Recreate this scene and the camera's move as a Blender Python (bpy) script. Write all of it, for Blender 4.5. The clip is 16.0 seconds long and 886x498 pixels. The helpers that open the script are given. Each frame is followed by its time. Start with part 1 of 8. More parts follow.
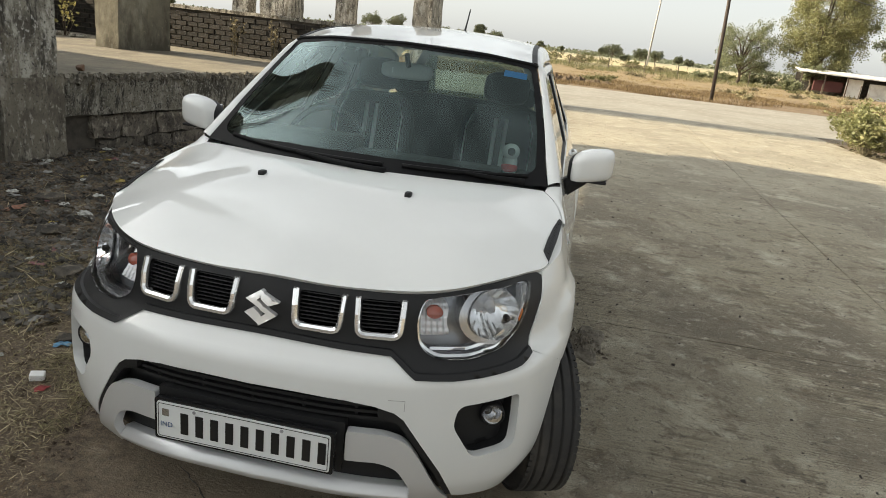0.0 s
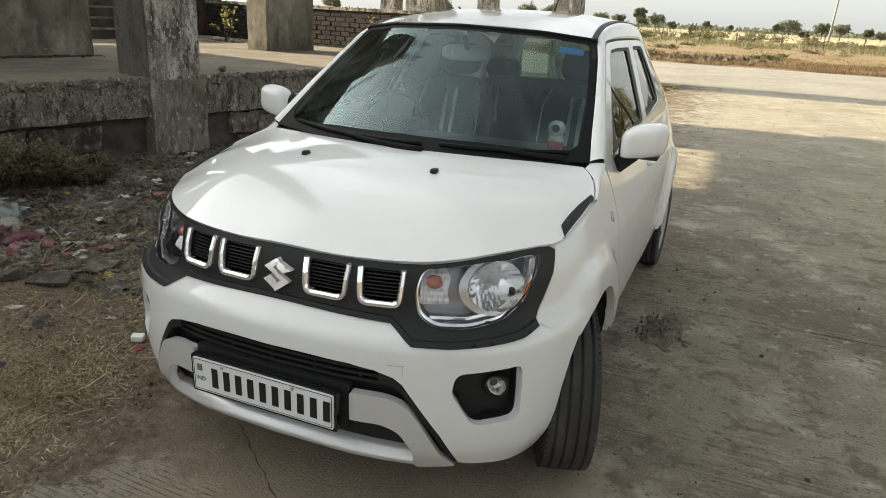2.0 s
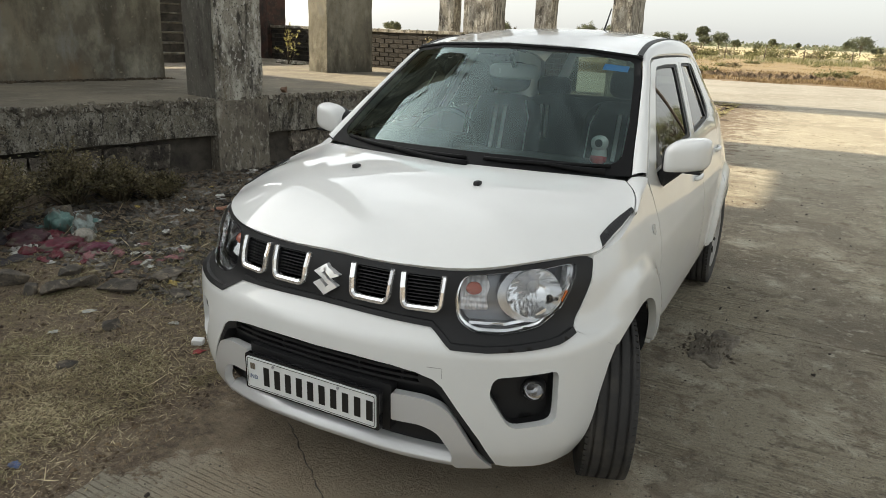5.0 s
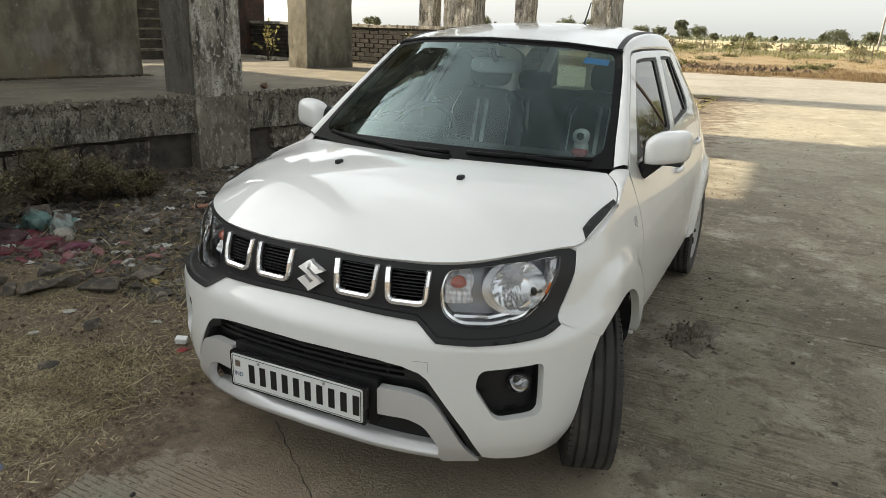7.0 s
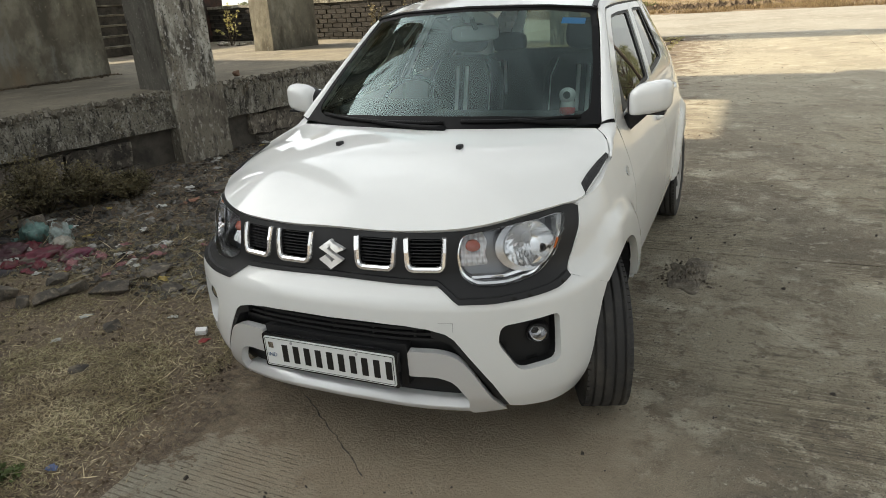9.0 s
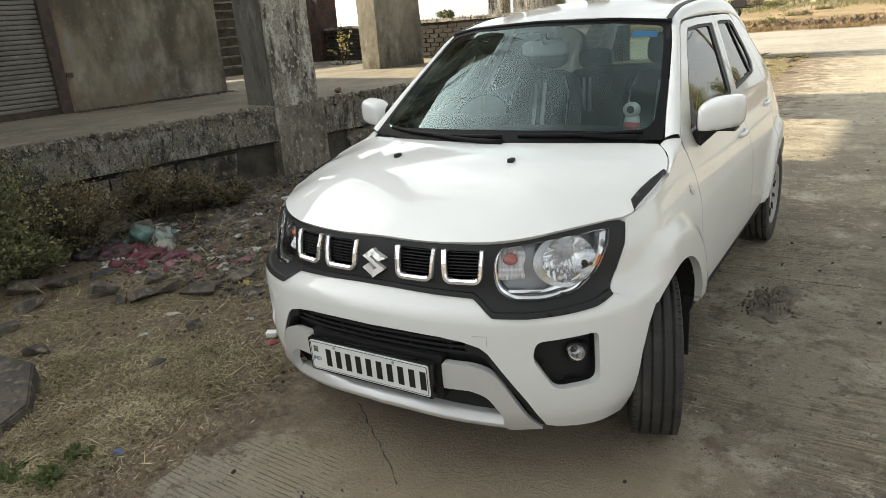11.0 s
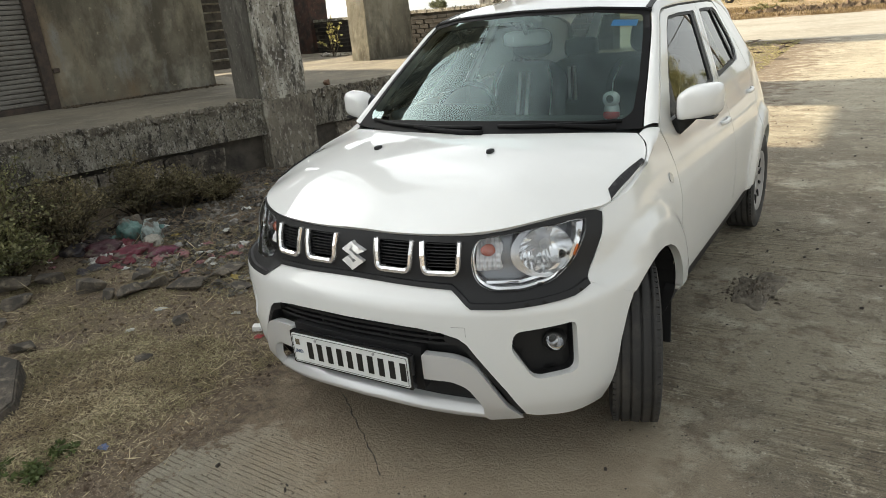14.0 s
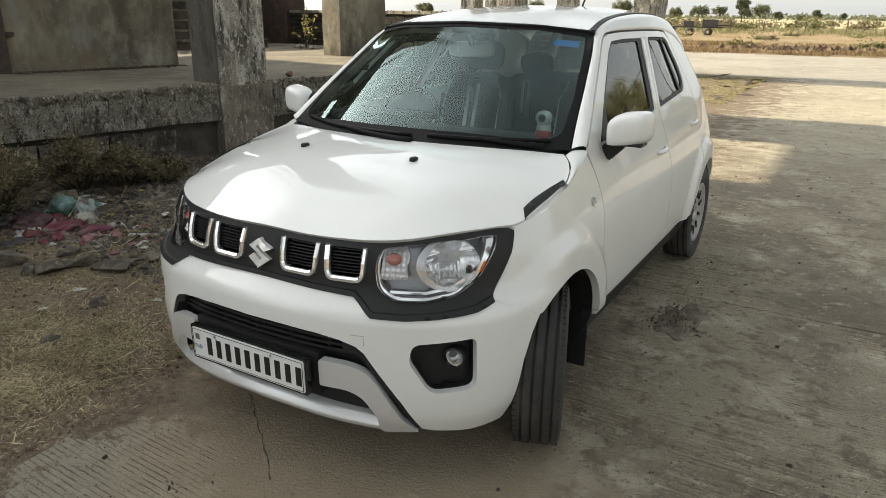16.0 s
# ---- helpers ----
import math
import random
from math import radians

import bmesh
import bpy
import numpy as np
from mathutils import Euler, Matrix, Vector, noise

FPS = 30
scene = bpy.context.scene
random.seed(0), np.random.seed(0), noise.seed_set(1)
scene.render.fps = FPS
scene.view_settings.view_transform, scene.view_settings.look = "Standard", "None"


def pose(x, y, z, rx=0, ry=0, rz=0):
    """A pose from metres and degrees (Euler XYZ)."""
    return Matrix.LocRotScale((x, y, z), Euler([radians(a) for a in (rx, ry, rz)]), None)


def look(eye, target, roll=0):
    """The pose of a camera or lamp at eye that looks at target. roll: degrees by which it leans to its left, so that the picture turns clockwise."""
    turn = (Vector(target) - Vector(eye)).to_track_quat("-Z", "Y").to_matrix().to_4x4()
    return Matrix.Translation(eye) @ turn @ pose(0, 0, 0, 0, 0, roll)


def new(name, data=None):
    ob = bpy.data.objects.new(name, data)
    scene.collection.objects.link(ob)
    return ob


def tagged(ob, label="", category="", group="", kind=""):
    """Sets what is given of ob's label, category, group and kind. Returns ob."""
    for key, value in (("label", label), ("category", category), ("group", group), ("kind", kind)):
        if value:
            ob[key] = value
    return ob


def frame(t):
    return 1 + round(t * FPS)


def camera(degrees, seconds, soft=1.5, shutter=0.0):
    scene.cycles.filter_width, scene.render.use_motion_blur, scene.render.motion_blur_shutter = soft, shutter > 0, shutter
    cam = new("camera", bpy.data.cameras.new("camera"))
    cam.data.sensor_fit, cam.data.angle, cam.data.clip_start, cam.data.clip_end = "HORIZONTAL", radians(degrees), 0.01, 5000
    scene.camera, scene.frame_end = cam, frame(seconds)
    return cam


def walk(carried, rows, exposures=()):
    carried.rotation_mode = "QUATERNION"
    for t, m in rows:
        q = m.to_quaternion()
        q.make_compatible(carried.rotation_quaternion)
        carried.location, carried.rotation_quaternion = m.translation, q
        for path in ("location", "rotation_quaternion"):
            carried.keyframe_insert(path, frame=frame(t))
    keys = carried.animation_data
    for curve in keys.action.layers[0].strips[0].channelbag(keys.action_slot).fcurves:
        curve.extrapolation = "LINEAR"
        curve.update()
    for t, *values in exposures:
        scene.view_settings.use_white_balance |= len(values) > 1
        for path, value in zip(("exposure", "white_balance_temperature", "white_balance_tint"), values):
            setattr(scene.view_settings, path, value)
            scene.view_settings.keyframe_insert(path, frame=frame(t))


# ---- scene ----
cam = camera(64.8, 16.0, 0.7)
PATH = [
    (0, (0.75, -1.581, 1.525), (0.44, 0.307, 0.943), 6.5),
    (0.5, (0.867, -1.501, 1.512), (0.474, 0.353, 0.873), 2.1),
    (1, (0.978, -1.47, 1.51), (0.399, 0.334, 0.87), 1.9),
    (1.5, (1.116, -1.485, 1.52), (0.442, 0.283, 0.872), 3.5),
    (2, (1.182, -1.515, 1.521), (0.456, 0.236, 0.882), 3.0),
    (2.5, (1.222, -1.517, 1.52), (0.445, 0.212, 0.883), 2.1),
    (3, (1.263, -1.537, 1.52), (0.491, 0.201, 0.902), 2.8),
    (3.5, (1.266, -1.558, 1.518), (0.461, 0.171, 0.918), 2.7),
    (4, (1.268, -1.579, 1.517), (0.383, 0.115, 0.927), 2.1),
    (6.5, (1.254, -1.577, 1.514), (0.392, 0.127, 0.918), 2.3),
    (7, (1.263, -1.586, 1.514), (0.429, 0.128, 0.911), 1.9),
    (7.5, (1.287, -1.598, 1.521), (0.532, 0.14, 0.885), 0.6),
    (8, (1.272, -1.611, 1.523), (0.48, 0.11, 0.88), -2.0),
    (8.2, (1.223, -1.688, 1.559), (0.451, 0.016, 0.851), -3.6),
    (10.3, (1.29, -1.756, 1.54), (0.502, -0.036, 0.893), -3.8),
    (10.5, (1.316, -1.699, 1.533), (0.446, -0.016, 0.894), -3.3),
    (11, (1.425, -1.639, 1.523), (0.37, -0.059, 0.9), -4.6),
    (11.5, (1.495, -1.592, 1.514), (0.417, -0.035, 0.871), -4.3),
    (12, (1.493, -1.585, 1.52), (0.446, 0.005, 0.909), -4.4),
    (12.5, (1.443, -1.62, 1.529), (0.416, -0.011, 0.932), -5.0),
    (13, (1.429, -1.614, 1.53), (0.443, 0.01, 0.905), -6.3),
    (13.5, (1.456, -1.606, 1.533), (0.534, 0.047, 0.887), -5.7),
    (14, (1.477, -1.613, 1.522), (0.434, -0.035, 0.874), -5.3),
    (14.5, (1.498, -1.599, 1.509), (0.445, -0.037, 0.837), -5.1),
    (15, (1.537, -1.601, 1.513), (0.489, -0.028, 0.86), -3.1),
    (15.5, (1.57, -1.568, 1.519), (0.656, 0.097, 0.892), -1.5),
    (16, (1.613, -1.482, 1.519), (0.651, 0.15, 0.877), 0.6),
]
EXPOSURES = [(t, 1.13 + e, 6820.0, 6.0) for t, e in ((0.0, -0.06), (0.5, -0.06), (1.5, 0.03), (3.0, 0.03), (4.0, 0.04), (7.0, 0.05), (8.0, 0.06), (10.4, 0.18), (11.0, 0.28), (11.5, 0.50), (12.0, 0.36), (12.5, 0.30), (13.5, 0.26), (14.0, 0.28), (14.6, 0.38), (15.0, 0.44), (15.5, 0.26), (16.0, 0.09))]
walk(cam, [(t, look(eye, target, roll)) for t, eye, target, roll in PATH], EXPOSURES)


# ---- world and light ----
SUN_ELEV = 27.0
sun = new("sun", bpy.data.lights.new("sun", "SUN"))
sun.data.energy, sun.data.angle, sun.data.color = 4.8, radians(0.6), (1.0, 0.86, 0.66)
# low sun from the building's side (-x)
sun.matrix_world = look((0, 0, 0), (math.cos(radians(SUN_ELEV)) * math.cos(radians(2.5)), math.cos(radians(SUN_ELEV)) * math.sin(radians(2.5)), -math.sin(radians(SUN_ELEV))))
tagged(sun, "low warm afternoon sun from behind the building", "sun")
world = bpy.data.worlds.new("World")
scene.world = world
world.use_nodes = True
wn, wl = world.node_tree.nodes, world.node_tree.links
sky = wn.new("ShaderNodeTexSky")
sky.sky_type, sky.sun_disc = "NISHITA", False
sky.sun_elevation, sky.sun_rotation = radians(SUN_ELEV), radians(-90)
sky.air_density, sky.dust_density, sky.ozone_density, sky.altitude = 1.0, 2.5, 1.0, 300
pale = wn.new("ShaderNodeHueSaturation")
pale.inputs["Saturation"].default_value = 0.35
wl.new(sky.outputs[0], pale.inputs["Color"])
# dusty haze evens the sky out, brighter round the sun, with thin high cloud
haze = wn.new("ShaderNodeMix")
haze.data_type = "RGBA"
haze.inputs[0].default_value = 0.68
haze.inputs[7].default_value = (2.48, 2.57, 2.70, 1)
wl.new(pale.outputs[0], haze.inputs[6])
sky_at = wn.new("ShaderNodeTexCoord")
glow = wn.new("ShaderNodeVectorMath")
glow.operation = "DOT_PRODUCT"
glow.inputs[1].default_value = tuple(-c for c in sun.matrix_world.to_quaternion() @ Vector((0, 0, -1)))
wl.new(sky_at.outputs["Generated"], glow.inputs[0])
near_sun = wn.new("ShaderNodeMapRange")
near_sun.interpolation_type = "SMOOTHSTEP"
near_sun.inputs["From Min"].default_value, near_sun.inputs["From Max"].default_value = 0.42, 1.0
near_sun.inputs["To Min"].default_value, near_sun.inputs["To Max"].default_value = 0.90, 2.7
wl.new(glow.outputs["Value"], near_sun.inputs["Value"])
drift = wn.new("ShaderNodeMapping")
drift.inputs["Scale"].default_value, drift.inputs["Rotation"].default_value = (1.0, 2.1, 1.4), (0.2, 0.1, 0.7)
cloud = wn.new("ShaderNodeTexNoise")
cloud.inputs["Scale"].default_value, cloud.inputs["Detail"].default_value, cloud.inputs["Roughness"].default_value = 2.6, 7.0, 0.58
wl.new(sky_at.outputs["Generated"], drift.inputs["Vector"]), wl.new(drift.outputs[0], cloud.inputs["Vector"])
puff = wn.new("ShaderNodeMapRange")
puff.interpolation_type = "SMOOTHSTEP"
puff.inputs["From Min"].default_value, puff.inputs["From Max"].default_value = 0.44, 0.66
puff.inputs["To Min"].default_value, puff.inputs["To Max"].default_value = -0.22, 0.55
wl.new(cloud.outputs["Fac"], puff.inputs["Value"])
up = wn.new("ShaderNodeSeparateXYZ")
wl.new(sky_at.outputs["Generated"], up.inputs[0])
high = wn.new("ShaderNodeMapRange")
high.interpolation_type = "SMOOTHSTEP"
high.inputs["From Min"].default_value, high.inputs["From Max"].default_value = 0.09, 0.28
wl.new(up.outputs["Z"], high.inputs["Value"])
veil = wn.new("ShaderNodeMath")
veil.operation = "MULTIPLY"
wl.new(puff.outputs[0], veil.inputs[0]), wl.new(high.outputs[0], veil.inputs[1])
dim = wn.new("ShaderNodeMapRange")
dim.inputs["From Min"].default_value, dim.inputs["From Max"].default_value = 0.2, 1.0
dim.inputs["To Min"].default_value, dim.inputs["To Max"].default_value = 1.08, 0.80
wl.new(up.outputs["Z"], dim.inputs["Value"])
over = wn.new("ShaderNodeMath")
over.operation = "MULTIPLY"
wl.new(near_sun.outputs[0], over.inputs[0]), wl.new(dim.outputs[0], over.inputs[1])
lit = wn.new("ShaderNodeMath")
lit.operation = "ADD"
wl.new(over.outputs[0], lit.inputs[0]), wl.new(veil.outputs[0], lit.inputs[1])
whole = wn.new("ShaderNodeVectorMath")
whole.operation = "SCALE"
wl.new(haze.outputs[2], whole.inputs[0]), wl.new(lit.outputs[0], whole.inputs["Scale"])
wl.new(whole.outputs[0], wn["Background"].inputs[0])
wn["Background"].inputs[1].default_value = 0.15


# ---- materials ----
def material(name, rough=0.7, metal=0.0, **more):
    m = bpy.data.materials.new(name)
    m.use_nodes = True
    b = m.node_tree.nodes["Principled BSDF"]
    b.inputs["Roughness"].default_value, b.inputs["Metallic"].default_value = rough, metal
    for key, value in more.items():
        b.inputs[key.replace("_", " ")].default_value = value
    return m


def node(m, kind, **inputs):
    n = m.node_tree.nodes.new(kind)
    for key, value in inputs.items():
        n.inputs[key.replace("_", " ")].default_value = value
    return n


def link(m, a, out, b, into):
    m.node_tree.links.new(a.outputs[out], b.inputs[into])


def plain(name, colour, rough=0.5, metal=0.0, bump=0.0, scale=200.0, **more):
    m = material(name, rough, metal, **more)
    b = m.node_tree.nodes["Principled BSDF"]
    b.inputs["Base Color"].default_value = (*colour, 1)
    if bump:
        tc, n, bp = node(m, "ShaderNodeTexCoord"), node(m, "ShaderNodeTexNoise", Scale=scale, Detail=3.0), node(m, "ShaderNodeBump", Strength=bump, Distance=0.002)
        link(m, tc, "Object", n, "Vector"), link(m, n, "Fac", bp, "Height"), link(m, bp, "Normal", b, "Normal")
    return m


def mixed(name, layers, rough=0.85, bump=0.4, bump_scale=60.0, bump_dist=0.01, coords="Object", per_object=0.0, island=0.0, **more):
    """Base colour from layers of (colour, noise scale, low, high): each is laid over the ones before where its noise is high; a scale (s, q) squeezes the noise upright into streaks."""
    m = material(name, rough, **more)
    b = m.node_tree.nodes["Principled BSDF"]
    tc = node(m, "ShaderNodeTexCoord")
    base = node(m, "ShaderNodeRGB")
    base.outputs[0].default_value = (*layers[0][0], 1)
    last = (base, 0)
    for n, (colour, scale, lo, hi) in enumerate(layers[1:]):
        noi = node(m, "ShaderNodeTexNoise", Scale=scale[0] if isinstance(scale, tuple) else scale, Detail=8.0, Roughness=0.65)
        shift = node(m, "ShaderNodeMapping")
        shift.inputs["Location"].default_value = (3.7 * n + 1.3, 9.1 * n, 2.2 * n)
        if isinstance(scale, tuple):
            shift.inputs["Scale"].default_value = (1, 1, scale[1])
        ramp = node(m, "ShaderNodeValToRGB")
        ramp.color_ramp.elements[0].position, ramp.color_ramp.elements[1].position = lo, hi
        mx = node(m, "ShaderNodeMix")
        mx.data_type = "RGBA"
        mx.inputs[7].default_value = (*colour, 1)
        link(m, tc, coords, shift, "Vector"), link(m, shift, "Vector", noi, "Vector"), link(m, noi, "Fac", ramp, "Fac")
        link(m, ramp, "Color", mx, 0), m.node_tree.links.new(last[0].outputs[last[1]], mx.inputs[6])
        last = (mx, 2)
    if per_object or island:
        src = node(m, "ShaderNodeObjectInfo") if per_object else node(m, "ShaderNodeNewGeometry")
        mr = node(m, "ShaderNodeMapRange")
        amount = per_object or island
        mr.inputs["To Min"].default_value, mr.inputs["To Max"].default_value = 1 - amount, 1 + amount
        hs = node(m, "ShaderNodeHueSaturation")
        link(m, src, "Random" if per_object else "Random Per Island", mr, "Value"), link(m, mr, "Result", hs, "Value")
        m.node_tree.links.new(last[0].outputs[last[1]], hs.inputs["Color"])
        last = (hs, 0)
    m.node_tree.links.new(last[0].outputs[last[1]], b.inputs["Base Color"])
    if bump:
        noi, bp = node(m, "ShaderNodeTexNoise", Scale=bump_scale, Detail=8.0, Roughness=0.7), node(m, "ShaderNodeBump", Strength=bump, Distance=bump_dist)
        link(m, tc, coords, noi, "Vector"), link(m, noi, "Fac", bp, "Height"), link(m, bp, "Normal", b, "Normal")
    return m


def paint(name, colour):
    """Car paint: slightly dusty white under a hard clear coat."""
    m = mixed(name, [(colour, 0, 0, 0), (tuple(c * 0.96 for c in colour), 3.0, 0.45, 0.75)], rough=0.5, bump=0)
    b = m.node_tree.nodes["Principled BSDF"]
    b.inputs["Specular IOR Level"].default_value = 0.1
    b.inputs["Coat Weight"].default_value, b.inputs["Coat Roughness"].default_value, b.inputs["Coat IOR"].default_value = 1.0, 0.025, 1.54
    return m


def clear(name, colour, rough=0.0, ior=1.45, gloss=(1.0, 1.0, 1.0)):
    """Thin glass: see-through with a mirror-like gloss, no bending."""
    m = bpy.data.materials.new(name)
    m.use_nodes = True
    nt = m.node_tree
    nt.nodes.remove(nt.nodes["Principled BSDF"])
    tr, gl, fr, mx = node(m, "ShaderNodeBsdfTransparent"), node(m, "ShaderNodeBsdfGlossy", Roughness=rough), node(m, "ShaderNodeFresnel", IOR=ior), node(m, "ShaderNodeMixShader")
    tr.inputs["Color"].default_value = (*colour, 1)
    gl.inputs["Color"].default_value = (*gloss, 1)
    link(m, fr, 0, mx, 0), link(m, tr, 0, mx, 1), link(m, gl, 0, mx, 2), link(m, mx, 0, nt.nodes["Material Output"], "Surface")
    return m


WHITE = paint("car_white_paint", (0.690, 0.694, 0.678))
BLACK = plain("black_moulded_plastic", (0.015, 0.015, 0.0157), 0.52, bump=0.12, scale=900, Specular_IOR_Level=0.28)
GLOSSBLACK = plain("gloss_black", (0.012, 0.012, 0.013), 0.15)
RUBBER = mixed("tyre_rubber", [((0.026, 0.025, 0.024), 0, 0, 0), ((0.062, 0.056, 0.048), 9.0, 0.45, 0.72)], rough=0.8, bump=0.2, bump_scale=150, bump_dist=0.002)
CHROME = plain("chrome", (0.88, 0.88, 0.89), 0.10, 1.0)
TRIM = plain("bright_trim_chrome", (0.96, 0.96, 0.96), 0.13, 0.8)
SATIN = plain("satin_chrome", (0.75, 0.75, 0.76), 0.22, 1.0)
SILVER = plain("silver_painted_plastic", (0.64, 0.64, 0.64), 0.32, 0.35, bump=0.04, scale=1500, Coat_Weight=0.5)
STEEL = plain("wheel_silver", (0.42, 0.42, 0.43), 0.4, 0.7)
GLASS = clear("tinted_glass", (0.82, 0.95, 0.92), 0.0, 1.68, (0.80, 1.0, 0.98))
DARKGLASS = clear("dark_side_glass", (0.34, 0.37, 0.36), 0.0, 1.6)
LENS = clear("lamp_lens", (0.93, 0.94, 0.95), 0.0, 1.45)
AMBER = plain("amber_lamp", (0.75, 0.16, 0.02), 0.2)
RED = plain("red_lamp", (0.45, 0.01, 0.01), 0.15)
CABIN = plain("dark_cabin_plastic", (0.026, 0.028, 0.03), 0.75, bump=0.02, scale=600)
CABINGREY = plain("grey_cabin_plastic", (0.56, 0.56, 0.54), 0.6)
SEAT = mixed("seat_fabric", [((0.020, 0.022, 0.024), 0, 0, 0), ((0.034, 0.036, 0.039), 90.0, 0.4, 0.7)], rough=0.9, bump=0.2, bump_scale=500, bump_dist=0.002)
STRIPE = plain("pale_seat_stripe", (0.88, 0.88, 0.86), 0.6)
PLATEWHITE = plain("plate_white", (0.70, 0.71, 0.70), 0.35)
FRIT = plain("black_screen_frit", (0.006, 0.006, 0.0065), 0.6, Specular_IOR_Level=0.15)
INK = plain("plate_black", (0.01, 0.01, 0.01), 0.4)
BLUEFILM = plain("blue_sticker", (0.05, 0.28, 0.62), 0.3)
PAPER = plain("white_paper", (0.75, 0.75, 0.73), 0.6)


# ---- helpers ----
from mathutils.geometry import delaunay_2d_cdt


def mesh(name, verts, faces, mat, parent=None, smooth=True, label=""):
    me = bpy.data.meshes.new(name)
    me.from_pydata([tuple(map(float, v)) for v in verts], [], [tuple(map(int, f)) for f in faces])
    if mat:
        me.materials.append(mat)
    me.shade_smooth() if smooth else None
    ob = new(name, me)
    ob.parent = parent
    return tagged(ob, label)


def part(name, bm, mat, parent=None, label="", smooth=False):
    me = bpy.data.meshes.new(name)
    bm.normal_update()
    bm.to_mesh(me)
    bm.free()
    if mat:
        me.materials.append(mat)
    if smooth:
        me.shade_smooth()
    ob = new(name, me)
    ob.parent = parent
    return tagged(ob, label)


def empty(name, x=0.0, y=0.0, z=0.0, **tags):
    ob = new(name)
    ob.location = (x, y, z)
    ob.empty_display_size = 0.1
    return tagged(ob, **tags)


def dense(poly, step):
    """The closed outline with points no further apart than step."""
    out = []
    for a, b in zip(poly, list(poly[1:]) + [poly[0]]):
        n = max(1, int(math.ceil(math.hypot(b[0] - a[0], b[1] - a[1]) / step)))
        out += [(a[0] + (b[0] - a[0]) * i / n, a[1] + (b[1] - a[1]) * i / n) for i in range(n)]
    return out


def rounded(poly, r, n=5):
    """The closed outline with its corners rounded: r metres, or a list of one for each corner."""
    out, count = [], len(poly)
    for i, p in enumerate(poly):
        rad = r[i] if isinstance(r, (list, tuple)) else r
        p, a, b = np.array(p), np.array(poly[i - 1]), np.array(poly[(i + 1) % count])
        la, lb = np.linalg.norm(a - p), np.linalg.norm(b - p)
        d = min(rad, la * 0.45, lb * 0.45)
        if d < 1e-4:
            out.append(tuple(p))
            continue
        p0, p1 = p + (a - p) / la * d, p + (b - p) / lb * d
        out += [tuple((1 - t) ** 2 * p0 + 2 * t * (1 - t) * p + t * t * p1) for t in np.linspace(0, 1, n)]
    return out


def inside(pts, poly):
    pts, poly = np.asarray(pts, float), np.asarray(poly, float)
    hit = np.zeros(len(pts), bool)
    for (x0, y0), (x1, y1) in zip(poly, np.roll(poly, -1, 0)):
        if y0 != y1:
            cross = ((y0 > pts[:, 1]) != (y1 > pts[:, 1])) & (pts[:, 0] < (x1 - x0) * (pts[:, 1] - y0) / (y1 - y0) + x0)
            hit ^= cross
    return hit


def near_edge(pts, loops, d):
    pts = np.asarray(pts, float)
    bad = np.zeros(len(pts), bool)
    for loop in loops:
        lp = np.asarray(loop, float)
        for k in range(0, len(pts), 400):
            bad[k : k + 400] |= (np.linalg.norm(pts[k : k + 400, None] - lp[None], axis=-1).min(1) < d)
    return bad


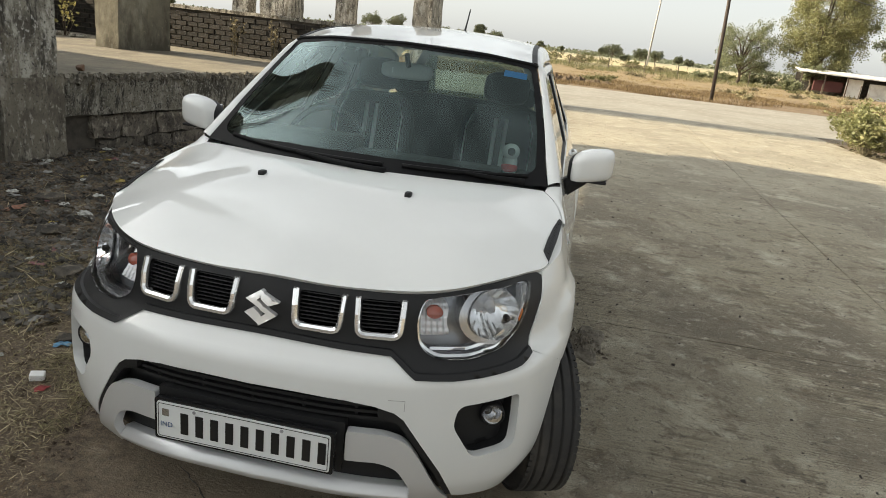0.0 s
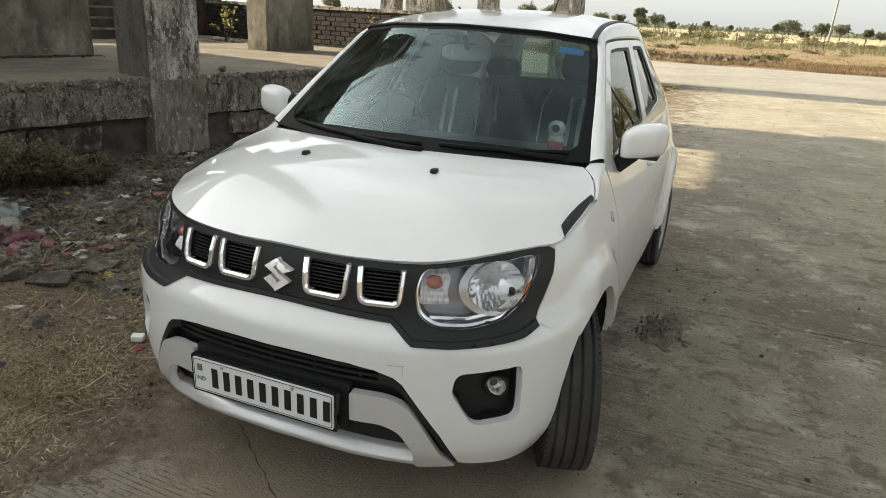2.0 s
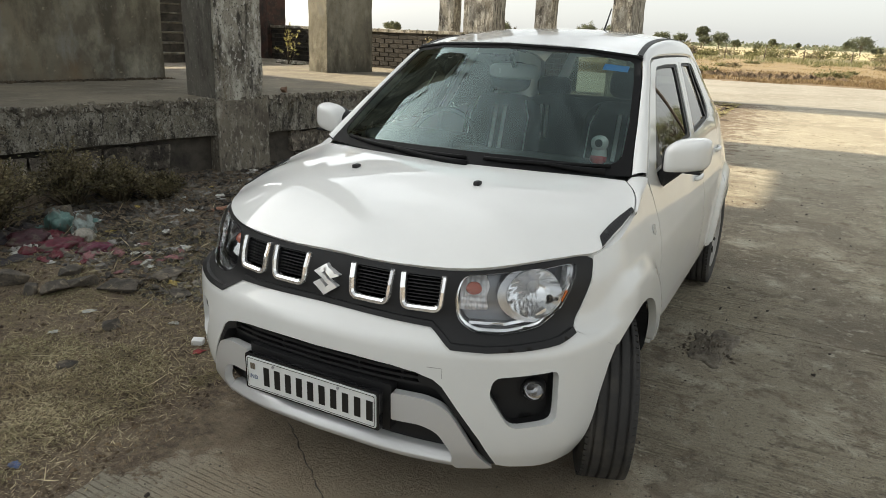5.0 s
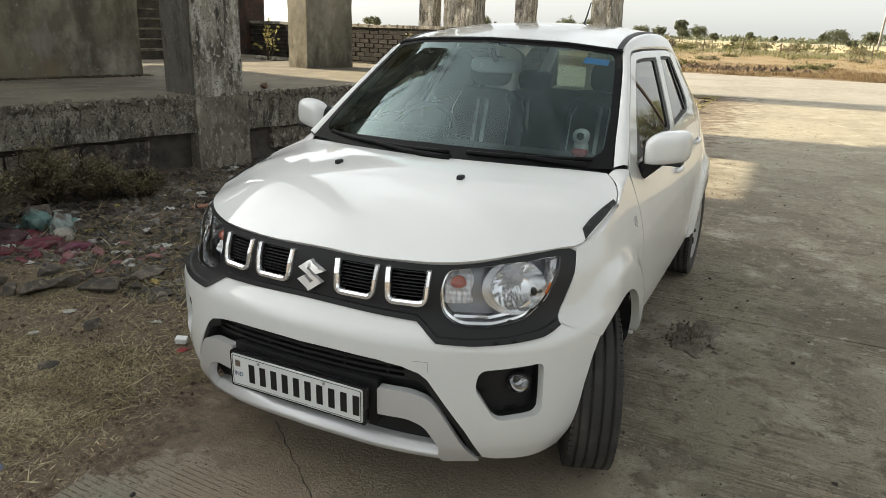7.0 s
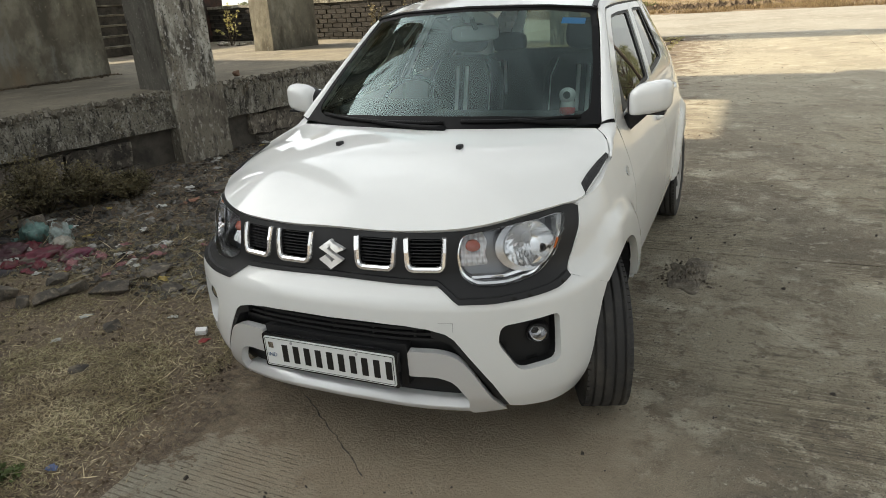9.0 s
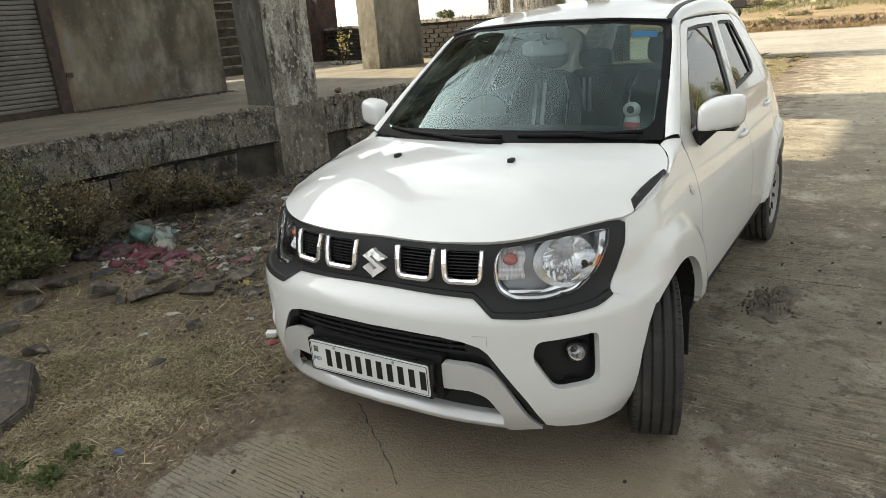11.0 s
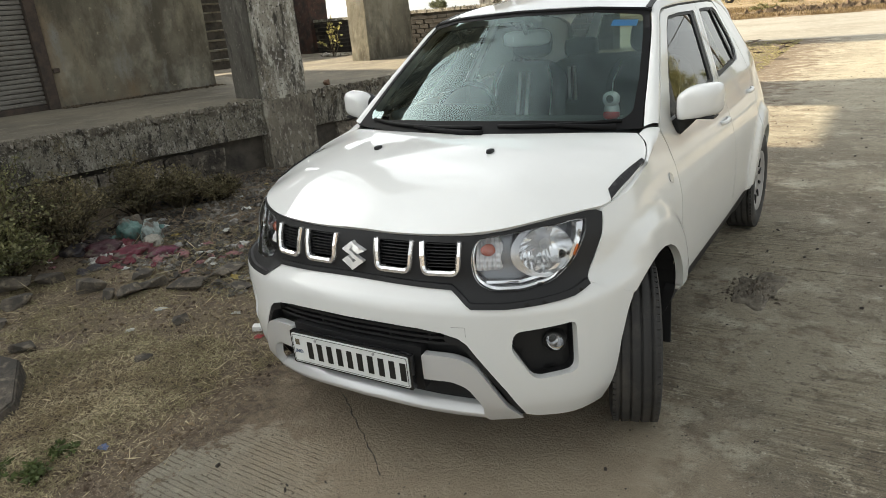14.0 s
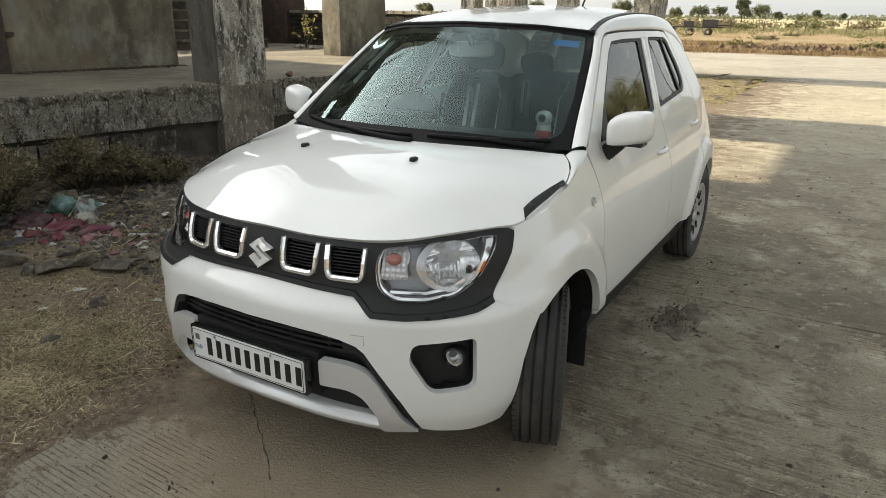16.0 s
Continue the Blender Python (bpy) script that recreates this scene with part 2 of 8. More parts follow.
def panel(name, outline, place, mat, parent, holes=(), step=0.03, out=0.0, depth=0.012, label="", lip=True):
    """A sheet with real edges: the outline (and holes) in a surface's own two coordinates, laid on it by place(a, b, out), its edges turned in by depth."""
    loops = [dense(lp, step) for lp in (outline, *holes)]
    o = np.array(loops[0])
    gx, gy = np.meshgrid(np.arange(o[:, 0].min(), o[:, 0].max(), step), np.arange(o[:, 1].min(), o[:, 1].max(), step), indexing="ij")
    grid = np.stack([gx.ravel(), gy.ravel()], 1)
    ok = inside(grid, loops[0])
    for lp in loops[1:]:
        ok &= ~inside(grid, lp)
    grid = grid[ok]
    grid = grid[~near_edge(grid, loops, step * 0.45)] if len(grid) else grid
    pts, edges = [], []
    for lp in loops:
        k = len(pts)
        pts += lp
        edges += [(k + i, k + (i + 1) % len(lp)) for i in range(len(lp))]
    pts += [tuple(p) for p in grid]
    v2, _, f2, *_ = delaunay_2d_cdt([Vector(p) for p in pts], edges, [], 0, 1e-5)
    v2 = np.array([tuple(v) for v in v2])
    cent = np.array([v2[list(f)].mean(0) for f in f2])
    ok = inside(cent, loops[0])
    for lp in loops[1:]:
        ok &= ~inside(cent, lp)
    faces = []
    for f, good in zip(f2, ok):
        if good:
            a, b, c = v2[f[0]], v2[f[1]], v2[f[2]]
            area = (b[0] - a[0]) * (c[1] - a[1]) - (b[1] - a[1]) * (c[0] - a[0])
            faces.append(tuple(f) if area > 0 else tuple(reversed(f)))
    verts = list(place(v2[:, 0], v2[:, 1], out))
    if lip and depth:
        count = {}
        for f in faces:
            for i in range(3):
                count[(f[i], f[(i + 1) % 3])] = 1
        rim = [(a, b) for (a, b) in count if (b, a) not in count]
        top, inner, low_ = {}, {}, {}
        ids = sorted({i for e in rim for i in e})
        back = place(v2[ids, 0], v2[ids, 1], out - depth)
        for i, q in zip(ids, back):
            top[i] = len(verts)
            verts.append(verts[i])
        for i, q in zip(ids, back):
            inner[i] = len(verts)
            verts.append(q)
        faces += [(top[b], top[a], inner[a], inner[b]) for a, b in rim]
    ob = mesh(name, verts, faces, mat, parent, True, label)
    if mat in (WHITE, GLASS):
        a, b, e = v2[:, 0], v2[:, 1], 0.006
        nrm = np.cross(place(a + e, b, out) - place(a - e, b, out), place(a, b + e, out) - place(a, b - e, out))
        nrm /= np.linalg.norm(nrm, axis=1)[:, None]
        ob.data.normals_split_custom_set_from_vertices([tuple(q) for q in nrm] + [(0, 0, 0)] * (len(verts) - len(v2)))
    return ob


def tps(points, stiff=1e-4):
    """A smooth height over two coordinates through the points (a, b, height), mirrored in a."""
    p = np.array([q for x, y, h in points for q in ([(x, y, h)] if x == 0 else [(x, y, h), (-x, y, h)])], float)
    def u(r2):
        return r2 * np.log(r2 + 1e-12)
    r2 = ((p[:, None, :2] - p[None, :, :2]) ** 2).sum(-1)
    n = len(p)
    a = np.zeros((n + 3, n + 3))
    a[:n, :n] = u(r2) + stiff * np.eye(n)
    a[:n, n:] = np.c_[np.ones(n), p[:, :2]]
    a[n:, :n] = a[:n, n:].T
    w = np.linalg.solve(a, np.r_[p[:, 2], 0, 0, 0])
    def height(x, y):
        q = np.stack([np.asarray(x, float).ravel(), np.asarray(y, float).ravel()], 1)
        r2 = ((q[:, None] - p[None, :, :2]) ** 2).sum(-1)
        return (u(r2) @ w[:n] + np.c_[np.ones(len(q)), q] @ w[n:]).reshape(np.shape(x))
    return height


def sheet(height, axes, sign=1.0):
    """place() for a height: axes names which coordinate is the height ('z': x, y given; 'y': x, z given). Offsets go along it."""
    def place(a, b, out=0.0):
        h = height(a, b) + sign * out
        return np.stack([a, b, h], -1) if axes == "z" else np.stack([a, h, b], -1)
    return place


def box(bm, x0, x1, y0, y1, z0, z1, bevel=0.0):
    made = bmesh.ops.create_cube(bm, size=1, matrix=Matrix.Translation(((x0 + x1) / 2, (y0 + y1) / 2, (z0 + z1) / 2)) @ Matrix.Diagonal((x1 - x0, y1 - y0, z1 - z0, 1)))
    if bevel:
        edges = list({e for v in made["verts"] for e in v.link_edges})
        bmesh.ops.bevel(bm, geom=edges, offset=bevel, segments=2, affect="EDGES", profile=0.6)
    return bm


def tube(bm, points, radius, sides=8, close=True):
    """A round bar along the points; radius may be a list."""
    pts = [Vector(p) for p in points]
    rad = radius if isinstance(radius, (list, tuple)) else [radius] * len(pts)
    rings = []
    for i, p in enumerate(pts):
        d = (pts[min(i + 1, len(pts) - 1)] - pts[max(i - 1, 0)]).normalized()
        a = d.orthogonal().normalized() if abs(d.z) > 0.95 else Vector((0, 0, 1)).cross(d).normalized()
        b = d.cross(a)
        rings.append([bm.verts.new(p + rad[i] * (math.cos(t) * a + math.sin(t) * b)) for t in (2 * math.pi * k / sides for k in range(sides))])
    for r, q in zip(rings, rings[1:]):
        for k in range(sides):
            bm.faces.new((r[k], r[(k + 1) % sides], q[(k + 1) % sides], q[k]))
    if close:
        bm.faces.new(rings[0][::-1])
        bm.faces.new(rings[-1])
    return bm


def spun(bm, profile, sides=48, m=None):
    """A body turned about the x axis from (x, radius) points, open profile."""
    m = m or Matrix()
    rings = [[bm.verts.new(m @ Vector((x, r * math.cos(2 * math.pi * k / sides), r * math.sin(2 * math.pi * k / sides)))) for k in range(sides)] for x, r in profile]
    for r, q in zip(rings, rings[1:]):
        for k in range(sides):
            bm.faces.new((r[k], r[(k + 1) % sides], q[(k + 1) % sides], q[k]))
    return bm


# ---- ground, road, building ----
def bands(name, base, groove_axis="Y", **kw):
    """Worn concrete with patches of fine cross grooves."""
    m = mixed(name, base, **kw)
    nt, b = m.node_tree, m.node_tree.nodes["Principled BSDF"]
    tc = node(m, "ShaderNodeTexCoord")
    mp = node(m, "ShaderNodeMapping")
    mp.inputs["Rotation"].default_value = (0, 0, radians(2))
    wave = node(m, "ShaderNodeTexWave", Scale=14.0, Distortion=1.3, Detail=4.0)
    wave.inputs["Detail Scale"].default_value = 3.0
    wave.bands_direction, wave.wave_profile = groove_axis, "SIN"
    link(m, tc, "Object", mp, "Vector"), link(m, mp, "Vector", wave, "Vector")
    sharp = node(m, "ShaderNodeValToRGB")
    sharp.color_ramp.elements[0].position, sharp.color_ramp.elements[1].position = 0.76, 0.95
    link(m, wave, "Color", sharp, "Fac")
    mask = node(m, "ShaderNodeTexNoise", Scale=0.55, Detail=7.0, Roughness=0.62)
    link(m, tc, "Object", mask, "Vector")
    mr = node(m, "ShaderNodeValToRGB")
    mr.color_ramp.elements[0].position, mr.color_ramp.elements[1].position = 0.54, 0.62
    link(m, mask, "Fac", mr, "Fac")
    mul = node(m, "ShaderNodeMath")
    mul.operation = "MULTIPLY"
    link(m, sharp, "Color", mul, 0), link(m, mr, "Color", mul, 1)
    # fine brushed streaks across the road, everywhere, stronger where it is bare
    smp = node(m, "ShaderNodeMapping")
    smp.inputs["Scale"].default_value = (1.7, 75.0, 1.0)
    smp.inputs["Rotation"].default_value = (0, 0, radians(2))
    streak = node(m, "ShaderNodeTexNoise", Scale=1.0, Detail=6.0, Roughness=0.7)
    link(m, tc, "Object", smp, "Vector"), link(m, smp, "Vector", streak, "Vector")
    sr = node(m, "ShaderNodeValToRGB")
    sr.color_ramp.elements[0].position, sr.color_ramp.elements[1].position = 0.36, 0.64
    sr.color_ramp.elements[0].color, sr.color_ramp.elements[1].color = (0.50, 0.48, 0.45, 1), (1.36, 1.35, 1.31, 1)
    link(m, streak, "Fac", sr, "Fac")
    # sand grains and pits
    grain = node(m, "ShaderNodeTexNoise", Scale=230.0, Detail=3.0, Roughness=0.8)
    link(m, tc, "Object", grain, "Vector")
    gr = node(m, "ShaderNodeValToRGB")
    gr.color_ramp.elements[0].position, gr.color_ramp.elements[1].position = 0.38, 0.62
    gr.color_ramp.elements[0].color, gr.color_ramp.elements[1].color = (0.52, 0.50, 0.47, 1), (1.42, 1.41, 1.39, 1)
    link(m, grain, "Fac", gr, "Fac")
    old = b.inputs["Base Color"].links[0].from_socket
    bare = node(m, "ShaderNodeTexNoise", Scale=0.75, Detail=8.0, Roughness=0.68)
    bmp = node(m, "ShaderNodeMapping")
    bmp.inputs["Location"].default_value = (4.0, 1.5, 0)
    link(m, tc, "Object", bmp, "Vector"), link(m, bmp, "Vector", bare, "Vector")
    br = node(m, "ShaderNodeValToRGB")
    br.color_ramp.elements[0].position, br.color_ramp.elements[1].position = 0.47, 0.57
    br.color_ramp.elements[0].color = (0.12, 0.12, 0.12, 1)
    link(m, bare, "Fac", br, "Fac")
    for socket in (sr.outputs[0], gr.outputs[0]):
        mm = node(m, "ShaderNodeMix")
        mm.data_type, mm.blend_type = "RGBA", "MULTIPLY"
        mm.inputs[0].default_value = 0.85
        if socket == sr.outputs[0]:
            # the streaks fade along y: the sunlit far slabs look smoother
            far_pos, wy, wr, wm = node(m, "ShaderNodeNewGeometry"), node(m, "ShaderNodeSeparateXYZ"), node(m, "ShaderNodeMapRange"), node(m, "ShaderNodeMath")
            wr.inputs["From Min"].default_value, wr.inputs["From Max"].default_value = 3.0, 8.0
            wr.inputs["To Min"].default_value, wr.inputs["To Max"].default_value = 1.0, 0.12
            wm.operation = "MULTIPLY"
            link(m, far_pos, "Position", wy, "Vector"), link(m, wy, "Y", wr, "Value"), link(m, br, "Color", wm, 0), link(m, wr, 0, wm, 1)
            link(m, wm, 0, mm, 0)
        nt.links.new(old, mm.inputs[6]), nt.links.new(socket, mm.inputs[7])
        old = mm.outputs[2]
    # sunlight on the far slabs put into the colour: a paler mix along y
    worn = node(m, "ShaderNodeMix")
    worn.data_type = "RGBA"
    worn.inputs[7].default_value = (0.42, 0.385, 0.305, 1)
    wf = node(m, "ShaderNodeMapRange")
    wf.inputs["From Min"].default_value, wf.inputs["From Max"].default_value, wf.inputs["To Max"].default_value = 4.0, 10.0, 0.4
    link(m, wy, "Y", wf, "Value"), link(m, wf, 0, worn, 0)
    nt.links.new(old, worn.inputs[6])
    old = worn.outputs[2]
    # brown soil carried on from the dirt side
    geo, sep = node(m, "ShaderNodeNewGeometry"), node(m, "ShaderNodeSeparateXYZ")
    link(m, geo, "Position", sep, "Vector")
    soil_n = node(m, "ShaderNodeTexNoise", Scale=3.4, Detail=10.0, Roughness=0.74)
    link(m, geo, "Position", soil_n, "Vector")
    reach = node(m, "ShaderNodeMapRange")
    reach.inputs["From Min"].default_value, reach.inputs["From Max"].default_value = 0.9, -0.9
    reach.inputs["To Min"].default_value, reach.inputs["To Max"].default_value = -0.08, 0.19
    link(m, sep, "X", reach, "Value")
    sm = node(m, "ShaderNodeMath")
    sm.operation = "ADD"
    link(m, soil_n, "Fac", sm, 0), link(m, reach, 0, sm, 1)
    so = node(m, "ShaderNodeValToRGB")
    so.color_ramp.elements[0].position, so.color_ramp.elements[1].position = 0.48, 0.59
    link(m, sm, 0, so, "Fac")
    # a swept corner where the broom grooves still show
    sw = node(m, "ShaderNodeMapping")
    sw.inputs["Location"].default_value, sw.inputs["Scale"].default_value = (0.66, 0.86, 0), (2.0, 2.5, 0)
    link(m, geo, "Position", sw, "Vector")
    far_ = node(m, "ShaderNodeVectorMath")
    far_.operation = "LENGTH"
    link(m, sw, "Vector", far_, 0)
    rag = node(m, "ShaderNodeMath")
    rag.operation = "MULTIPLY_ADD"
    rag.inputs[1].default_value = 4.6
    link(m, soil_n, "Fac", rag, 0), m.node_tree.links.new(far_.outputs["Value"], rag.inputs[2])
    swept = node(m, "ShaderNodeMapRange")
    swept.inputs["From Min"].default_value, swept.inputs["From Max"].default_value = 3.22, 2.98
    link(m, rag, 0, swept, "Value")
    keep = node(m, "ShaderNodeMath")
    keep.operation = "MULTIPLY_ADD"
    keep.inputs[1].default_value, keep.inputs[2].default_value = -0.80, 0.94
    link(m, swept, 0, keep, 0)
    cut = node(m, "ShaderNodeMath")
    cut.operation = "MULTIPLY"
    link(m, so, "Color", cut, 0), link(m, keep, 0, cut, 1)
    both_ = node(m, "ShaderNodeMath")
    both_.operation = "MAXIMUM"
    link(m, mr, "Color", both_, 0), link(m, swept, 0, both_, 1)
    # soil fills the grooves that it covers
    open_ = node(m, "ShaderNodeMath")
    open_.operation = "MULTIPLY_ADD"
    open_.inputs[1].default_value, open_.inputs[2].default_value = -1.0, 1.0
    seen = node(m, "ShaderNodeMath")
    seen.operation = "MULTIPLY"
    link(m, cut, 0, open_, 0), link(m, both_, 0, seen, 0), link(m, open_, 0, seen, 1)
    # and the wear breaks them up
    gap = node(m, "ShaderNodeTexNoise", Scale=11.0, Detail=5.0, Roughness=0.7)
    link(m, geo, "Position", gap, "Vector")
    gapr = node(m, "ShaderNodeMapRange")
    gapr.inputs["From Min"].default_value, gapr.inputs["From Max"].default_value = 0.40, 0.56
    link(m, gap, "Fac", gapr, "Value")
    broken = node(m, "ShaderNodeMath")
    broken.operation = "MULTIPLY"
    link(m, seen, 0, broken, 0), link(m, gapr, 0, broken, 1)
    link(m, broken, 0, mul, 1)
    sx_ = node(m, "ShaderNodeMix")
    sx_.data_type = "RGBA"
    soilc = node(m, "ShaderNodeMix")
    soilc.data_type, soilc.blend_type = "RGBA", "MULTIPLY"
    soilc.inputs[0].default_value = 1.0
    sn2 = node(m, "ShaderNodeTexNoise", Scale=24.0, Detail=8.0, Roughness=0.75)
    link(m, geo, "Position", sn2, "Vector")
    sc2 = node(m, "ShaderNodeValToRGB")
    sc2.color_ramp.elements[0].position, sc2.color_ramp.elements[1].position = 0.40, 0.62
    sc2.color_ramp.elements[0].color, sc2.color_ramp.elements[1].color = (0.088, 0.064, 0.043, 1), (0.225, 0.168, 0.112, 1)
    link(m, sn2, "Fac", sc2, "Fac")
    nt.links.new(sc2.outputs[0], soilc.inputs[6])
    nt.links.new(gr.outputs[0], soilc.inputs[7])
    nt.links.new(cut.outputs[0], sx_.inputs[0]), nt.links.new(old, sx_.inputs[6]), nt.links.new(soilc.outputs[2], sx_.inputs[7])
    old = sx_.outputs[2]
    # where it is swept the cement is paler
    pale_ = node(m, "ShaderNodeMath")
    pale_.operation = "MULTIPLY"
    pale_.inputs[1].default_value = 0.55
    link(m, swept, 0, pale_, 0)
    pm = node(m, "ShaderNodeMix")
    pm.data_type = "RGBA"
    pm.inputs[7].default_value = (0.42, 0.385, 0.305, 1)
    nt.links.new(pale_.outputs[0], pm.inputs[0]), nt.links.new(old, pm.inputs[6])
    old = pm.outputs[2]
    # tan dust trodden over the cement by the dirt
    dm = node(m, "ShaderNodeMapping")
    dm.inputs["Location"].default_value, dm.inputs["Scale"].default_value = (-0.36, -0.24, 0), (1.15, 1.45, 0)
    link(m, geo, "Position", dm, "Vector")
    dl = node(m, "ShaderNodeVectorMath")
    dl.operation = "LENGTH"
    link(m, dm, "Vector", dl, 0)
    da = node(m, "ShaderNodeMath")
    da.operation = "MULTIPLY_ADD"
    da.inputs[1].default_value = 1.6
    link(m, soil_n, "Fac", da, 0), nt.links.new(dl.outputs["Value"], da.inputs[2])
    dr = node(m, "ShaderNodeMapRange")
    dr.inputs["From Min"].default_value, dr.inputs["From Max"].default_value, dr.inputs["To Max"].default_value = 2.05, 1.5, 0.75
    link(m, da, 0, dr, "Value")
    dg = node(m, "ShaderNodeMix")
    dg.data_type, dg.blend_type = "RGBA", "MULTIPLY"
    dg.inputs[0].default_value = 0.6
    dg.inputs[6].default_value = (0.41, 0.335, 0.24, 1)
    nt.links.new(gr.outputs[0], dg.inputs[7])
    dx = node(m, "ShaderNodeMix")
    dx.data_type = "RGBA"
    nt.links.new(dr.outputs[0], dx.inputs[0]), nt.links.new(old, dx.inputs[6]), nt.links.new(dg.outputs[2], dx.inputs[7])
    old = dx.outputs[2]
    # grooves hold dark dust
    mx = node(m, "ShaderNodeMix")
    mx.data_type, mx.blend_type = "RGBA", "MULTIPLY"
    mx.inputs[7].default_value = (0.45, 0.42, 0.38, 1)
    nt.links.new(mul.outputs[0], mx.inputs[0]), nt.links.new(old, mx.inputs[6]), nt.links.new(mx.outputs[2], b.inputs["Base Color"])
    bp = node(m, "ShaderNodeBump", Strength=0.7, Distance=0.006)
    bp.invert = True
    first = b.inputs["Normal"].links[0].from_socket
    nt.links.new(mul.outputs[0], bp.inputs["Height"]), nt.links.new(first, bp.inputs["Normal"]), nt.links.new(bp.outputs["Normal"], b.inputs["Normal"])
    return m


def land():
    """Earth: brown dirt close by, dry orange verge, green weeds and pale stubble fields further off."""
    m = mixed("land", [((0.135, 0.099, 0.065), 0, 0, 0), ((0.19, 0.145, 0.095), 1.7, 0.48, 0.68), ((0.105, 0.075, 0.052), 4.5, 0.5, 0.66), ((0.30, 0.24, 0.16), 28.0, 0.55, 0.67), ((0.055, 0.042, 0.032), 60.0, 0.56, 0.66), ((0.38, 0.32, 0.22), 160.0, 0.56, 0.64), ((0.05, 0.04, 0.03), 190.0, 0.58, 0.66)], rough=0.97, bump=0.8, bump_scale=45, bump_dist=0.02)
    nt, b = m.node_tree, m.node_tree.nodes["Principled BSDF"]
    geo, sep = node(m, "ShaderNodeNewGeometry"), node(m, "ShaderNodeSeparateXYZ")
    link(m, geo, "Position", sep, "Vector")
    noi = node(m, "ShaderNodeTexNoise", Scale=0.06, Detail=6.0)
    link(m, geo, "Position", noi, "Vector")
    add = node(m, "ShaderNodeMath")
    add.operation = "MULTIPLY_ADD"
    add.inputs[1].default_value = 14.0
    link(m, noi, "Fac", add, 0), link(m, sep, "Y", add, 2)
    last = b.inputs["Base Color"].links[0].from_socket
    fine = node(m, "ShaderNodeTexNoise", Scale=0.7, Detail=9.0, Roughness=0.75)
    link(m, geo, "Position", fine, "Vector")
    # in the last band a greyer tone puts far haze into the colour
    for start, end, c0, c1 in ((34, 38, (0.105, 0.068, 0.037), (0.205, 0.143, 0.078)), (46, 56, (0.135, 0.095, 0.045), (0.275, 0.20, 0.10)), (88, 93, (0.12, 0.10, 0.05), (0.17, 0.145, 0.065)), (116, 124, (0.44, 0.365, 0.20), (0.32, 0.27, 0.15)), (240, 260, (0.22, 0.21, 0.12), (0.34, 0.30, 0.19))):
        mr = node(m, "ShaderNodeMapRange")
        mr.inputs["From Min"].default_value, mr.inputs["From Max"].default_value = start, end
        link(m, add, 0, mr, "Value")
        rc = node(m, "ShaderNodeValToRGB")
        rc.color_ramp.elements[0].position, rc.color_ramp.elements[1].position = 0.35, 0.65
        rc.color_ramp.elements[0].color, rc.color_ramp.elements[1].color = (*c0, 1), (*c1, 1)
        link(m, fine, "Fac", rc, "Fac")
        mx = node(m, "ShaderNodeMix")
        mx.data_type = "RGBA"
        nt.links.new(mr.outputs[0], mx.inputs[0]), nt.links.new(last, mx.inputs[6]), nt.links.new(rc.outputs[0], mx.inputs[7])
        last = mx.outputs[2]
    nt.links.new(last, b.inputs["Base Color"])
    return m


LAND = land()
CONC = bands("worn_concrete", [((0.325, 0.288, 0.212), 0, 0, 0), ((0.200, 0.170, 0.123), 0.6, 0.46, 0.57), ((0.47, 0.43, 0.335), 1.9, 0.55, 0.65), ((0.175, 0.145, 0.104), 5.0, 0.54, 0.63), ((0.435, 0.398, 0.312), 13.0, 0.57, 0.66), ((0.15, 0.124, 0.092), 26.0, 0.57, 0.65), ((0.46, 0.426, 0.345), 48.0, 0.59, 0.66), ((0.075, 0.062, 0.047), 80.0, 0.58, 0.64), ((0.040, 0.033, 0.026), 130.0, 0.59, 0.64)], rough=0.9, bump=1.0, bump_scale=60, bump_dist=0.024)
PALECONC = mixed("pale_road", [((0.26, 0.24, 0.20), 0, 0, 0), ((0.20, 0.18, 0.145), 0.35, 0.42, 0.62), ((0.31, 0.29, 0.245), 3.0, 0.5, 0.7), ((0.15, 0.135, 0.11), 9.0, 0.58, 0.7)], rough=0.92, bump=0.3, bump_scale=40, bump_dist=0.006)
PLASTER = mixed("stained_plaster", [((0.172, 0.154, 0.112), 0, 0, 0), ((0.082, 0.073, 0.055), 0.8, 0.42, 0.60), ((0.30, 0.282, 0.222), (1.1, 0.6), 0.50, 0.66), ((0.165, 0.118, 0.070), (0.8, 0.35), 0.57, 0.72), ((0.07, 0.062, 0.044), (2.2, 0.45), 0.47, 0.62), ((0.19, 0.185, 0.165), (2.6, 0.5), 0.58, 0.70), ((0.27, 0.24, 0.17), 14.0, 0.62, 0.74), ((0.07, 0.06, 0.045), 40.0, 0.60, 0.76)], rough=0.93, bump=0.35, bump_scale=25, bump_dist=0.01)
BEAMCONC = mixed("mossy_beam_concrete", [((0.20, 0.183, 0.145), 0, 0, 0), ((0.075, 0.067, 0.052), 1.6, 0.46, 0.58), ((0.32, 0.30, 0.25), (9.0, 0.6), 0.51, 0.62), ((0.040, 0.035, 0.028), (16.0, 0.4), 0.52, 0.60), ((0.14, 0.115, 0.07), (5.0, 0.5), 0.58, 0.68), ((0.36, 0.345, 0.30), (30.0, 0.6), 0.55, 0.64), ((0.44, 0.42, 0.375), 75.0, 0.58, 0.66), ((0.030, 0.027, 0.022), 55.0, 0.55, 0.62)], rough=0.96, bump=1.0, bump_scale=55, bump_dist=0.025)
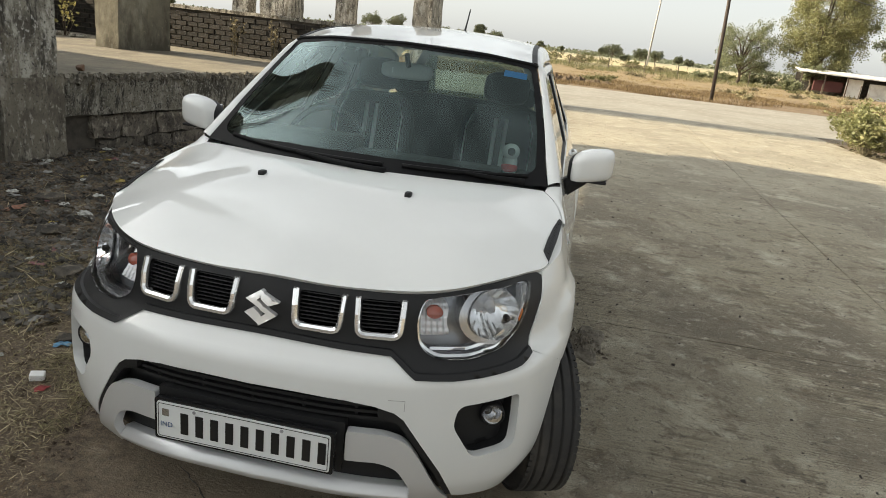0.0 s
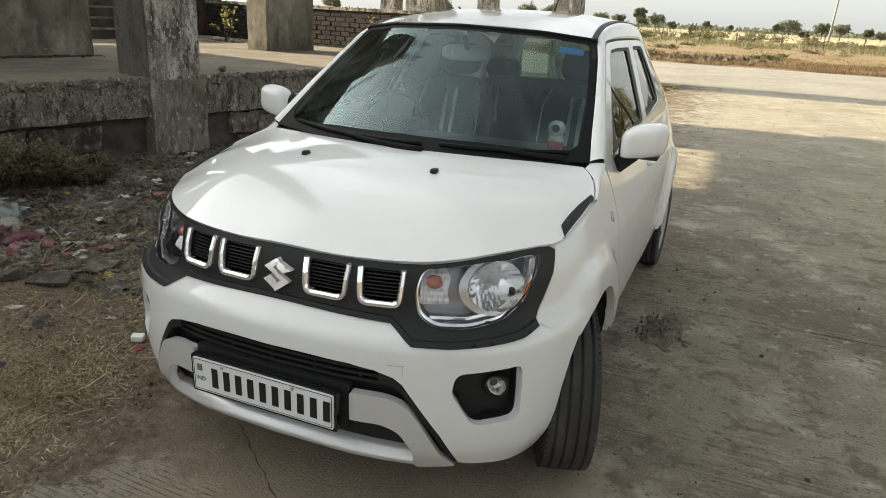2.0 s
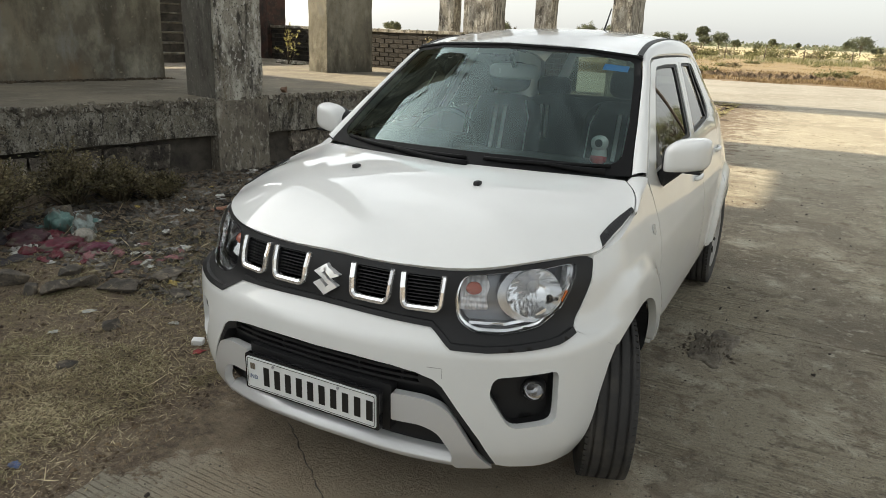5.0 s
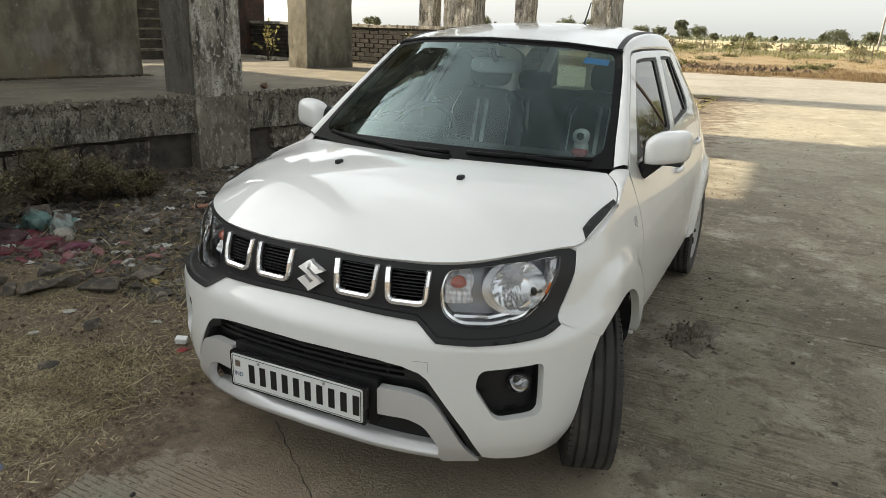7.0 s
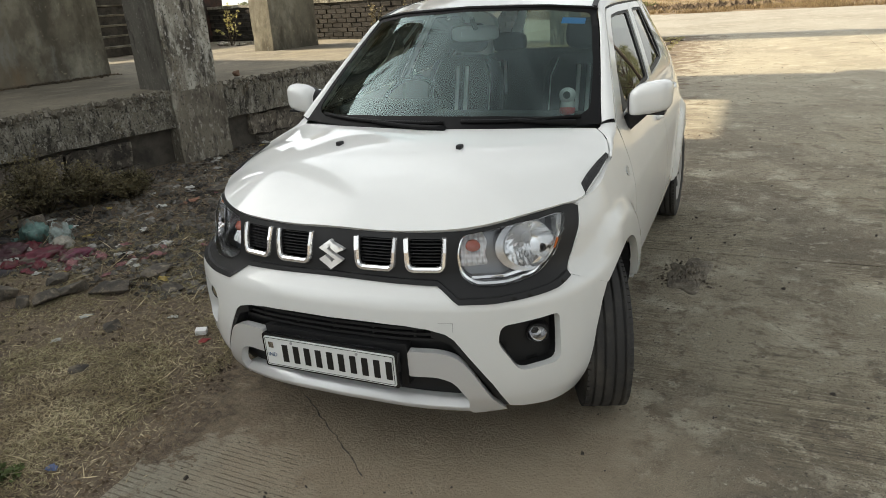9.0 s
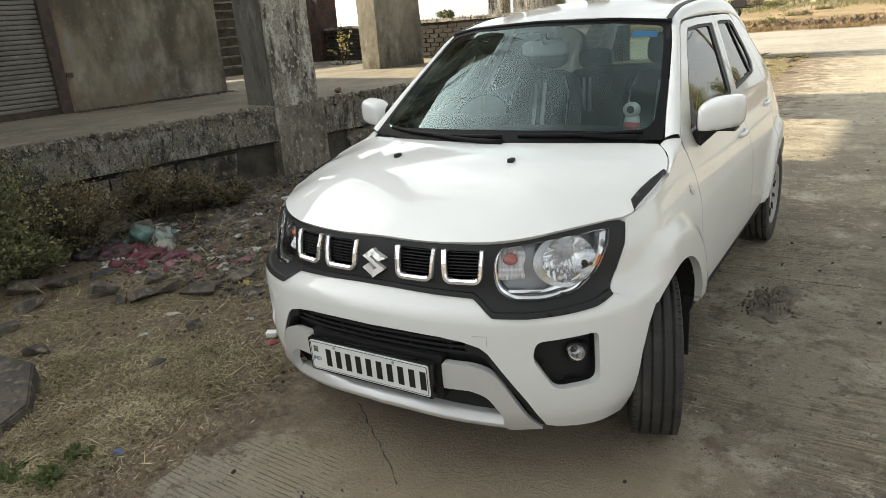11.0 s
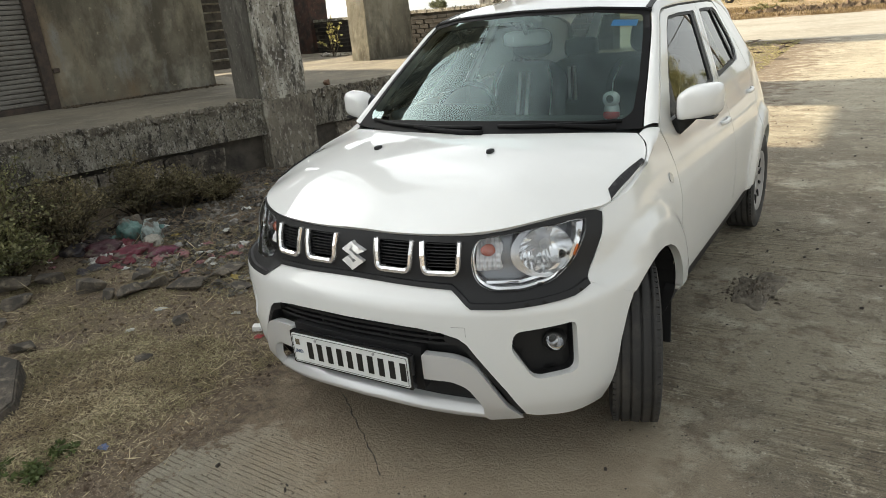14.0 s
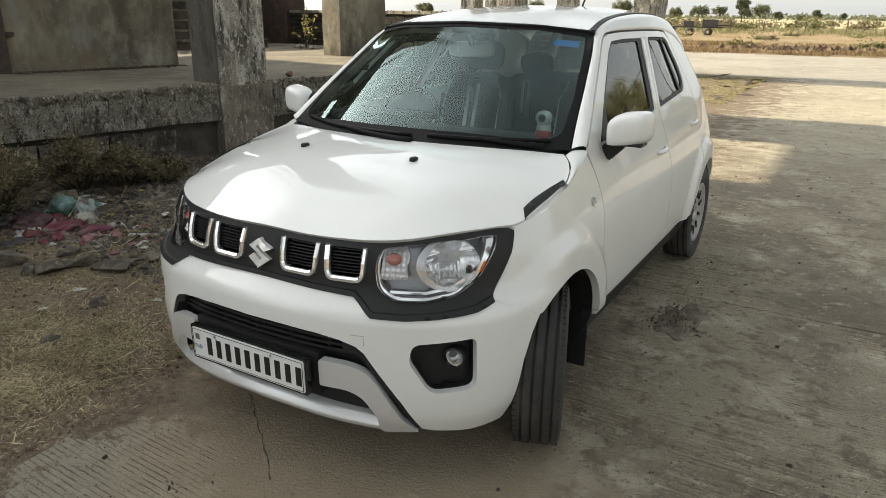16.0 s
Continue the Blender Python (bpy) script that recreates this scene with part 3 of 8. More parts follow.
OLDCONC = mixed("rough_old_concrete", [((0.27, 0.25, 0.205), 0, 0, 0), ((0.105, 0.094, 0.075), 2.2, 0.49, 0.62), ((0.46, 0.44, 0.38), (8.0, 0.4), 0.49, 0.60), ((0.05, 0.045, 0.036), (10.0, 0.24), 0.52, 0.62), ((0.50, 0.48, 0.44), (34.0, 0.6), 0.56, 0.63), ((0.13, 0.105, 0.066), (4.0, 0.3), 0.57, 0.68), ((0.045, 0.04, 0.034), 46.0, 0.57, 0.63), ((0.03, 0.027, 0.024), 110.0, 0.59, 0.66)], rough=0.95, bump=0.9, bump_scale=34, bump_dist=0.02)
FOOTCONC = mixed("plain_foot_concrete", [((0.20, 0.178, 0.14), 0, 0, 0), ((0.115, 0.10, 0.078), 1.8, 0.44, 0.62), ((0.27, 0.25, 0.205), (6.0, 0.6), 0.54, 0.68), ((0.06, 0.053, 0.043), (10.0, 0.4), 0.53, 0.65), ((0.34, 0.32, 0.27), (26.0, 0.5), 0.56, 0.64), ((0.05, 0.044, 0.036), 44.0, 0.57, 0.65)], rough=0.95, bump=0.7, bump_scale=45, bump_dist=0.015)
GREYFLOOR = mixed("dusty_floor", [((0.19, 0.165, 0.12), 0, 0, 0), ((0.12, 0.104, 0.078), 1.0, 0.42, 0.62), ((0.24, 0.21, 0.155), 4.0, 0.52, 0.7), ((0.09, 0.078, 0.058), 20.0, 0.58, 0.7), ((0.27, 0.24, 0.18), 45.0, 0.6, 0.7)], rough=0.95, bump=0.3, bump_scale=40, bump_dist=0.006)
STONEM = mixed("dark_basalt_block", [((0.165, 0.142, 0.115), 0, 0, 0), ((0.07, 0.06, 0.05), 5.0, 0.46, 0.62), ((0.27, 0.235, 0.185), 9.0, 0.52, 0.66), ((0.36, 0.325, 0.26), (17.0, 0.6), 0.55, 0.63), ((0.03, 0.026, 0.022), 24.0, 0.55, 0.64), ((0.26, 0.22, 0.17), 40.0, 0.60, 0.67)], rough=0.95, bump=1.0, bump_scale=26, bump_dist=0.03, per_object=0.4)
BRICK = mixed("old_brick", [((0.048, 0.039, 0.032), 0, 0, 0), ((0.024, 0.021, 0.018), 1.1, 0.40, 0.58), ((0.085, 0.062, 0.048), 14.0, 0.58, 0.75)], rough=0.95, bump=0.6, bump_scale=60, bump_dist=0.008, per_object=0.35)
MORTAR = mixed("dark_mortar", [((0.085, 0.074, 0.060), 0, 0, 0), ((0.036, 0.032, 0.027), 4.0, 0.42, 0.62)], rough=0.96, bump=0.5, bump_scale=40)
SHUTTERM = mixed("dusty_shutter", [((0.14, 0.132, 0.115), 0, 0, 0), ((0.085, 0.078, 0.066), 3.0, 0.42, 0.66), ((0.22, 0.205, 0.175), 30.0, 0.58, 0.7)], rough=0.65, bump=0.1)
RUST = mixed("rusty_iron", [((0.06, 0.042, 0.032), 0, 0, 0), ((0.032, 0.025, 0.02), 12.0, 0.42, 0.62)], rough=0.85, bump=0.3, bump_scale=120, bump_dist=0.003)


def hills(x, y):
    return noise.noise(Vector((x * 0.9, y * 0.9, 0.3))) * 0.5 + noise.noise(Vector((x * 3.1, y * 3.1, 1.7))) * 0.28 + noise.noise(Vector((x * 11, y * 11, 4.1))) * 0.16


def spread(a, b, step, far):
    """Coordinates: even steps from a to b, then wider and wider to far on both sides."""
    mid, out, d, p = list(np.arange(a, b, step)) + [b], [], step, b
    while p < far:
        d *= 1.55
        p += d
        out.append(p)
    left, d, p = [], step, a
    while p > -far:
        d *= 1.55
        p -= d
        left.append(p)
    return np.array(left[::-1] + mid + out)


ROAD_L, ROAD_R = -0.75, 7.1
gx, gy = spread(-4.6, -0.2, 0.055, 3000), spread(-2.2, 8.0, 0.055, 3000)


def ground_z(x, y):
    edge = ROAD_L - 0.10 - 0.10 * (max(y, -2.5) - 0.3) + 0.16 * noise.noise(Vector((0.7 * x, y * 1.3, 2.0))) if y < 3 else -1.1
    if -4.8 < x < 0.2 and -13.5 < y < 9:
        side = min(1.0, max(-1.0, (edge - x) / 0.28))
        lift = 0.016 * side + 0.10 * max(0.0, min(1.0, (-x - 2.5) / 1.5)) ** 1.5
        return lift + 0.022 * hills(x, y) * min(1.0, max(0.12, (edge - x) / 0.6)) if side > -1 else -0.03
    if -9 < x < -0.50 and 11.9 < y < 18.8:
        return 0.004 + 0.02 * hills(x, y)
    if ROAD_L - 0.5 < x < ROAD_R + 0.2 and y < 19:
        return -0.04
    return -0.012 + (0.10 * hills(x * 0.2, y * 0.2) * min(1, max(0, (y - 31.2) / 3)) if y > 31 else 0.0)


gv = [(x, y, ground_z(x, y)) for x in gx for y in gy]
ny = len(gy)
gf = [(i * ny + j, (i + 1) * ny + j, (i + 1) * ny + j + 1, i * ny + j + 1) for i in range(len(gx) - 1) for j in range(ny - 1)]
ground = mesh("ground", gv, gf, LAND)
tagged(ground, "dry brown earth with stubble fields reaching the horizon", "ground", kind="structure")

# concrete road in two lanes of slabs
road = tagged(empty("road"), "worn grey concrete road with fine cross grooves", "road", kind="structure")
ends = [-14.0, -7.0, -2.2, 2.42, 7.1, 11.8, 16.0, 18.9]
for y0, y1 in zip(ends, ends[1:]):
    for x0, x1 in ((-1.35 if y1 < 11.9 else -0.55, None), (None, ROAD_R)):
        bm = bmesh.new()
        j0, j1 = 3.02 + 0.028 * y0, 3.02 + 0.028 * y1
        a = [(x0, y0), (j0 - 0.006, y0), (j1 - 0.006, y1 - 0.008), (x0, y1 - 0.008)] if x1 is None else [(j0 + 0.006, y0), (x1, y0), (x1, y1 - 0.008), (j1 + 0.006, y1 - 0.008)]
        top = [bm.verts.new((x, y, 0.0)) for x, y in a]
        low_ = [bm.verts.new((x, y, -0.15)) for x, y in a]
        bm.faces.new(top)
        for i in range(4):
            bm.faces.new((top[i], low_[i], low_[(i + 1) % 4], top[(i + 1) % 4]))
        bmesh.ops.bevel(bm, geom=[e for e in bm.edges if all(v.co.z > -0.01 for v in e.verts)], offset=0.002, segments=1, affect="EDGES")
        bmesh.ops.recalc_face_normals(bm, faces=bm.faces)
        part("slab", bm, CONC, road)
bm = bmesh.new()
box(bm, -400, 400, 18.897, 31.2, -0.2, -0.003)
tagged(part("cross_road", bm, PALECONC), "pale sunlit cement cross road", "road", kind="structure")

# building frame: u outward from the plinth face, v along it
BO, BA = Vector((-3.90, 3.5, 0)), math.atan(0.215)
BM = Matrix.Translation(BO) @ Matrix.Rotation(-BA, 4, "Z")
TOPZ = 0.82


def rough_box(u0, u1, v0, v1, z0, z1, step=0.12, amp=0.012, freq=3.0, m=None, seed=0.0):
    """A box with uneven worn faces."""
    bm = bmesh.new()
    box(bm, u0, u1, v0, v1, z0, z1)
    for axis, size in ((0, u1 - u0), (1, v1 - v0), (2, z1 - z0)):
        n = min(60, int(size / step))
        for i in range(1, n + 1):
            at = [u0, v0, z0][axis] + size * i / (n + 1)
            co, no = Vector(), Vector()
            co[axis], no[axis] = at, 1
            bmesh.ops.bisect_plane(bm, geom=list(bm.verts) + list(bm.edges) + list(bm.faces), plane_co=co, plane_no=no)
    mid = Vector(((u0 + u1) / 2, (v0 + v1) / 2, (z0 + z1) / 2))
    for v in bm.verts:
        p = v.co * freq + Vector((seed, seed * 1.7, 0))
        v.co += amp * Vector((noise.noise(p), noise.noise(p + Vector((9, 0, 0))), noise.noise(p + Vector((0, 9, 0)))))
    bmesh.ops.transform(bm, matrix=m or BM, verts=bm.verts)
    return bm


def local(bm):
    bmesh.ops.transform(bm, matrix=BM, verts=bm.verts)
    return bm


plinth = tagged(empty("plinth"), "raised concrete platform with broken edge and stone base", "platform", kind="structure")
bm = bmesh.new()
box(bm, -9.5, -0.12, -14, 6.0, -0.2, 0.80)
part("core", local(bm), MORTAR, plinth)
part("floor_screed", rough_box(-9.5, -0.05, -14, 6.0, 0.795, TOPZ, 0.35, 0.008, 2.0), GREYFLOOR, plinth, "dusty cement floor")
part("edge_beam", rough_box(-0.35, 0.0, -14, -0.02, 0.47, TOPZ - 0.025, 0.09, 0.016, 5.0), BEAMCONC, plinth, "weathered concrete edge beam")
part("edge_beam", rough_box(-0.35, 0.0, 0.56, 6.2, 0.45, TOPZ - 0.025, 0.09, 0.014, 5.0, seed=3), BEAMCONC, plinth, "weathered concrete edge beam")
part("column_foot", rough_box(-0.45, 0.025, -0.03, 0.57, -0.1, TOPZ - 0.02, 0.07, 0.014, 5.0, seed=5), FOOTCONC, plinth, "plain grey-brown concrete column foot")
# broken crust along the edge
bm = bmesh.new()
rnd = random.Random(5)
for k in range(2600):
    v = rnd.uniform(-6, 6.1)
    s = rnd.uniform(0.012, 0.05)
    u = -abs(rnd.gauss(0, 0.05)) + 0.01
    z = TOPZ - 0.012 + rnd.uniform(-0.045, 0.008) - 0.2 * max(0, u)
    mm = Matrix.Translation((u, v, z)) @ Euler((rnd.uniform(0, 6), rnd.uniform(0, 6), rnd.uniform(0, 6))).to_matrix().to_4x4() @ Matrix.Diagonal((s, s * rnd.uniform(0.6, 1.2), s * rnd.uniform(0.4, 0.8), 1))
    bmesh.ops.create_cube(bm, size=1, matrix=mm)
tagged(part("broken_crust", local(bm), FOOTCONC, plinth, "crumbling broken edge of the floor"), kind="stuff")
# stone base below the beam
rnd = random.Random(8)
for row, (z0, z1) in enumerate(((-0.05, 0.20), (0.205, 0.43))):
    v = -7.0 + 0.2 * row
    while v < 6.0:
        w = rnd.uniform(0.32, 0.62)
        if v + w < -0.04 or v > 0.58:
            bm = rough_box(-0.30, -0.05 + rnd.uniform(-0.02, 0.02), v, v + w - 0.018, z0, z1 - rnd.uniform(0.005, 0.02), 0.07, 0.034, 7.0, seed=v * 3)
            part("stone_block", bm, STONEM, plinth)
        v += w

# free pillar at the plinth edge and piers behind
def pillar(u0, u1, v0, v1, z0, z1, mat, label, seed):
    ob = part("pillar", rough_box(u0, u1, v0, v1, z0, z1, 0.08 if z1 < 7 else 0.2, 0.009, 6.0, seed=seed), mat)
    return tagged(ob, label, "pillar", kind="structure")


edge_pillar = pillar(-0.50, 0.0, 0.0, 0.53, TOPZ - 0.02, 6.5, OLDCONC, "peeling grey concrete pillar with bare rods on top", 1)


def rods(root, u0, v0, top, rise=1.0):
    for du in (0.06, 0.22, 0.40):
        for dv in (0.07, 0.45):
            bm = bmesh.new()
            tube(bm, [BM @ Vector((u0 - du, v0 + dv, top - 0.2)), BM @ Vector((u0 - du + 0.02, v0 + dv, top + 0.4 * rise)), BM @ Vector((u0 - du * 1.2 + 0.08, v0 + dv * 1.1, top + rise))], 0.014, 5)
            part("rod", bm, RUST, root)


rods(edge_pillar, 0.0, 0.0, 6.5, 1.7)
SKIN = mixed("grey_cement_skin", [((0.125, 0.116, 0.098), 0, 0, 0), ((0.06, 0.055, 0.046), (2.4, 0.4), 0.44, 0.60), ((0.20, 0.19, 0.165), (7.0, 0.4), 0.55, 0.68), ((0.035, 0.031, 0.026), (9.0, 0.3), 0.54, 0.66), ((0.26, 0.245, 0.215), 40.0, 0.60, 0.68)], rough=0.95, bump=0.7, bump_scale=40, bump_dist=0.012)
# smooth cement face; some of its shade is put into the darker colour
part("cement_skin", rough_box(-0.505, -0.03, -0.022, 0.03, TOPZ - 0.01, 6.5, 0.1, 0.005, 5.0), SKIN, edge_pillar, "smooth grey cement skin")
pillar(-3.30, -2.85, 3.85, 4.85, TOPZ - 0.02, 3.5, PLASTER, "broad stained plaster pier", 2)

# shop with roller shutter
shop = tagged(empty("shop_building"), "stained plaster shop block with a roller shutter", "building", kind="structure")
SU, SV = -2.55, 0.88
part("wall", rough_box(SU - 0.25, SU, -1.16, SV, TOPZ - 0.02, 3.5, 0.25, 0.012, 1.5), PLASTER, shop, "stained plaster wall")
part("wall", rough_box(SU - 5.0, SU - 0.25, SV - 0.25, SV, TOPZ - 0.02, 3.5, 0.4, 0.01, 1.5), PLASTER, shop)
# unseen roof and rear wall, added to keep sun off the shutter
part("roof", rough_box(SU - 5.0, SU, -14, SV, 3.5, 3.62, 0.5, 0.01, 1.5), OLDCONC, shop)
part("wall", rough_box(SU - 5.0, SU - 4.75, -14, SV - 0.25, TOPZ - 0.02, 3.5, 0.5, 0.01, 1.5), PLASTER, shop)
part("lintel", rough_box(SU - 0.25, SU, -4.1, -1.10, 3.0, 3.5, 0.3, 0.01, 1.5), PLASTER, shop)
part("wall", rough_box(SU - 0.25, SU, -14, -4.1, TOPZ - 0.02, 3.5, 0.4, 0.01, 1.5), PLASTER, shop)
bm = bmesh.new()
for v0, v1 in ((-1.22, -1.10), (-4.1, -3.98)):
    box(bm, SU - 0.14, SU + 0.02, v0, v1, TOPZ, 3.0, 0.006)
part("shutter_guide", local(bm), RUST, shop, "rusty steel shutter guide")
for k in range(42):
    z = TOPZ + 0.07 + k * 0.0515
    bm = bmesh.new()
    box(bm, SU - 0.10, SU - 0.055, -3.98, -1.22, z, z + 0.047, 0.014)
    part("shutter_slat", local(bm), SHUTTERM, shop)
bm = bmesh.new()
box(bm, SU - 0.12, SU - 0.03, -3.98, -1.22, TOPZ, TOPZ + 0.068, 0.008)
part("shutter_foot", local(bm), RUST, shop, "rusty bottom rail")
bm = bmesh.new()
box(bm, SU, SU + 0.03, -1.09, -1.02, 1.22, 1.27, 0.006)
part("shutter_hasp", local(bm), RUST, shop)

# column stub on the shop roof, then unseen slabs added to shade the yard
rods(pillar(-3.05, -2.57, 0.35, 0.86, 3.5, 5.4, OLDCONC, "concrete column stub on the shop roof with bare rods", 33), -2.6, 0.35, 5.4, 2.4)
roof = tagged(empty("shade_slab"), "unseen raised concrete slabs added to cast the yard shade", "roof", kind="structure")
# set back and high: the pillar at the platform edge stands free
BACK = Matrix.Translation((-3.4, -0.15, 3.4 * math.tan(radians(SUN_ELEV)))) @ BM
part("slab", rough_box(-3.30, 0.12, -14, 1.15, 3.5, 4.12, 0.8, 0.01, 1.0, m=BACK), OLDCONC, roof)
part("slab", rough_box(-2.0, 0.12, 1.15, 7.0, 3.5, 4.12, 0.8, 0.01, 1.0, m=BACK), OLDCONC, roof)
# this slab's rear edge is placed to trim the sun patch by the car
part("slab", rough_box(-9.37, -7.2, 4.9, 10.25, 5.24, 5.84, 0.8, 0.01, 1.0, m=Matrix()), OLDCONC, roof)
part("slab", rough_box(-9.5, -3.30, -14, 0.9, 3.5, 4.12, 0.8, 0.01, 1.0, m=BACK), OLDCONC, roof)
# columns added out of view so that the slabs look supported
for v0 in (-13.0, -7.0, -1.0):
    part("column", rough_box(-3.25, -2.85, v0, v0 + 0.4, -1.74, 3.5, 0.4, 0.01, 1.0, m=BACK), OLDCONC, roof)
# beam added out of view to shade the ground past the pier
part("shade_beam", rough_box(-3.25, -2.90, 4.8, 6.3, 2.35, 3.5, 0.5, 0.01, 1.0, m=BACK), OLDCONC, roof)

# stairs behind the shop, between it and the pillar
stairs = tagged(empty("stairs"), "dark unfinished masonry staircase", "stairs", kind="structure")
for k in range(12):
    u = -6.0 - k * 0.25
    part("step", rough_box(-9.4, u, 1.3, 4.55, TOPZ + k * 0.175 - (0.175 if k else 0), TOPZ + (k + 1) * 0.175 - 0.03, 0.16, 0.012, 4.0, seed=k), MORTAR, stairs)
    part("tread", rough_box(u - 0.30, u + 0.03, 1.3, 4.55, TOPZ + (k + 1) * 0.175 - 0.032, TOPZ + (k + 1) * 0.175, 0.16, 0.010, 4.0, seed=k + 50), PLASTER, stairs, "pale worn tread")

# hidden wall beyond the stairs, added to keep sun off the brick pier
part("side_wall", rough_box(-9.75, -9.45, 0.9, 6.4, TOPZ - 0.02, 3.25, 0.4, 0.012, 2.0), MORTAR, stairs, "dark masonry wall added to shade the brick pier")

# brick boundary wall at the far end of the platform
def brick_wall(u0, v0, u1, v1, z0, z1, mat):
    wall_ = tagged(empty("wall_boundary"), "low boundary wall of old dark bricks", "wall", kind="structure")
    a, b = BM @ Vector((u0, v0, 0)), BM @ Vector((u1, v1, 0))
    run = (b - a)
    length, ang = run.length, math.atan2(run.y, run.x)
    m = Matrix.Translation(a) @ Matrix.Rotation(ang, 4, "Z")
    bm = bmesh.new()
    box(bm, 0, length, 0.012, 0.22, z0, z1 - 0.01)
    bmesh.ops.transform(bm, matrix=m, verts=bm.verts)
    part("core", bm, MORTAR, wall_)
    part("coping", rough_box(-0.02, length + 0.02, -0.02, 0.25, z1 - 0.02, z1 + 0.035, 0.2, 0.015, 3.0, m=m), OLDCONC, wall_)
    me = None
    rr = random.Random(3)
    rows = int((z1 - z0 - 0.03) / 0.083)
    for r in range(rows):
        x = -0.12 * (r % 2)
        while x < length - 0.1:
            w = 0.225
            if x > -0.02 and x + w < length + 0.02:
                if me is None:
                    bm = bmesh.new()
                    box(bm, 0, w, 0, 0.09, 0, 0.070, 0.006)
                    me = bpy.data.meshes.new("brick")
                    bm.to_mesh(me), bm.free()
                    me.materials.append(mat)
                ob = new("brick", me)
                ob.parent = wall_
                ob.matrix_local = m @ pose(x, rr.uniform(-0.012, 0.004), z0 + 0.004 + r * 0.083, rr.uniform(-1, 1), 0, rr.uniform(-1.5, 1.5))
            x += 0.243
    return wall_


brick_wall(-7.2, 6.0, 0.4, 6.0, 0.70, 1.50, BRICK)
REDBRICK = mixed("worn_red_brick", [((0.075, 0.04, 0.032), 0, 0, 0), ((0.035, 0.029, 0.025), 4.0, 0.44, 0.60), ((0.12, 0.09, 0.07), 12.0, 0.56, 0.72)], rough=0.95, bump=0.6, bump_scale=40)
pillar(-8.3, -7.2, 5.9, 6.4, 0.7, 3.6, REDBRICK, "brick pier by the stairs", 7)

# unfinished columns in a row further back, with bare reinforcement on top
def column(x, y, w, d, h, seed):
    ob = part("column", rough_box(x - w / 2, x + w / 2, y - d / 2, y + d / 2, -0.1, h, 0.16, 0.02, 4.0, m=Matrix(), seed=seed), OLDCONC)
    tagged(ob, "tall unfinished concrete column with bare rods", "column", "unfinished columns", kind="structure")
    for dx in (-0.35, 0, 0.35):
        for dy in (-0.35, 0.35):
            bm = bmesh.new()
            tube(bm, [(x + dx * w, y + dy * d, h - 0.2), (x + dx * w + 0.02, y + dy * d, h + 0.5), (x + dx * w * 1.3 + 0.05, y + dy * d * 1.2, h + 1.0)], 0.012, 5)
            part("rod", bm, RUST, ob)


for x, y, w, d in ((-3.60, 17.95, 0.50, 1.4), (-6.08, 18.45, 0.50, 0.5), (-8.05, 18.5, 0.95, 0.9), (-9.22, 18.5, 0.50, 0.5)):
    column(x, y, w, d, 5.7, x)


# ---- car surface ----
def spline(points, n=24):
    """Catmull-Rom through points of any dimension."""
    p = np.array(points, float)
    p = np.vstack([2 * p[0] - p[1], p, 2 * p[-1] - p[-2]])
    out = []
    for i in range(1, len(p) - 2):
        t = np.linspace(0, 1, n, endpoint=False)[:, None]
        a, b, c, d = p[i - 1], p[i], p[i + 1], p[i + 2]
        out.append(0.5 * (2 * b + (c - a) * t + (2 * a - 5 * b + 4 * c - d) * t**2 + (3 * b - 3 * c + d - a) * t**3))
    out.append(p[-2][None])
    return np.vstack(out)


PLAN = spline([(0, 0.005), (0.25, 0.018), (0.43, 0.058), (0.57, 0.118), (0.66, 0.178), (0.72, 0.236), (0.768, 0.315), (0.803, 0.43), (0.82, 0.56),
               (0.826, 0.8), (0.826, 1.1), (0.828, 1.6), (0.828, 2.2), (0.822, 2.8), (0.81, 3.2), (0.77, 3.5), (0.68, 3.63), (0.45, 3.69), (0, 3.71)])
PLAN_S = np.r_[0, np.cumsum(np.hypot(*np.diff(PLAN, axis=0).T))]
TAN = np.gradient(PLAN, PLAN_S, axis=0)
TAN /= np.hypot(TAN[:, 0], TAN[:, 1])[:, None]
IN_FRONT = spline(list(zip([0.15, 0.25, 0.32, 0.45, 0.60, 0.645, 0.675, 0.71, 0.80, 0.85, 0.90], [0.10, 0.04, 0.012, 0.0, 0.004, 0.015, 0.045, 0.065, 0.082, 0.105, 0.14])), 8).T
IN_SIDE = spline(list(zip([0.15, 0.22, 0.32, 0.45, 0.62, 0.74, 0.80, 0.86, 0.94, 1.0, 1.05, 1.2, 1.40, 1.45, 1.49], [0.10, 0.055, 0.022, 0.004, 0.0, 0.006, 0.018, 0.035, 0.06, 0.078, 0.093, 0.152, 0.235, 0.262, 0.30])), 8).T
WHEEL_Y, WHEEL_Z, WHEEL_R, BASE = 0.715, 0.30, 0.30, 2.435


def s_side(y):
    return float(np.interp(y, PLAN[24 * 5 :, 1], PLAN_S[24 * 5 :]))


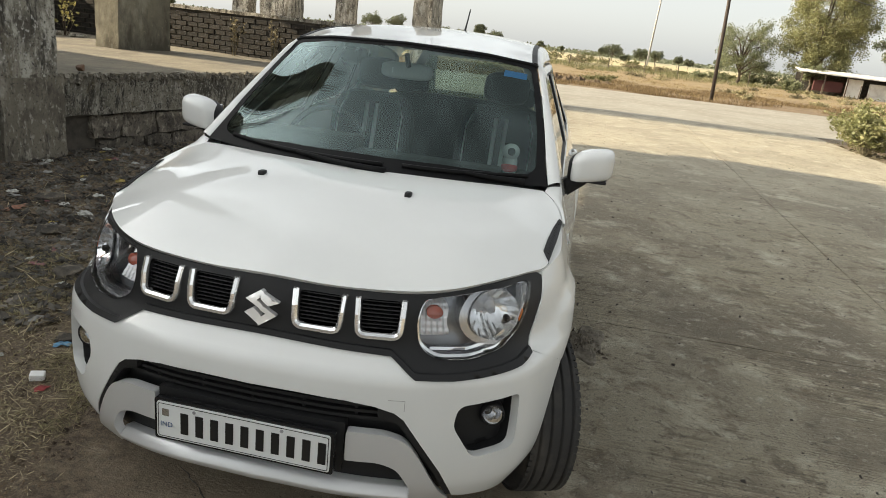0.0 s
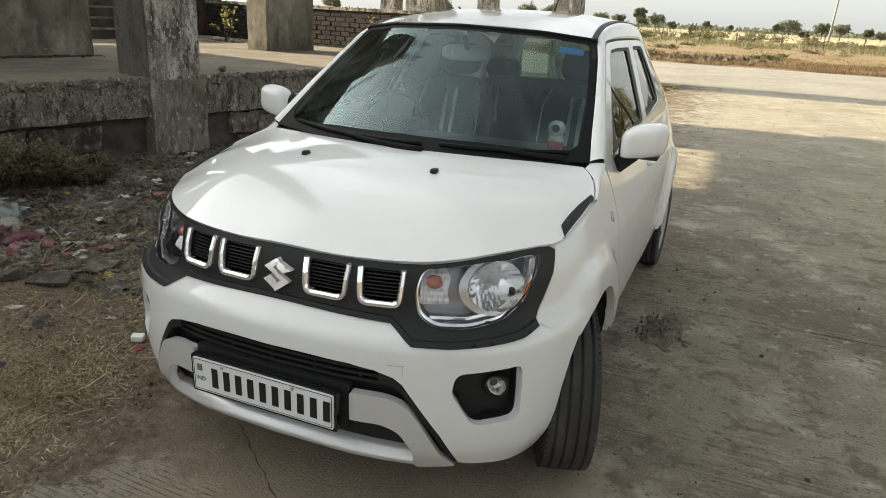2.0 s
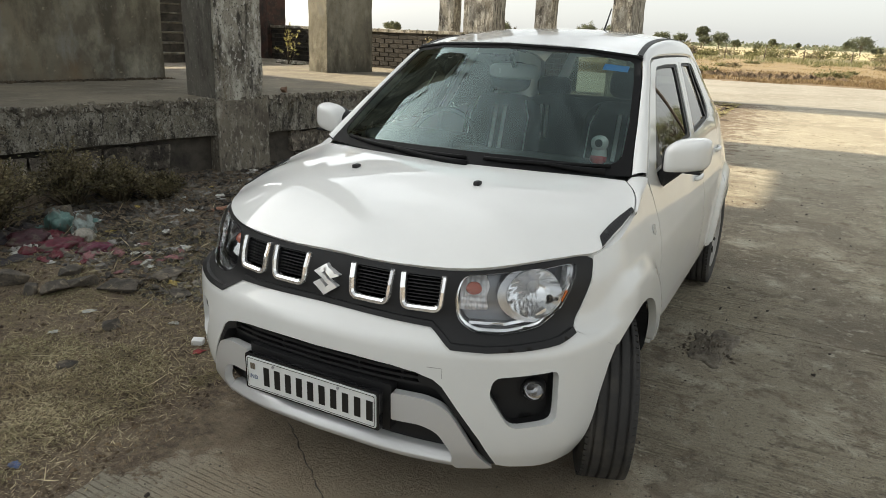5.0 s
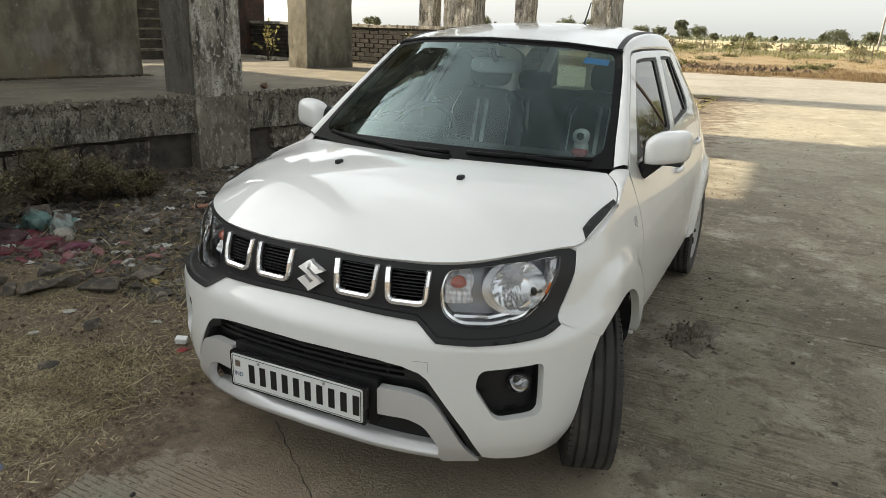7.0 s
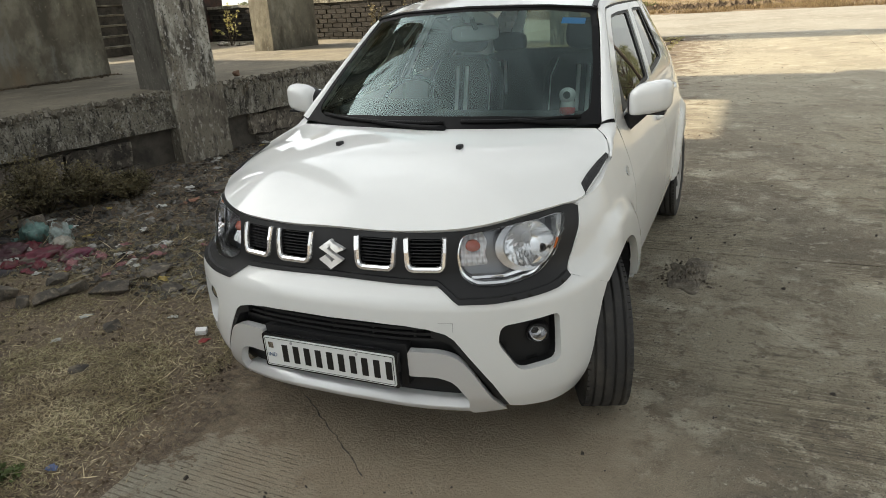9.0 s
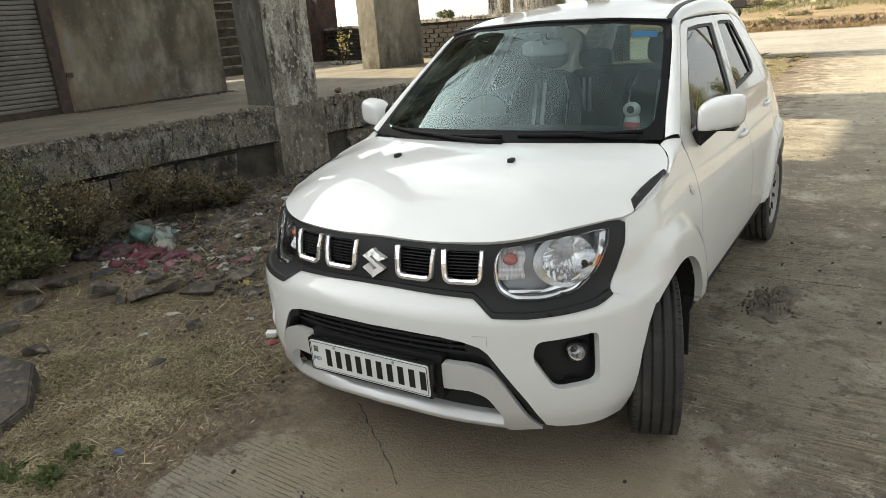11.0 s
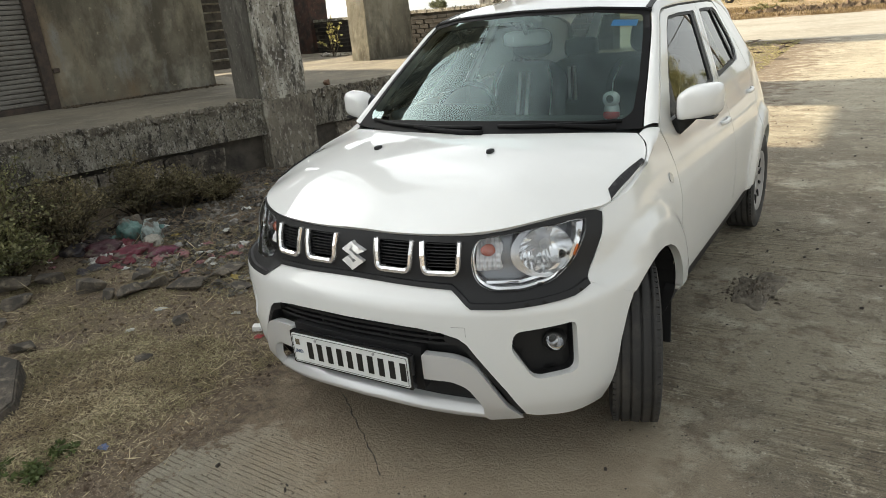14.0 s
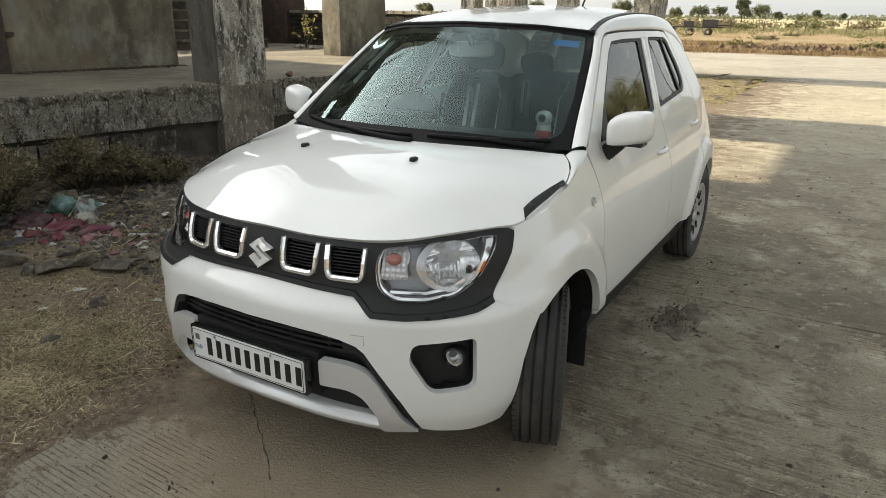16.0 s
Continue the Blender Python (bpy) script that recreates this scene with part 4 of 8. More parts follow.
def low(s, z, out=0.0):
    """A place on the wrapped body side: s along the plan from the nose, z up, out: metres proud."""
    s, z = np.asarray(s, float), np.asarray(z, float)
    x, y = np.interp(s, PLAN_S, PLAN[:, 0]), np.interp(s, PLAN_S, PLAN[:, 1])
    tx, ty = np.interp(s, PLAN_S, TAN[:, 0]), np.interp(s, PLAN_S, TAN[:, 1])
    k = np.clip((s - 0.86) / 0.35, 0, 1)
    k = k * k * (3 - 2 * k)
    d = (1 - k) * np.interp(z, *IN_FRONT) + k * np.interp(z, *IN_SIDE)
    for wy in (WHEEL_Y, WHEEL_Y + BASE):
        r = np.hypot(y - wy, z - WHEEL_Z)
        q = np.clip((0.515 - r) / 0.075, 0, 1)
        d = d - 0.027 * q * q * (3 - 2 * q) * np.clip((z - 0.15) / 0.2, 0, 1) * k
    q, w = np.clip((y - 2.4) / 1.0, 0, 1), np.clip((z - 1.0) / 0.42, 0, 1)
    d = d + 0.055 * q * q * (3 - 2 * q) * w * w * (3 - 2 * w)
    d = d - out
    return np.stack([x - ty * d, y + tx * d, z], -1)


# ---- the car: x across (its left side +), y from nose to tail ----
def wrap(a, b, out=0.0):
    """place() on the wrapped body: a along the plan from the middle of the nose (minus: the right side), b up."""
    p = low(np.abs(a), b, out)
    p[..., 0] *= np.where(np.asarray(a) < 0, -1.0, 1.0)
    return p


def both(half):
    """A closed outline, mirrored, from its right-hand half, which runs from the lower to the upper middle."""
    return list(half) + [(-a, b) for a, b in reversed(half) if abs(a) > 1e-6]


def mirror(poly):
    return [(-a, b) for a, b in reversed(poly)]


def sd(points):
    """Side outline from (y, z) to (s, z)."""
    return [(s_side(y), z) for y, z in points]


def arch(wy, r, z0, z1=None, n=22):
    """Points of a wheel arch from its rear foot over the top to its front foot, as (y, z)."""
    a0 = math.asin((z0 - WHEEL_Z) / r)
    a1 = math.pi - math.asin(((z1 if z1 is not None else z0) - WHEEL_Z) / r)
    return [(wy + r * math.cos(t), WHEEL_Z + r * math.sin(t)) for t in np.linspace(a0, a1, n)]


car = empty("car", label="parked white compact hatchback car with black grille, on concrete road", category="car")
R_ARCH = 0.362

hood_z = tps([(0, 0.107, 0.852), (0.155, 0.114, 0.848), (0.352, 0.144, 0.851), (0.437, 0.173, 0.855), (0.512, 0.215, 0.863), (0.579, 0.271, 0.873), (0.642, 0.346, 0.878), (0.69, 0.42, 0.878),
              (0.728, 0.466, 0.874), (0.747, 0.519, 0.887), (0.762, 0.65, 0.917), (0.768, 0.79, 0.947), (0.73, 0.92, 0.985), (0.675, 1.005, 1.012), (0, 0.80, 1.035), (0.4, 0.87, 1.032),
              (0, 0.2, 0.905), (0, 0.4, 0.968), (0.256, 0.605, 1.008), (0, 0.605, 1.015), (0.45, 0.35, 0.938), (0.55, 0.65, 0.985), (0.66, 0.62, 0.958)], 4e-3)
def on_hood(a, b, out=0.0):
    back = max(0.0, -out)
    return np.stack([a * (1 - 0.35 * back), b + 1.0 * back, hood_z(a, b) + out], -1)



screen_y = tps([(0, 1.035, 0.80), (0.4, 1.032, 0.875), (0.69, 1.015, 1.015), (0, 1.475, 1.43), (0.35, 1.464, 1.49), (0.545, 1.44, 1.60), (0, 1.25, 1.10), (0.62, 1.23, 1.30), (0.33, 1.25, 1.155)])
on_screen = sheet(screen_y, "y", -0.6)
roof_z = tps([(0, 1.43, 1.478), (0.35, 1.49, 1.468), (0.545, 1.60, 1.446), (0.534, 1.75, 1.476), (0, 2.0, 1.543), (0.3, 2.0, 1.536), (0.51, 2.0, 1.505), (0, 2.6, 1.555), (0.3, 2.6, 1.546), (0.50, 2.5, 1.519), (0.49, 2.9, 1.505), (0, 3.2, 1.52), (0.45, 3.2, 1.478), (0, 3.45, 1.475), (0.40, 3.4, 1.44)])
on_roof = sheet(roof_z, "z")

# front bumper
top_edge = [(0, 0.700), (0.17, 0.696), (0.30, 0.693), (0.383, 0.690), (0.452, 0.643), (0.56, 0.641), (0.67, 0.647), (0.79, 0.657), (0.872, 0.672)]
front_foot = [(0.949, 0.215), (0.955, 0.30), (0.979, 0.448), (1.012, 0.535), (1.048, 0.591)]
half = [(0, 0.571), (0.148, 0.571), (0.272, 0.568), (0.35, 0.558), (0.405, 0.542), (0.432, 0.522), (0.468, 0.471), (0.549, 0.355), (0.612, 0.245), (0.66, 0.232), (0.80, 0.218), *front_foot, *reversed(top_edge)]
fog = rounded([(0.572, 0.50), (0.582, 0.562), (0.784, 0.577), (0.788, 0.402), (0.642, 0.392)], [0.02, 0.03, 0.025, 0.03, 0.03])
bumper = panel("front_bumper", both(half), wrap, WHITE, car, holes=[fog, mirror(fog)], step=0.022, depth=0.03, label="white painted front bumper")
for sx in (1, -1):
    hole = fog if sx > 0 else mirror(fog)
    # recess walls run in to a black pocket
    panel("fog_lamp_bezel", hole, wrap, BLACK, car, step=0.022, out=-0.060, depth=-0.031, label="black fog lamp recess")
    c = wrap(np.array(sx * 0.722), np.array(0.500), -0.045)
    bm = bmesh.new()
    aim = Matrix.Translation(c) @ Matrix.Rotation(radians(-90 + sx * 14), 4, "Z")
    spun(bm, [(-0.03, 0.034), (0.010, 0.036), (0.014, 0.034), (0.014, 0.031)], 28, aim)
    lamp = part("fog_lamp", bm, BLACK, car, "round fog lamp with clear lens", True)
    bm = bmesh.new()
    spun(bm, [(-0.018, 0.003), (-0.016, 0.010), (-0.009, 0.019), (0.002, 0.027), (0.011, 0.031)], 28, aim)
    part("reflector", bm, plain("fog_reflector", (0.5, 0.5, 0.51), 0.15, 0.9), lamp, "mirror-bright reflector bowl", True)
    bm = bmesh.new()
    spun(bm, [(0.022, 0.0005), (0.020, 0.014), (0.016, 0.025), (0.010, 0.032)], 28, aim)
    part("lens", bm, LENS, lamp, "clear glass lens", True)

# towing-eye cover: a fine groove on the bumper
GROOVE = plain("panel_gap", (0.33, 0.33, 0.315), 0.8)
for a0, a1, b0, b1 in ((0.4300, 0.4315, 0.548, 0.580), (0.385, 0.4315, 0.579, 0.5805)):
    panel("panel_gap", [(a0, b0), (a1, b0), (a1, b1), (a0, b1)], wrap, GROOVE, car, step=0.02, out=0.0008, depth=0.002)

# black fascia: grille band and lamp surrounds
hood_lip = [(0, 0.850), (0.16, 0.847), (0.382, 0.848), (0.483, 0.851), (0.58, 0.860), (0.689, 0.872), (0.837, 0.878), (0.956, 0.880), (1.0, 0.876), (1.018, 0.866)]
hood_lip = [(a, b - 0.004) for a, b in hood_lip]
lamp_hole = rounded([(0.470, 0.838), (0.450, 0.781), (0.462, 0.712), (0.514, 0.682), (0.623, 0.681), (0.733, 0.698), (0.829, 0.746), (0.906, 0.811), (0.946, 0.859), (0.901, 0.862), (0.687, 0.859), (0.552, 0.846)], 0.03)
fascia_half = [(a, b - 0.004) for a, b in top_edge[:-1]] + [(0.870, 0.672), (0.93, 0.725), (0.985, 0.80), (1.014, 0.85), *reversed(hood_lip)]
def u_hole(x0, x1, z0=0.742, z1=0.828):
    return rounded([(x0 + 0.006, z0), (x0, z1), (x1, z1), (x1 - 0.008, z0)], 0.012)
SLOTS = [(0.100, 0.222), (0.283, 0.402)]
slots = [u_hole(*s) for s in SLOTS]
fascia = panel("grille_surround", both(fascia_half), wrap, BLACK, car, holes=[lamp_hole, mirror(lamp_hole), *slots, *[mirror(s) for s in slots]], step=0.022, out=-0.004, depth=0.03, label="black plastic grille band with lamp surrounds")
# a raised rim along the lower edge of the band
rim = [(a, b - 0.003) for a, b in top_edge] + [(a, b + 0.012) for a, b in reversed(top_edge)]
panel("grille_rim", both(rim), wrap, BLACK, car, step=0.02, out=0.006, depth=0.02)
for sx in (1, -1):
    for x0, x1 in SLOTS:
        s = u_hole(x0, x1)
        s = s if sx > 0 else mirror(s)
        panel("grille_backing", s, wrap, GLOSSBLACK, car, step=0.03, out=-0.05, depth=-0.046)
        for k in range(8):
            z = 0.748 + k * 0.0102
            bar = [(x0 + 0.002, z), (x1 - 0.002, z), (x1 - 0.002, z + 0.003), (x0 + 0.002, z + 0.003)]
            panel("grille_slat", bar if sx > 0 else mirror(bar), wrap, BLACK, car, step=0.04, out=-0.014, depth=0.02)
        leg = 0.832
        u_line = [(x0 - 0.011, leg), (x0 - 0.008, 0.790)] + rounded([(x0 - 0.008, 0.79), (x0 - 0.004, 0.7335), (x1 + 0.002, 0.7335), (x1 + 0.007, 0.79)], [0, 0.024, 0.024, 0], 7)[1:-1] + [(x1 + 0.007, 0.790), (x1 + 0.010, leg)]
        bm = bmesh.new()
        rows_ = []
        for k, p in enumerate(u_line):
            p0, p1 = np.array(u_line[max(k - 1, 0)]), np.array(u_line[min(k + 1, len(u_line) - 1)])
            d = (p1 - p0) / np.linalg.norm(p1 - p0)
            nrm = np.array([-d[1], d[0]])
            rows_.append([bm.verts.new(tuple(wrap(np.array(sx * (p[0] + nrm[0] * o)), np.array(p[1] + nrm[1] * o), h))) for o, h in ((-0.0085, -0.010), (-0.0085, 0.004), (-0.0055, 0.0095), (0.003, 0.0105), (0.0085, 0.004), (0.0085, -0.012))])
        for p, q in zip(rows_, rows_[1:]):
            for i in range(5):
                bm.faces.new((p[i], p[i + 1], q[i + 1], q[i]))
        bm.faces.new(rows_[0])
        bm.faces.new(rows_[-1])
        bmesh.ops.recalc_face_normals(bm, faces=bm.faces)
        part("chrome_u_trim", bm, TRIM, car, "chrome U-shaped grille trim")

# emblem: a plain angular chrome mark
for part_ in ([(a * 0.86, 0.768 + (b - 0.768) * 0.88) for a, b in [(-0.012, 0.822), (-0.058, 0.790), (0.020, 0.752), (0.004, 0.741), (-0.030, 0.765), (-0.058, 0.747), (0.0, 0.712), (0.055, 0.750), (-0.022, 0.790), (-0.008, 0.800), (0.026, 0.776), (0.060, 0.790)]],):
    panel("emblem", part_, wrap, plain("emblem_chrome", (0.95, 0.95, 0.95), 0.26, 0.55), car, step=0.01, out=0.012, depth=0.016, label="chrome angular emblem")

# lower intake: dark backing, mesh bars, silver skid bars
intake_half = [(0, 0.25), (0.60, 0.235), (0.618, 0.250), (0.555, 0.358), (0.474, 0.474), (0.436, 0.528), (0.352, 0.564), (0.272, 0.573), (0, 0.577)]
panel("intake_backing", both(intake_half), wrap, BLACK, car, step=0.03, out=-0.05, depth=0.03, label="black lower air intake")
edge_half = [(0.36, 0.556), (0.41, 0.541), (0.432, 0.522), (0.468, 0.471), (0.549, 0.355), (0.610, 0.247), (0.592, 0.247), (0.530, 0.355), (0.452, 0.464), (0.418, 0.508), (0.36, 0.53)]
for sx in (1, -1):
    panel("intake_edge_trim", edge_half if sx > 0 else mirror(edge_half), wrap, BLACK, car, step=0.02, out=-0.003, depth=0.045)
for z, w in ((0.545, 0.33), (0.527, 0.37), (0.508, 0.39)):
    bar = [(0, z), (w, z), (w, z + 0.009), (0, z + 0.009)]
    panel("intake_bar", both(bar), wrap, BLACK, car, step=0.03, out=-0.02, depth=0.03)
for x in (-0.3, -0.15, 0.0, 0.15, 0.3):
    panel("intake_rib", [(x - 0.004, 0.505), (x + 0.004, 0.505), (x + 0.004, 0.555), (x - 0.004, 0.555)], wrap, BLACK, car, step=0.03, out=-0.026, depth=0.02)
mount = [(0, 0.345), (0.272, 0.345), (0.276, 0.502), (0, 0.502)]
panel("plate_mount", both(mount), wrap, BLACK, car, step=0.04, out=0.0, depth=0.05, label="black plastic plate mount")
for sx in (1, -1):
    arm = rounded([(0.281, 0.392), (0.281, 0.484), (0.385, 0.482), (0.444, 0.462), (0.480, 0.414), (0.555, 0.285), (0.603, 0.236), (0.480, 0.226), (0.468, 0.250), (0.472, 0.296), (0.425, 0.372), (0.372, 0.392)],
                  [0.006, 0.01, 0.03, 0.03, 0.03, 0.03, 0.01, 0.01, 0.02, 0.02, 0.03, 0.02])
    panel("skid_arm", arm if sx > 0 else mirror(arm), wrap, SILVER, car, step=0.018, out=0.012, depth=0.03, label="silver painted skid bar")
bm = bmesh.new()
rows_ = []
for a in np.linspace(-0.475, 0.475, 71):
    lo = 0.252 - 0.016 * (abs(a) / 0.44) ** 2
    hi = 0.305 - 0.022 * (abs(a) / 0.44) ** 2
    ridge = lo + 0.42 * (hi - lo)
    rows_.append([bm.verts.new(tuple(wrap(np.array(a), np.array(b), o))) for b, o in ((lo + 0.004, -0.04), (lo, 0.004), (lo + 0.005, 0.0115), (ridge, 0.0125), (ridge + 0.006, 0.010), (hi - 0.003, -0.021), (hi, -0.026), (hi, -0.06))])
for p, q in zip(rows_, rows_[1:]):
    for i in range(len(p) - 1):
        bm.faces.new((p[i], q[i], q[i + 1], p[i + 1]))
part("skid_strip", bm, SILVER, car, "silver lower skid strip", True)

# registration plate
plate = empty("number_plate")
plate.parent = car
flat = lambda a, b, out=0.0: np.stack([a, -0.022 - 0.02 * (b - 0.43) - out, b], -1)
panel("plate_frame", rounded([(-0.262, 0.362), (0.262, 0.362), (0.262, 0.490), (-0.262, 0.490)], 0.008), flat, GLOSSBLACK, plate, step=0.1, depth=0.02)
panel("plate_face", rounded([(-0.253, 0.370), (0.253, 0.370), (0.253, 0.482), (-0.253, 0.482)], 0.008), flat, PLATEWHITE, plate, step=0.1, out=0.004, depth=0.004, label="white registration plate")
line = rounded([(-0.249, 0.374), (0.249, 0.374), (0.249, 0.478), (-0.249, 0.478)], 0.006)
panel("plate_line", line, flat, INK, plate, holes=[[(a * 0.993, 0.426 + (b - 0.426) * 0.97) for a, b in line]], step=0.1, out=0.0055, depth=0.001)
for k in range(10):
    x = -0.181 + k * 0.0445
    panel("character_bar", [(x, 0.392), (x + 0.023, 0.392), (x + 0.023, 0.458), (x, 0.458)], flat, INK, plate, step=0.1, out=0.0056, depth=0.001)
curve = bpy.data.curves.new("country_code", "FONT")
curve.body, curve.size, curve.align_x, curve.extrude = "IND", 0.021, "CENTER", 0.0004
code = new("country_code", bpy.data.meshes.new_from_object(bpy.data.objects.new("country_code", curve)))
code.data.materials.append(plain("faded_plate_blue", (0.10, 0.14, 0.24), 0.4))
code.parent, code.matrix_local = plate, pose(-0.2225, -0.0285, 0.408, 90, 0, 0)
panel("hologram", [(-0.236, 0.440), (-0.216, 0.440), (-0.216, 0.462), (-0.236, 0.462)], flat, SATIN, plate, step=0.1, out=0.0056, depth=0.001)
for x in (-0.14, 0.115):
    panel("screw", [(x + 0.005 * math.cos(t), 0.468 + 0.005 * math.sin(t)) for t in np.linspace(0, 6.28, 10, endpoint=False)], flat, STEEL, plate, step=0.1, out=0.007, depth=0.003)

# head lamps
LAMPDARK = plain("lamp_grey_housing", (0.28, 0.29, 0.31), 0.22, 0.35)
BULBRED = plain("faded_amber_bulb", (0.50, 0.13, 0.085), 0.15, Coat_Weight=1.0)
BOWL = plain("bright_reflector", (0.95, 0.96, 0.97), 0.12, 0.75)
FROST = plain("frosted_reflector", (0.93, 0.93, 0.93), 0.2, 0.35)
def ellipse(a, b, ra, rb, n=48, t0=0.0, t1=2 * math.pi):
    return [(a + ra * math.cos(t), b + rb * math.sin(t)) for t in np.linspace(t0, t1, n, endpoint=False)]
for sx in (1, -1):
    side = (lambda p: p) if sx > 0 else mirror
    hole = side(lamp_hole)
    lamp = panel("headlight", hole, wrap, LAMPDARK, car, step=0.022, out=-0.075, depth=-0.042, label="clear headlight with chrome reflector")
    mid = [(a * 0.974 + sx * 0.685 * 0.026, b * 0.925 + 0.776 * 0.075) for a, b in hole]
    panel("chrome_rim", hole, wrap, TRIM, lamp, holes=[mid], step=0.02, out=-0.014, depth=0.018, label="thin chrome inner rim")
    panel("lens", hole, wrap, LENS, lamp, step=0.022, out=0.002, depth=0.004, label="clear plastic lens")
    ca, cb, ra, rb = 0.733, 0.787, 0.112, 0.070

    def bowl(a, b, out=0.0):
        t = np.clip(((np.abs(a) - ca) / ra) ** 2 + ((b - cb) / rb) ** 2, 0, 1)
        ang = np.arctan2((b - cb) / rb, (np.abs(a) - ca) / ra)
        facet = 0.0010 * np.cos(13 * ang) * np.clip((t - 0.15) / 0.5, 0, 1) + 0.0013 * np.abs(np.sin(np.abs(a) * 150)) * (b < cb) + 0.0010 * np.abs(np.sin(b * 170)) * (np.abs(a) < ca)
        return wrap(a, b, out - 0.062 * (1 - t) + facet)
    panel("reflector", side(ellipse(ca, cb, ra, rb, 64)), bowl, BOWL, lamp, step=0.0045, out=-0.010, depth=0.004, label="deep chrome reflector bowl")
    panel("bowl_collar", side(ellipse(ca - 0.012, cb - 0.004, ra + 0.022, rb + 0.010, 48)), wrap, plain("collar_grey_silver", (0.48, 0.48, 0.49), 0.25, 0.9), lamp, holes=[side(ellipse(ca, cb, ra - 0.002, rb - 0.001, 48))], step=0.02, out=-0.020, depth=0.05, label="satin silver bowl collar")
    c = wrap(np.array(sx * (ca + 0.012)), np.array(cb + 0.006), -0.07)
    aim = Matrix.Translation(c) @ Matrix.Rotation(radians(-90 + sx * 20), 4, "Z")
    bm = bmesh.new()
    spun(bm, [(-0.01, 0.017), (0.012, 0.017), (0.018, 0.013), (0.034, 0.012), (0.040, 0.008), (0.042, 0.0005)], 20, aim)
    part("bulb_cap", bm, STEEL, lamp, "grey bulb cap", True)
    bm = bmesh.new()
    spun(bm, [(-0.01, 0.010), (0.012, 0.010), (0.016, 0.0005)], 14, Matrix.Translation(wrap(np.array(sx * (ca + 0.075)), np.array(cb - 0.024), -0.036)) @ Matrix.Rotation(radians(-90 + sx * 20), 4, "Z"))
    part("parking_bulb", bm, BLACK, lamp, "", True)
    ind = rounded([(0.462, 0.735), (0.464, 0.815), (0.485, 0.832), (0.548, 0.828), (0.566, 0.800), (0.552, 0.770), (0.562, 0.738)], 0.012)
    panel("indicator_reflector", side(ind), lambda a, b, out=0.0: wrap(a, b, out - 0.45 * (b - 0.75) + 0.0022 * np.sin(np.abs(a) * 330) + 0.0012 * np.sin(b * 420)), FROST, lamp, step=0.0035, out=-0.030, depth=0.02, label="fluted indicator reflector")
    amb = ellipse(0.510, 0.798, 0.027, 0.017, 20)
    panel("indicator_bulb", side(amb), lambda a, b, out=0.0: wrap(a, b, out + 0.010 * np.clip(1 - ((np.abs(a) - 0.510) / 0.027) ** 2 - ((b - 0.798) / 0.017) ** 2, 0, 1)), BULBRED, lamp, step=0.004, out=-0.022, depth=0.012, label="amber indicator bulb")
    low_strip = rounded([(0.50, 0.697), (0.62, 0.695), (0.72, 0.710), (0.78, 0.735), (0.772, 0.742), (0.71, 0.718), (0.62, 0.703), (0.50, 0.705)], 0.003)
    panel("lower_strip", side(low_strip), wrap, SATIN, lamp, step=0.02, out=-0.02, depth=0.02)
    side_strip = [(0.900, 0.850), (0.930, 0.850), (0.890, 0.800), (0.83, 0.752), (0.818, 0.760), (0.868, 0.81)]
    panel("side_strip", side(side_strip[::-1]), wrap, TRIM, lamp, step=0.02, out=-0.008, depth=0.02, label="bright chrome side strip")
    panel("amber_edge", side([(0.838, 0.762), (0.868, 0.790), (0.874, 0.785), (0.845, 0.756)]), wrap, AMBER, lamp, step=0.02, out=-0.006, depth=0.01)

# bonnet
hood_half = [(0, 0.107), (0.08, 0.1085), (0.16, 0.1135), (0.25, 0.124), (0.352, 0.144), (0.437, 0.173), (0.512, 0.215), (0.579, 0.271), (0.642, 0.346), (0.69, 0.42), (0.722, 0.466), (0.742, 0.519), (0.757, 0.65), (0.762, 0.79), (0.745, 0.88), (0.715, 0.95), (0.675, 1.0),
             (0.6, 0.962), (0.4, 0.862), (0.2, 0.812), (0, 0.797)]
hood_line = [tuple(q) for q in spline(hood_half[:11], 4)] + [tuple(q) for q in spline(hood_half[10:17], 4)][1:] + [tuple(q) for q in spline(hood_half[16:], 4)][1:]
bonnet = panel("bonnet", both(hood_line), on_hood, WHITE, car, step=0.027, out=0.004, depth=0.025, label="white painted bonnet")
for x in (-0.256, 0.256):
    bm = bmesh.new()
    z = float(hood_z(np.array(x), np.array(0.605)))
    box(bm, x - 0.011, x + 0.011, 0.590, 0.622, z - 0.004, z + 0.017, 0.006)
    part("washer_nozzle", bm, BLACK, car, "small black washer nozzle", True)
for sx in (1, -1):
    vent = [(0.741, 0.515), (0.748, 0.58), (0.756, 0.66), (0.7615, 0.76), (0.7625, 0.80), (0.751, 0.810), (0.736, 0.72), (0.725, 0.62), (0.719, 0.55)]
    vent = [(sx * x, y) for x, y in vent]
    panel("bonnet_vent", vent if sx > 0 else vent[::-1], lambda a, b, out=0.0: np.stack([a, b, hood_z(a, b) + out], -1), BLACK, car, step=0.02, out=0.008, depth=0.010, label="black side vent trim")
    for k in range(16):
        y = 0.552 + k * 0.0155
        fin = [(sx * (0.7305 + 0.0010 * k), y - 0.002), (sx * (0.7415 + 0.0009 * k), y - 0.008), (sx * (0.742 + 0.0009 * k), y - 0.005), (sx * (0.731 + 0.0010 * k), y + 0.001)]
        panel("vent_fin", fin if sx > 0 else fin[::-1], lambda a, b, out=0.0: np.stack([a, b, hood_z(a, b) + out], -1), BLACK, car, step=0.03, out=0.0090, depth=0.002)

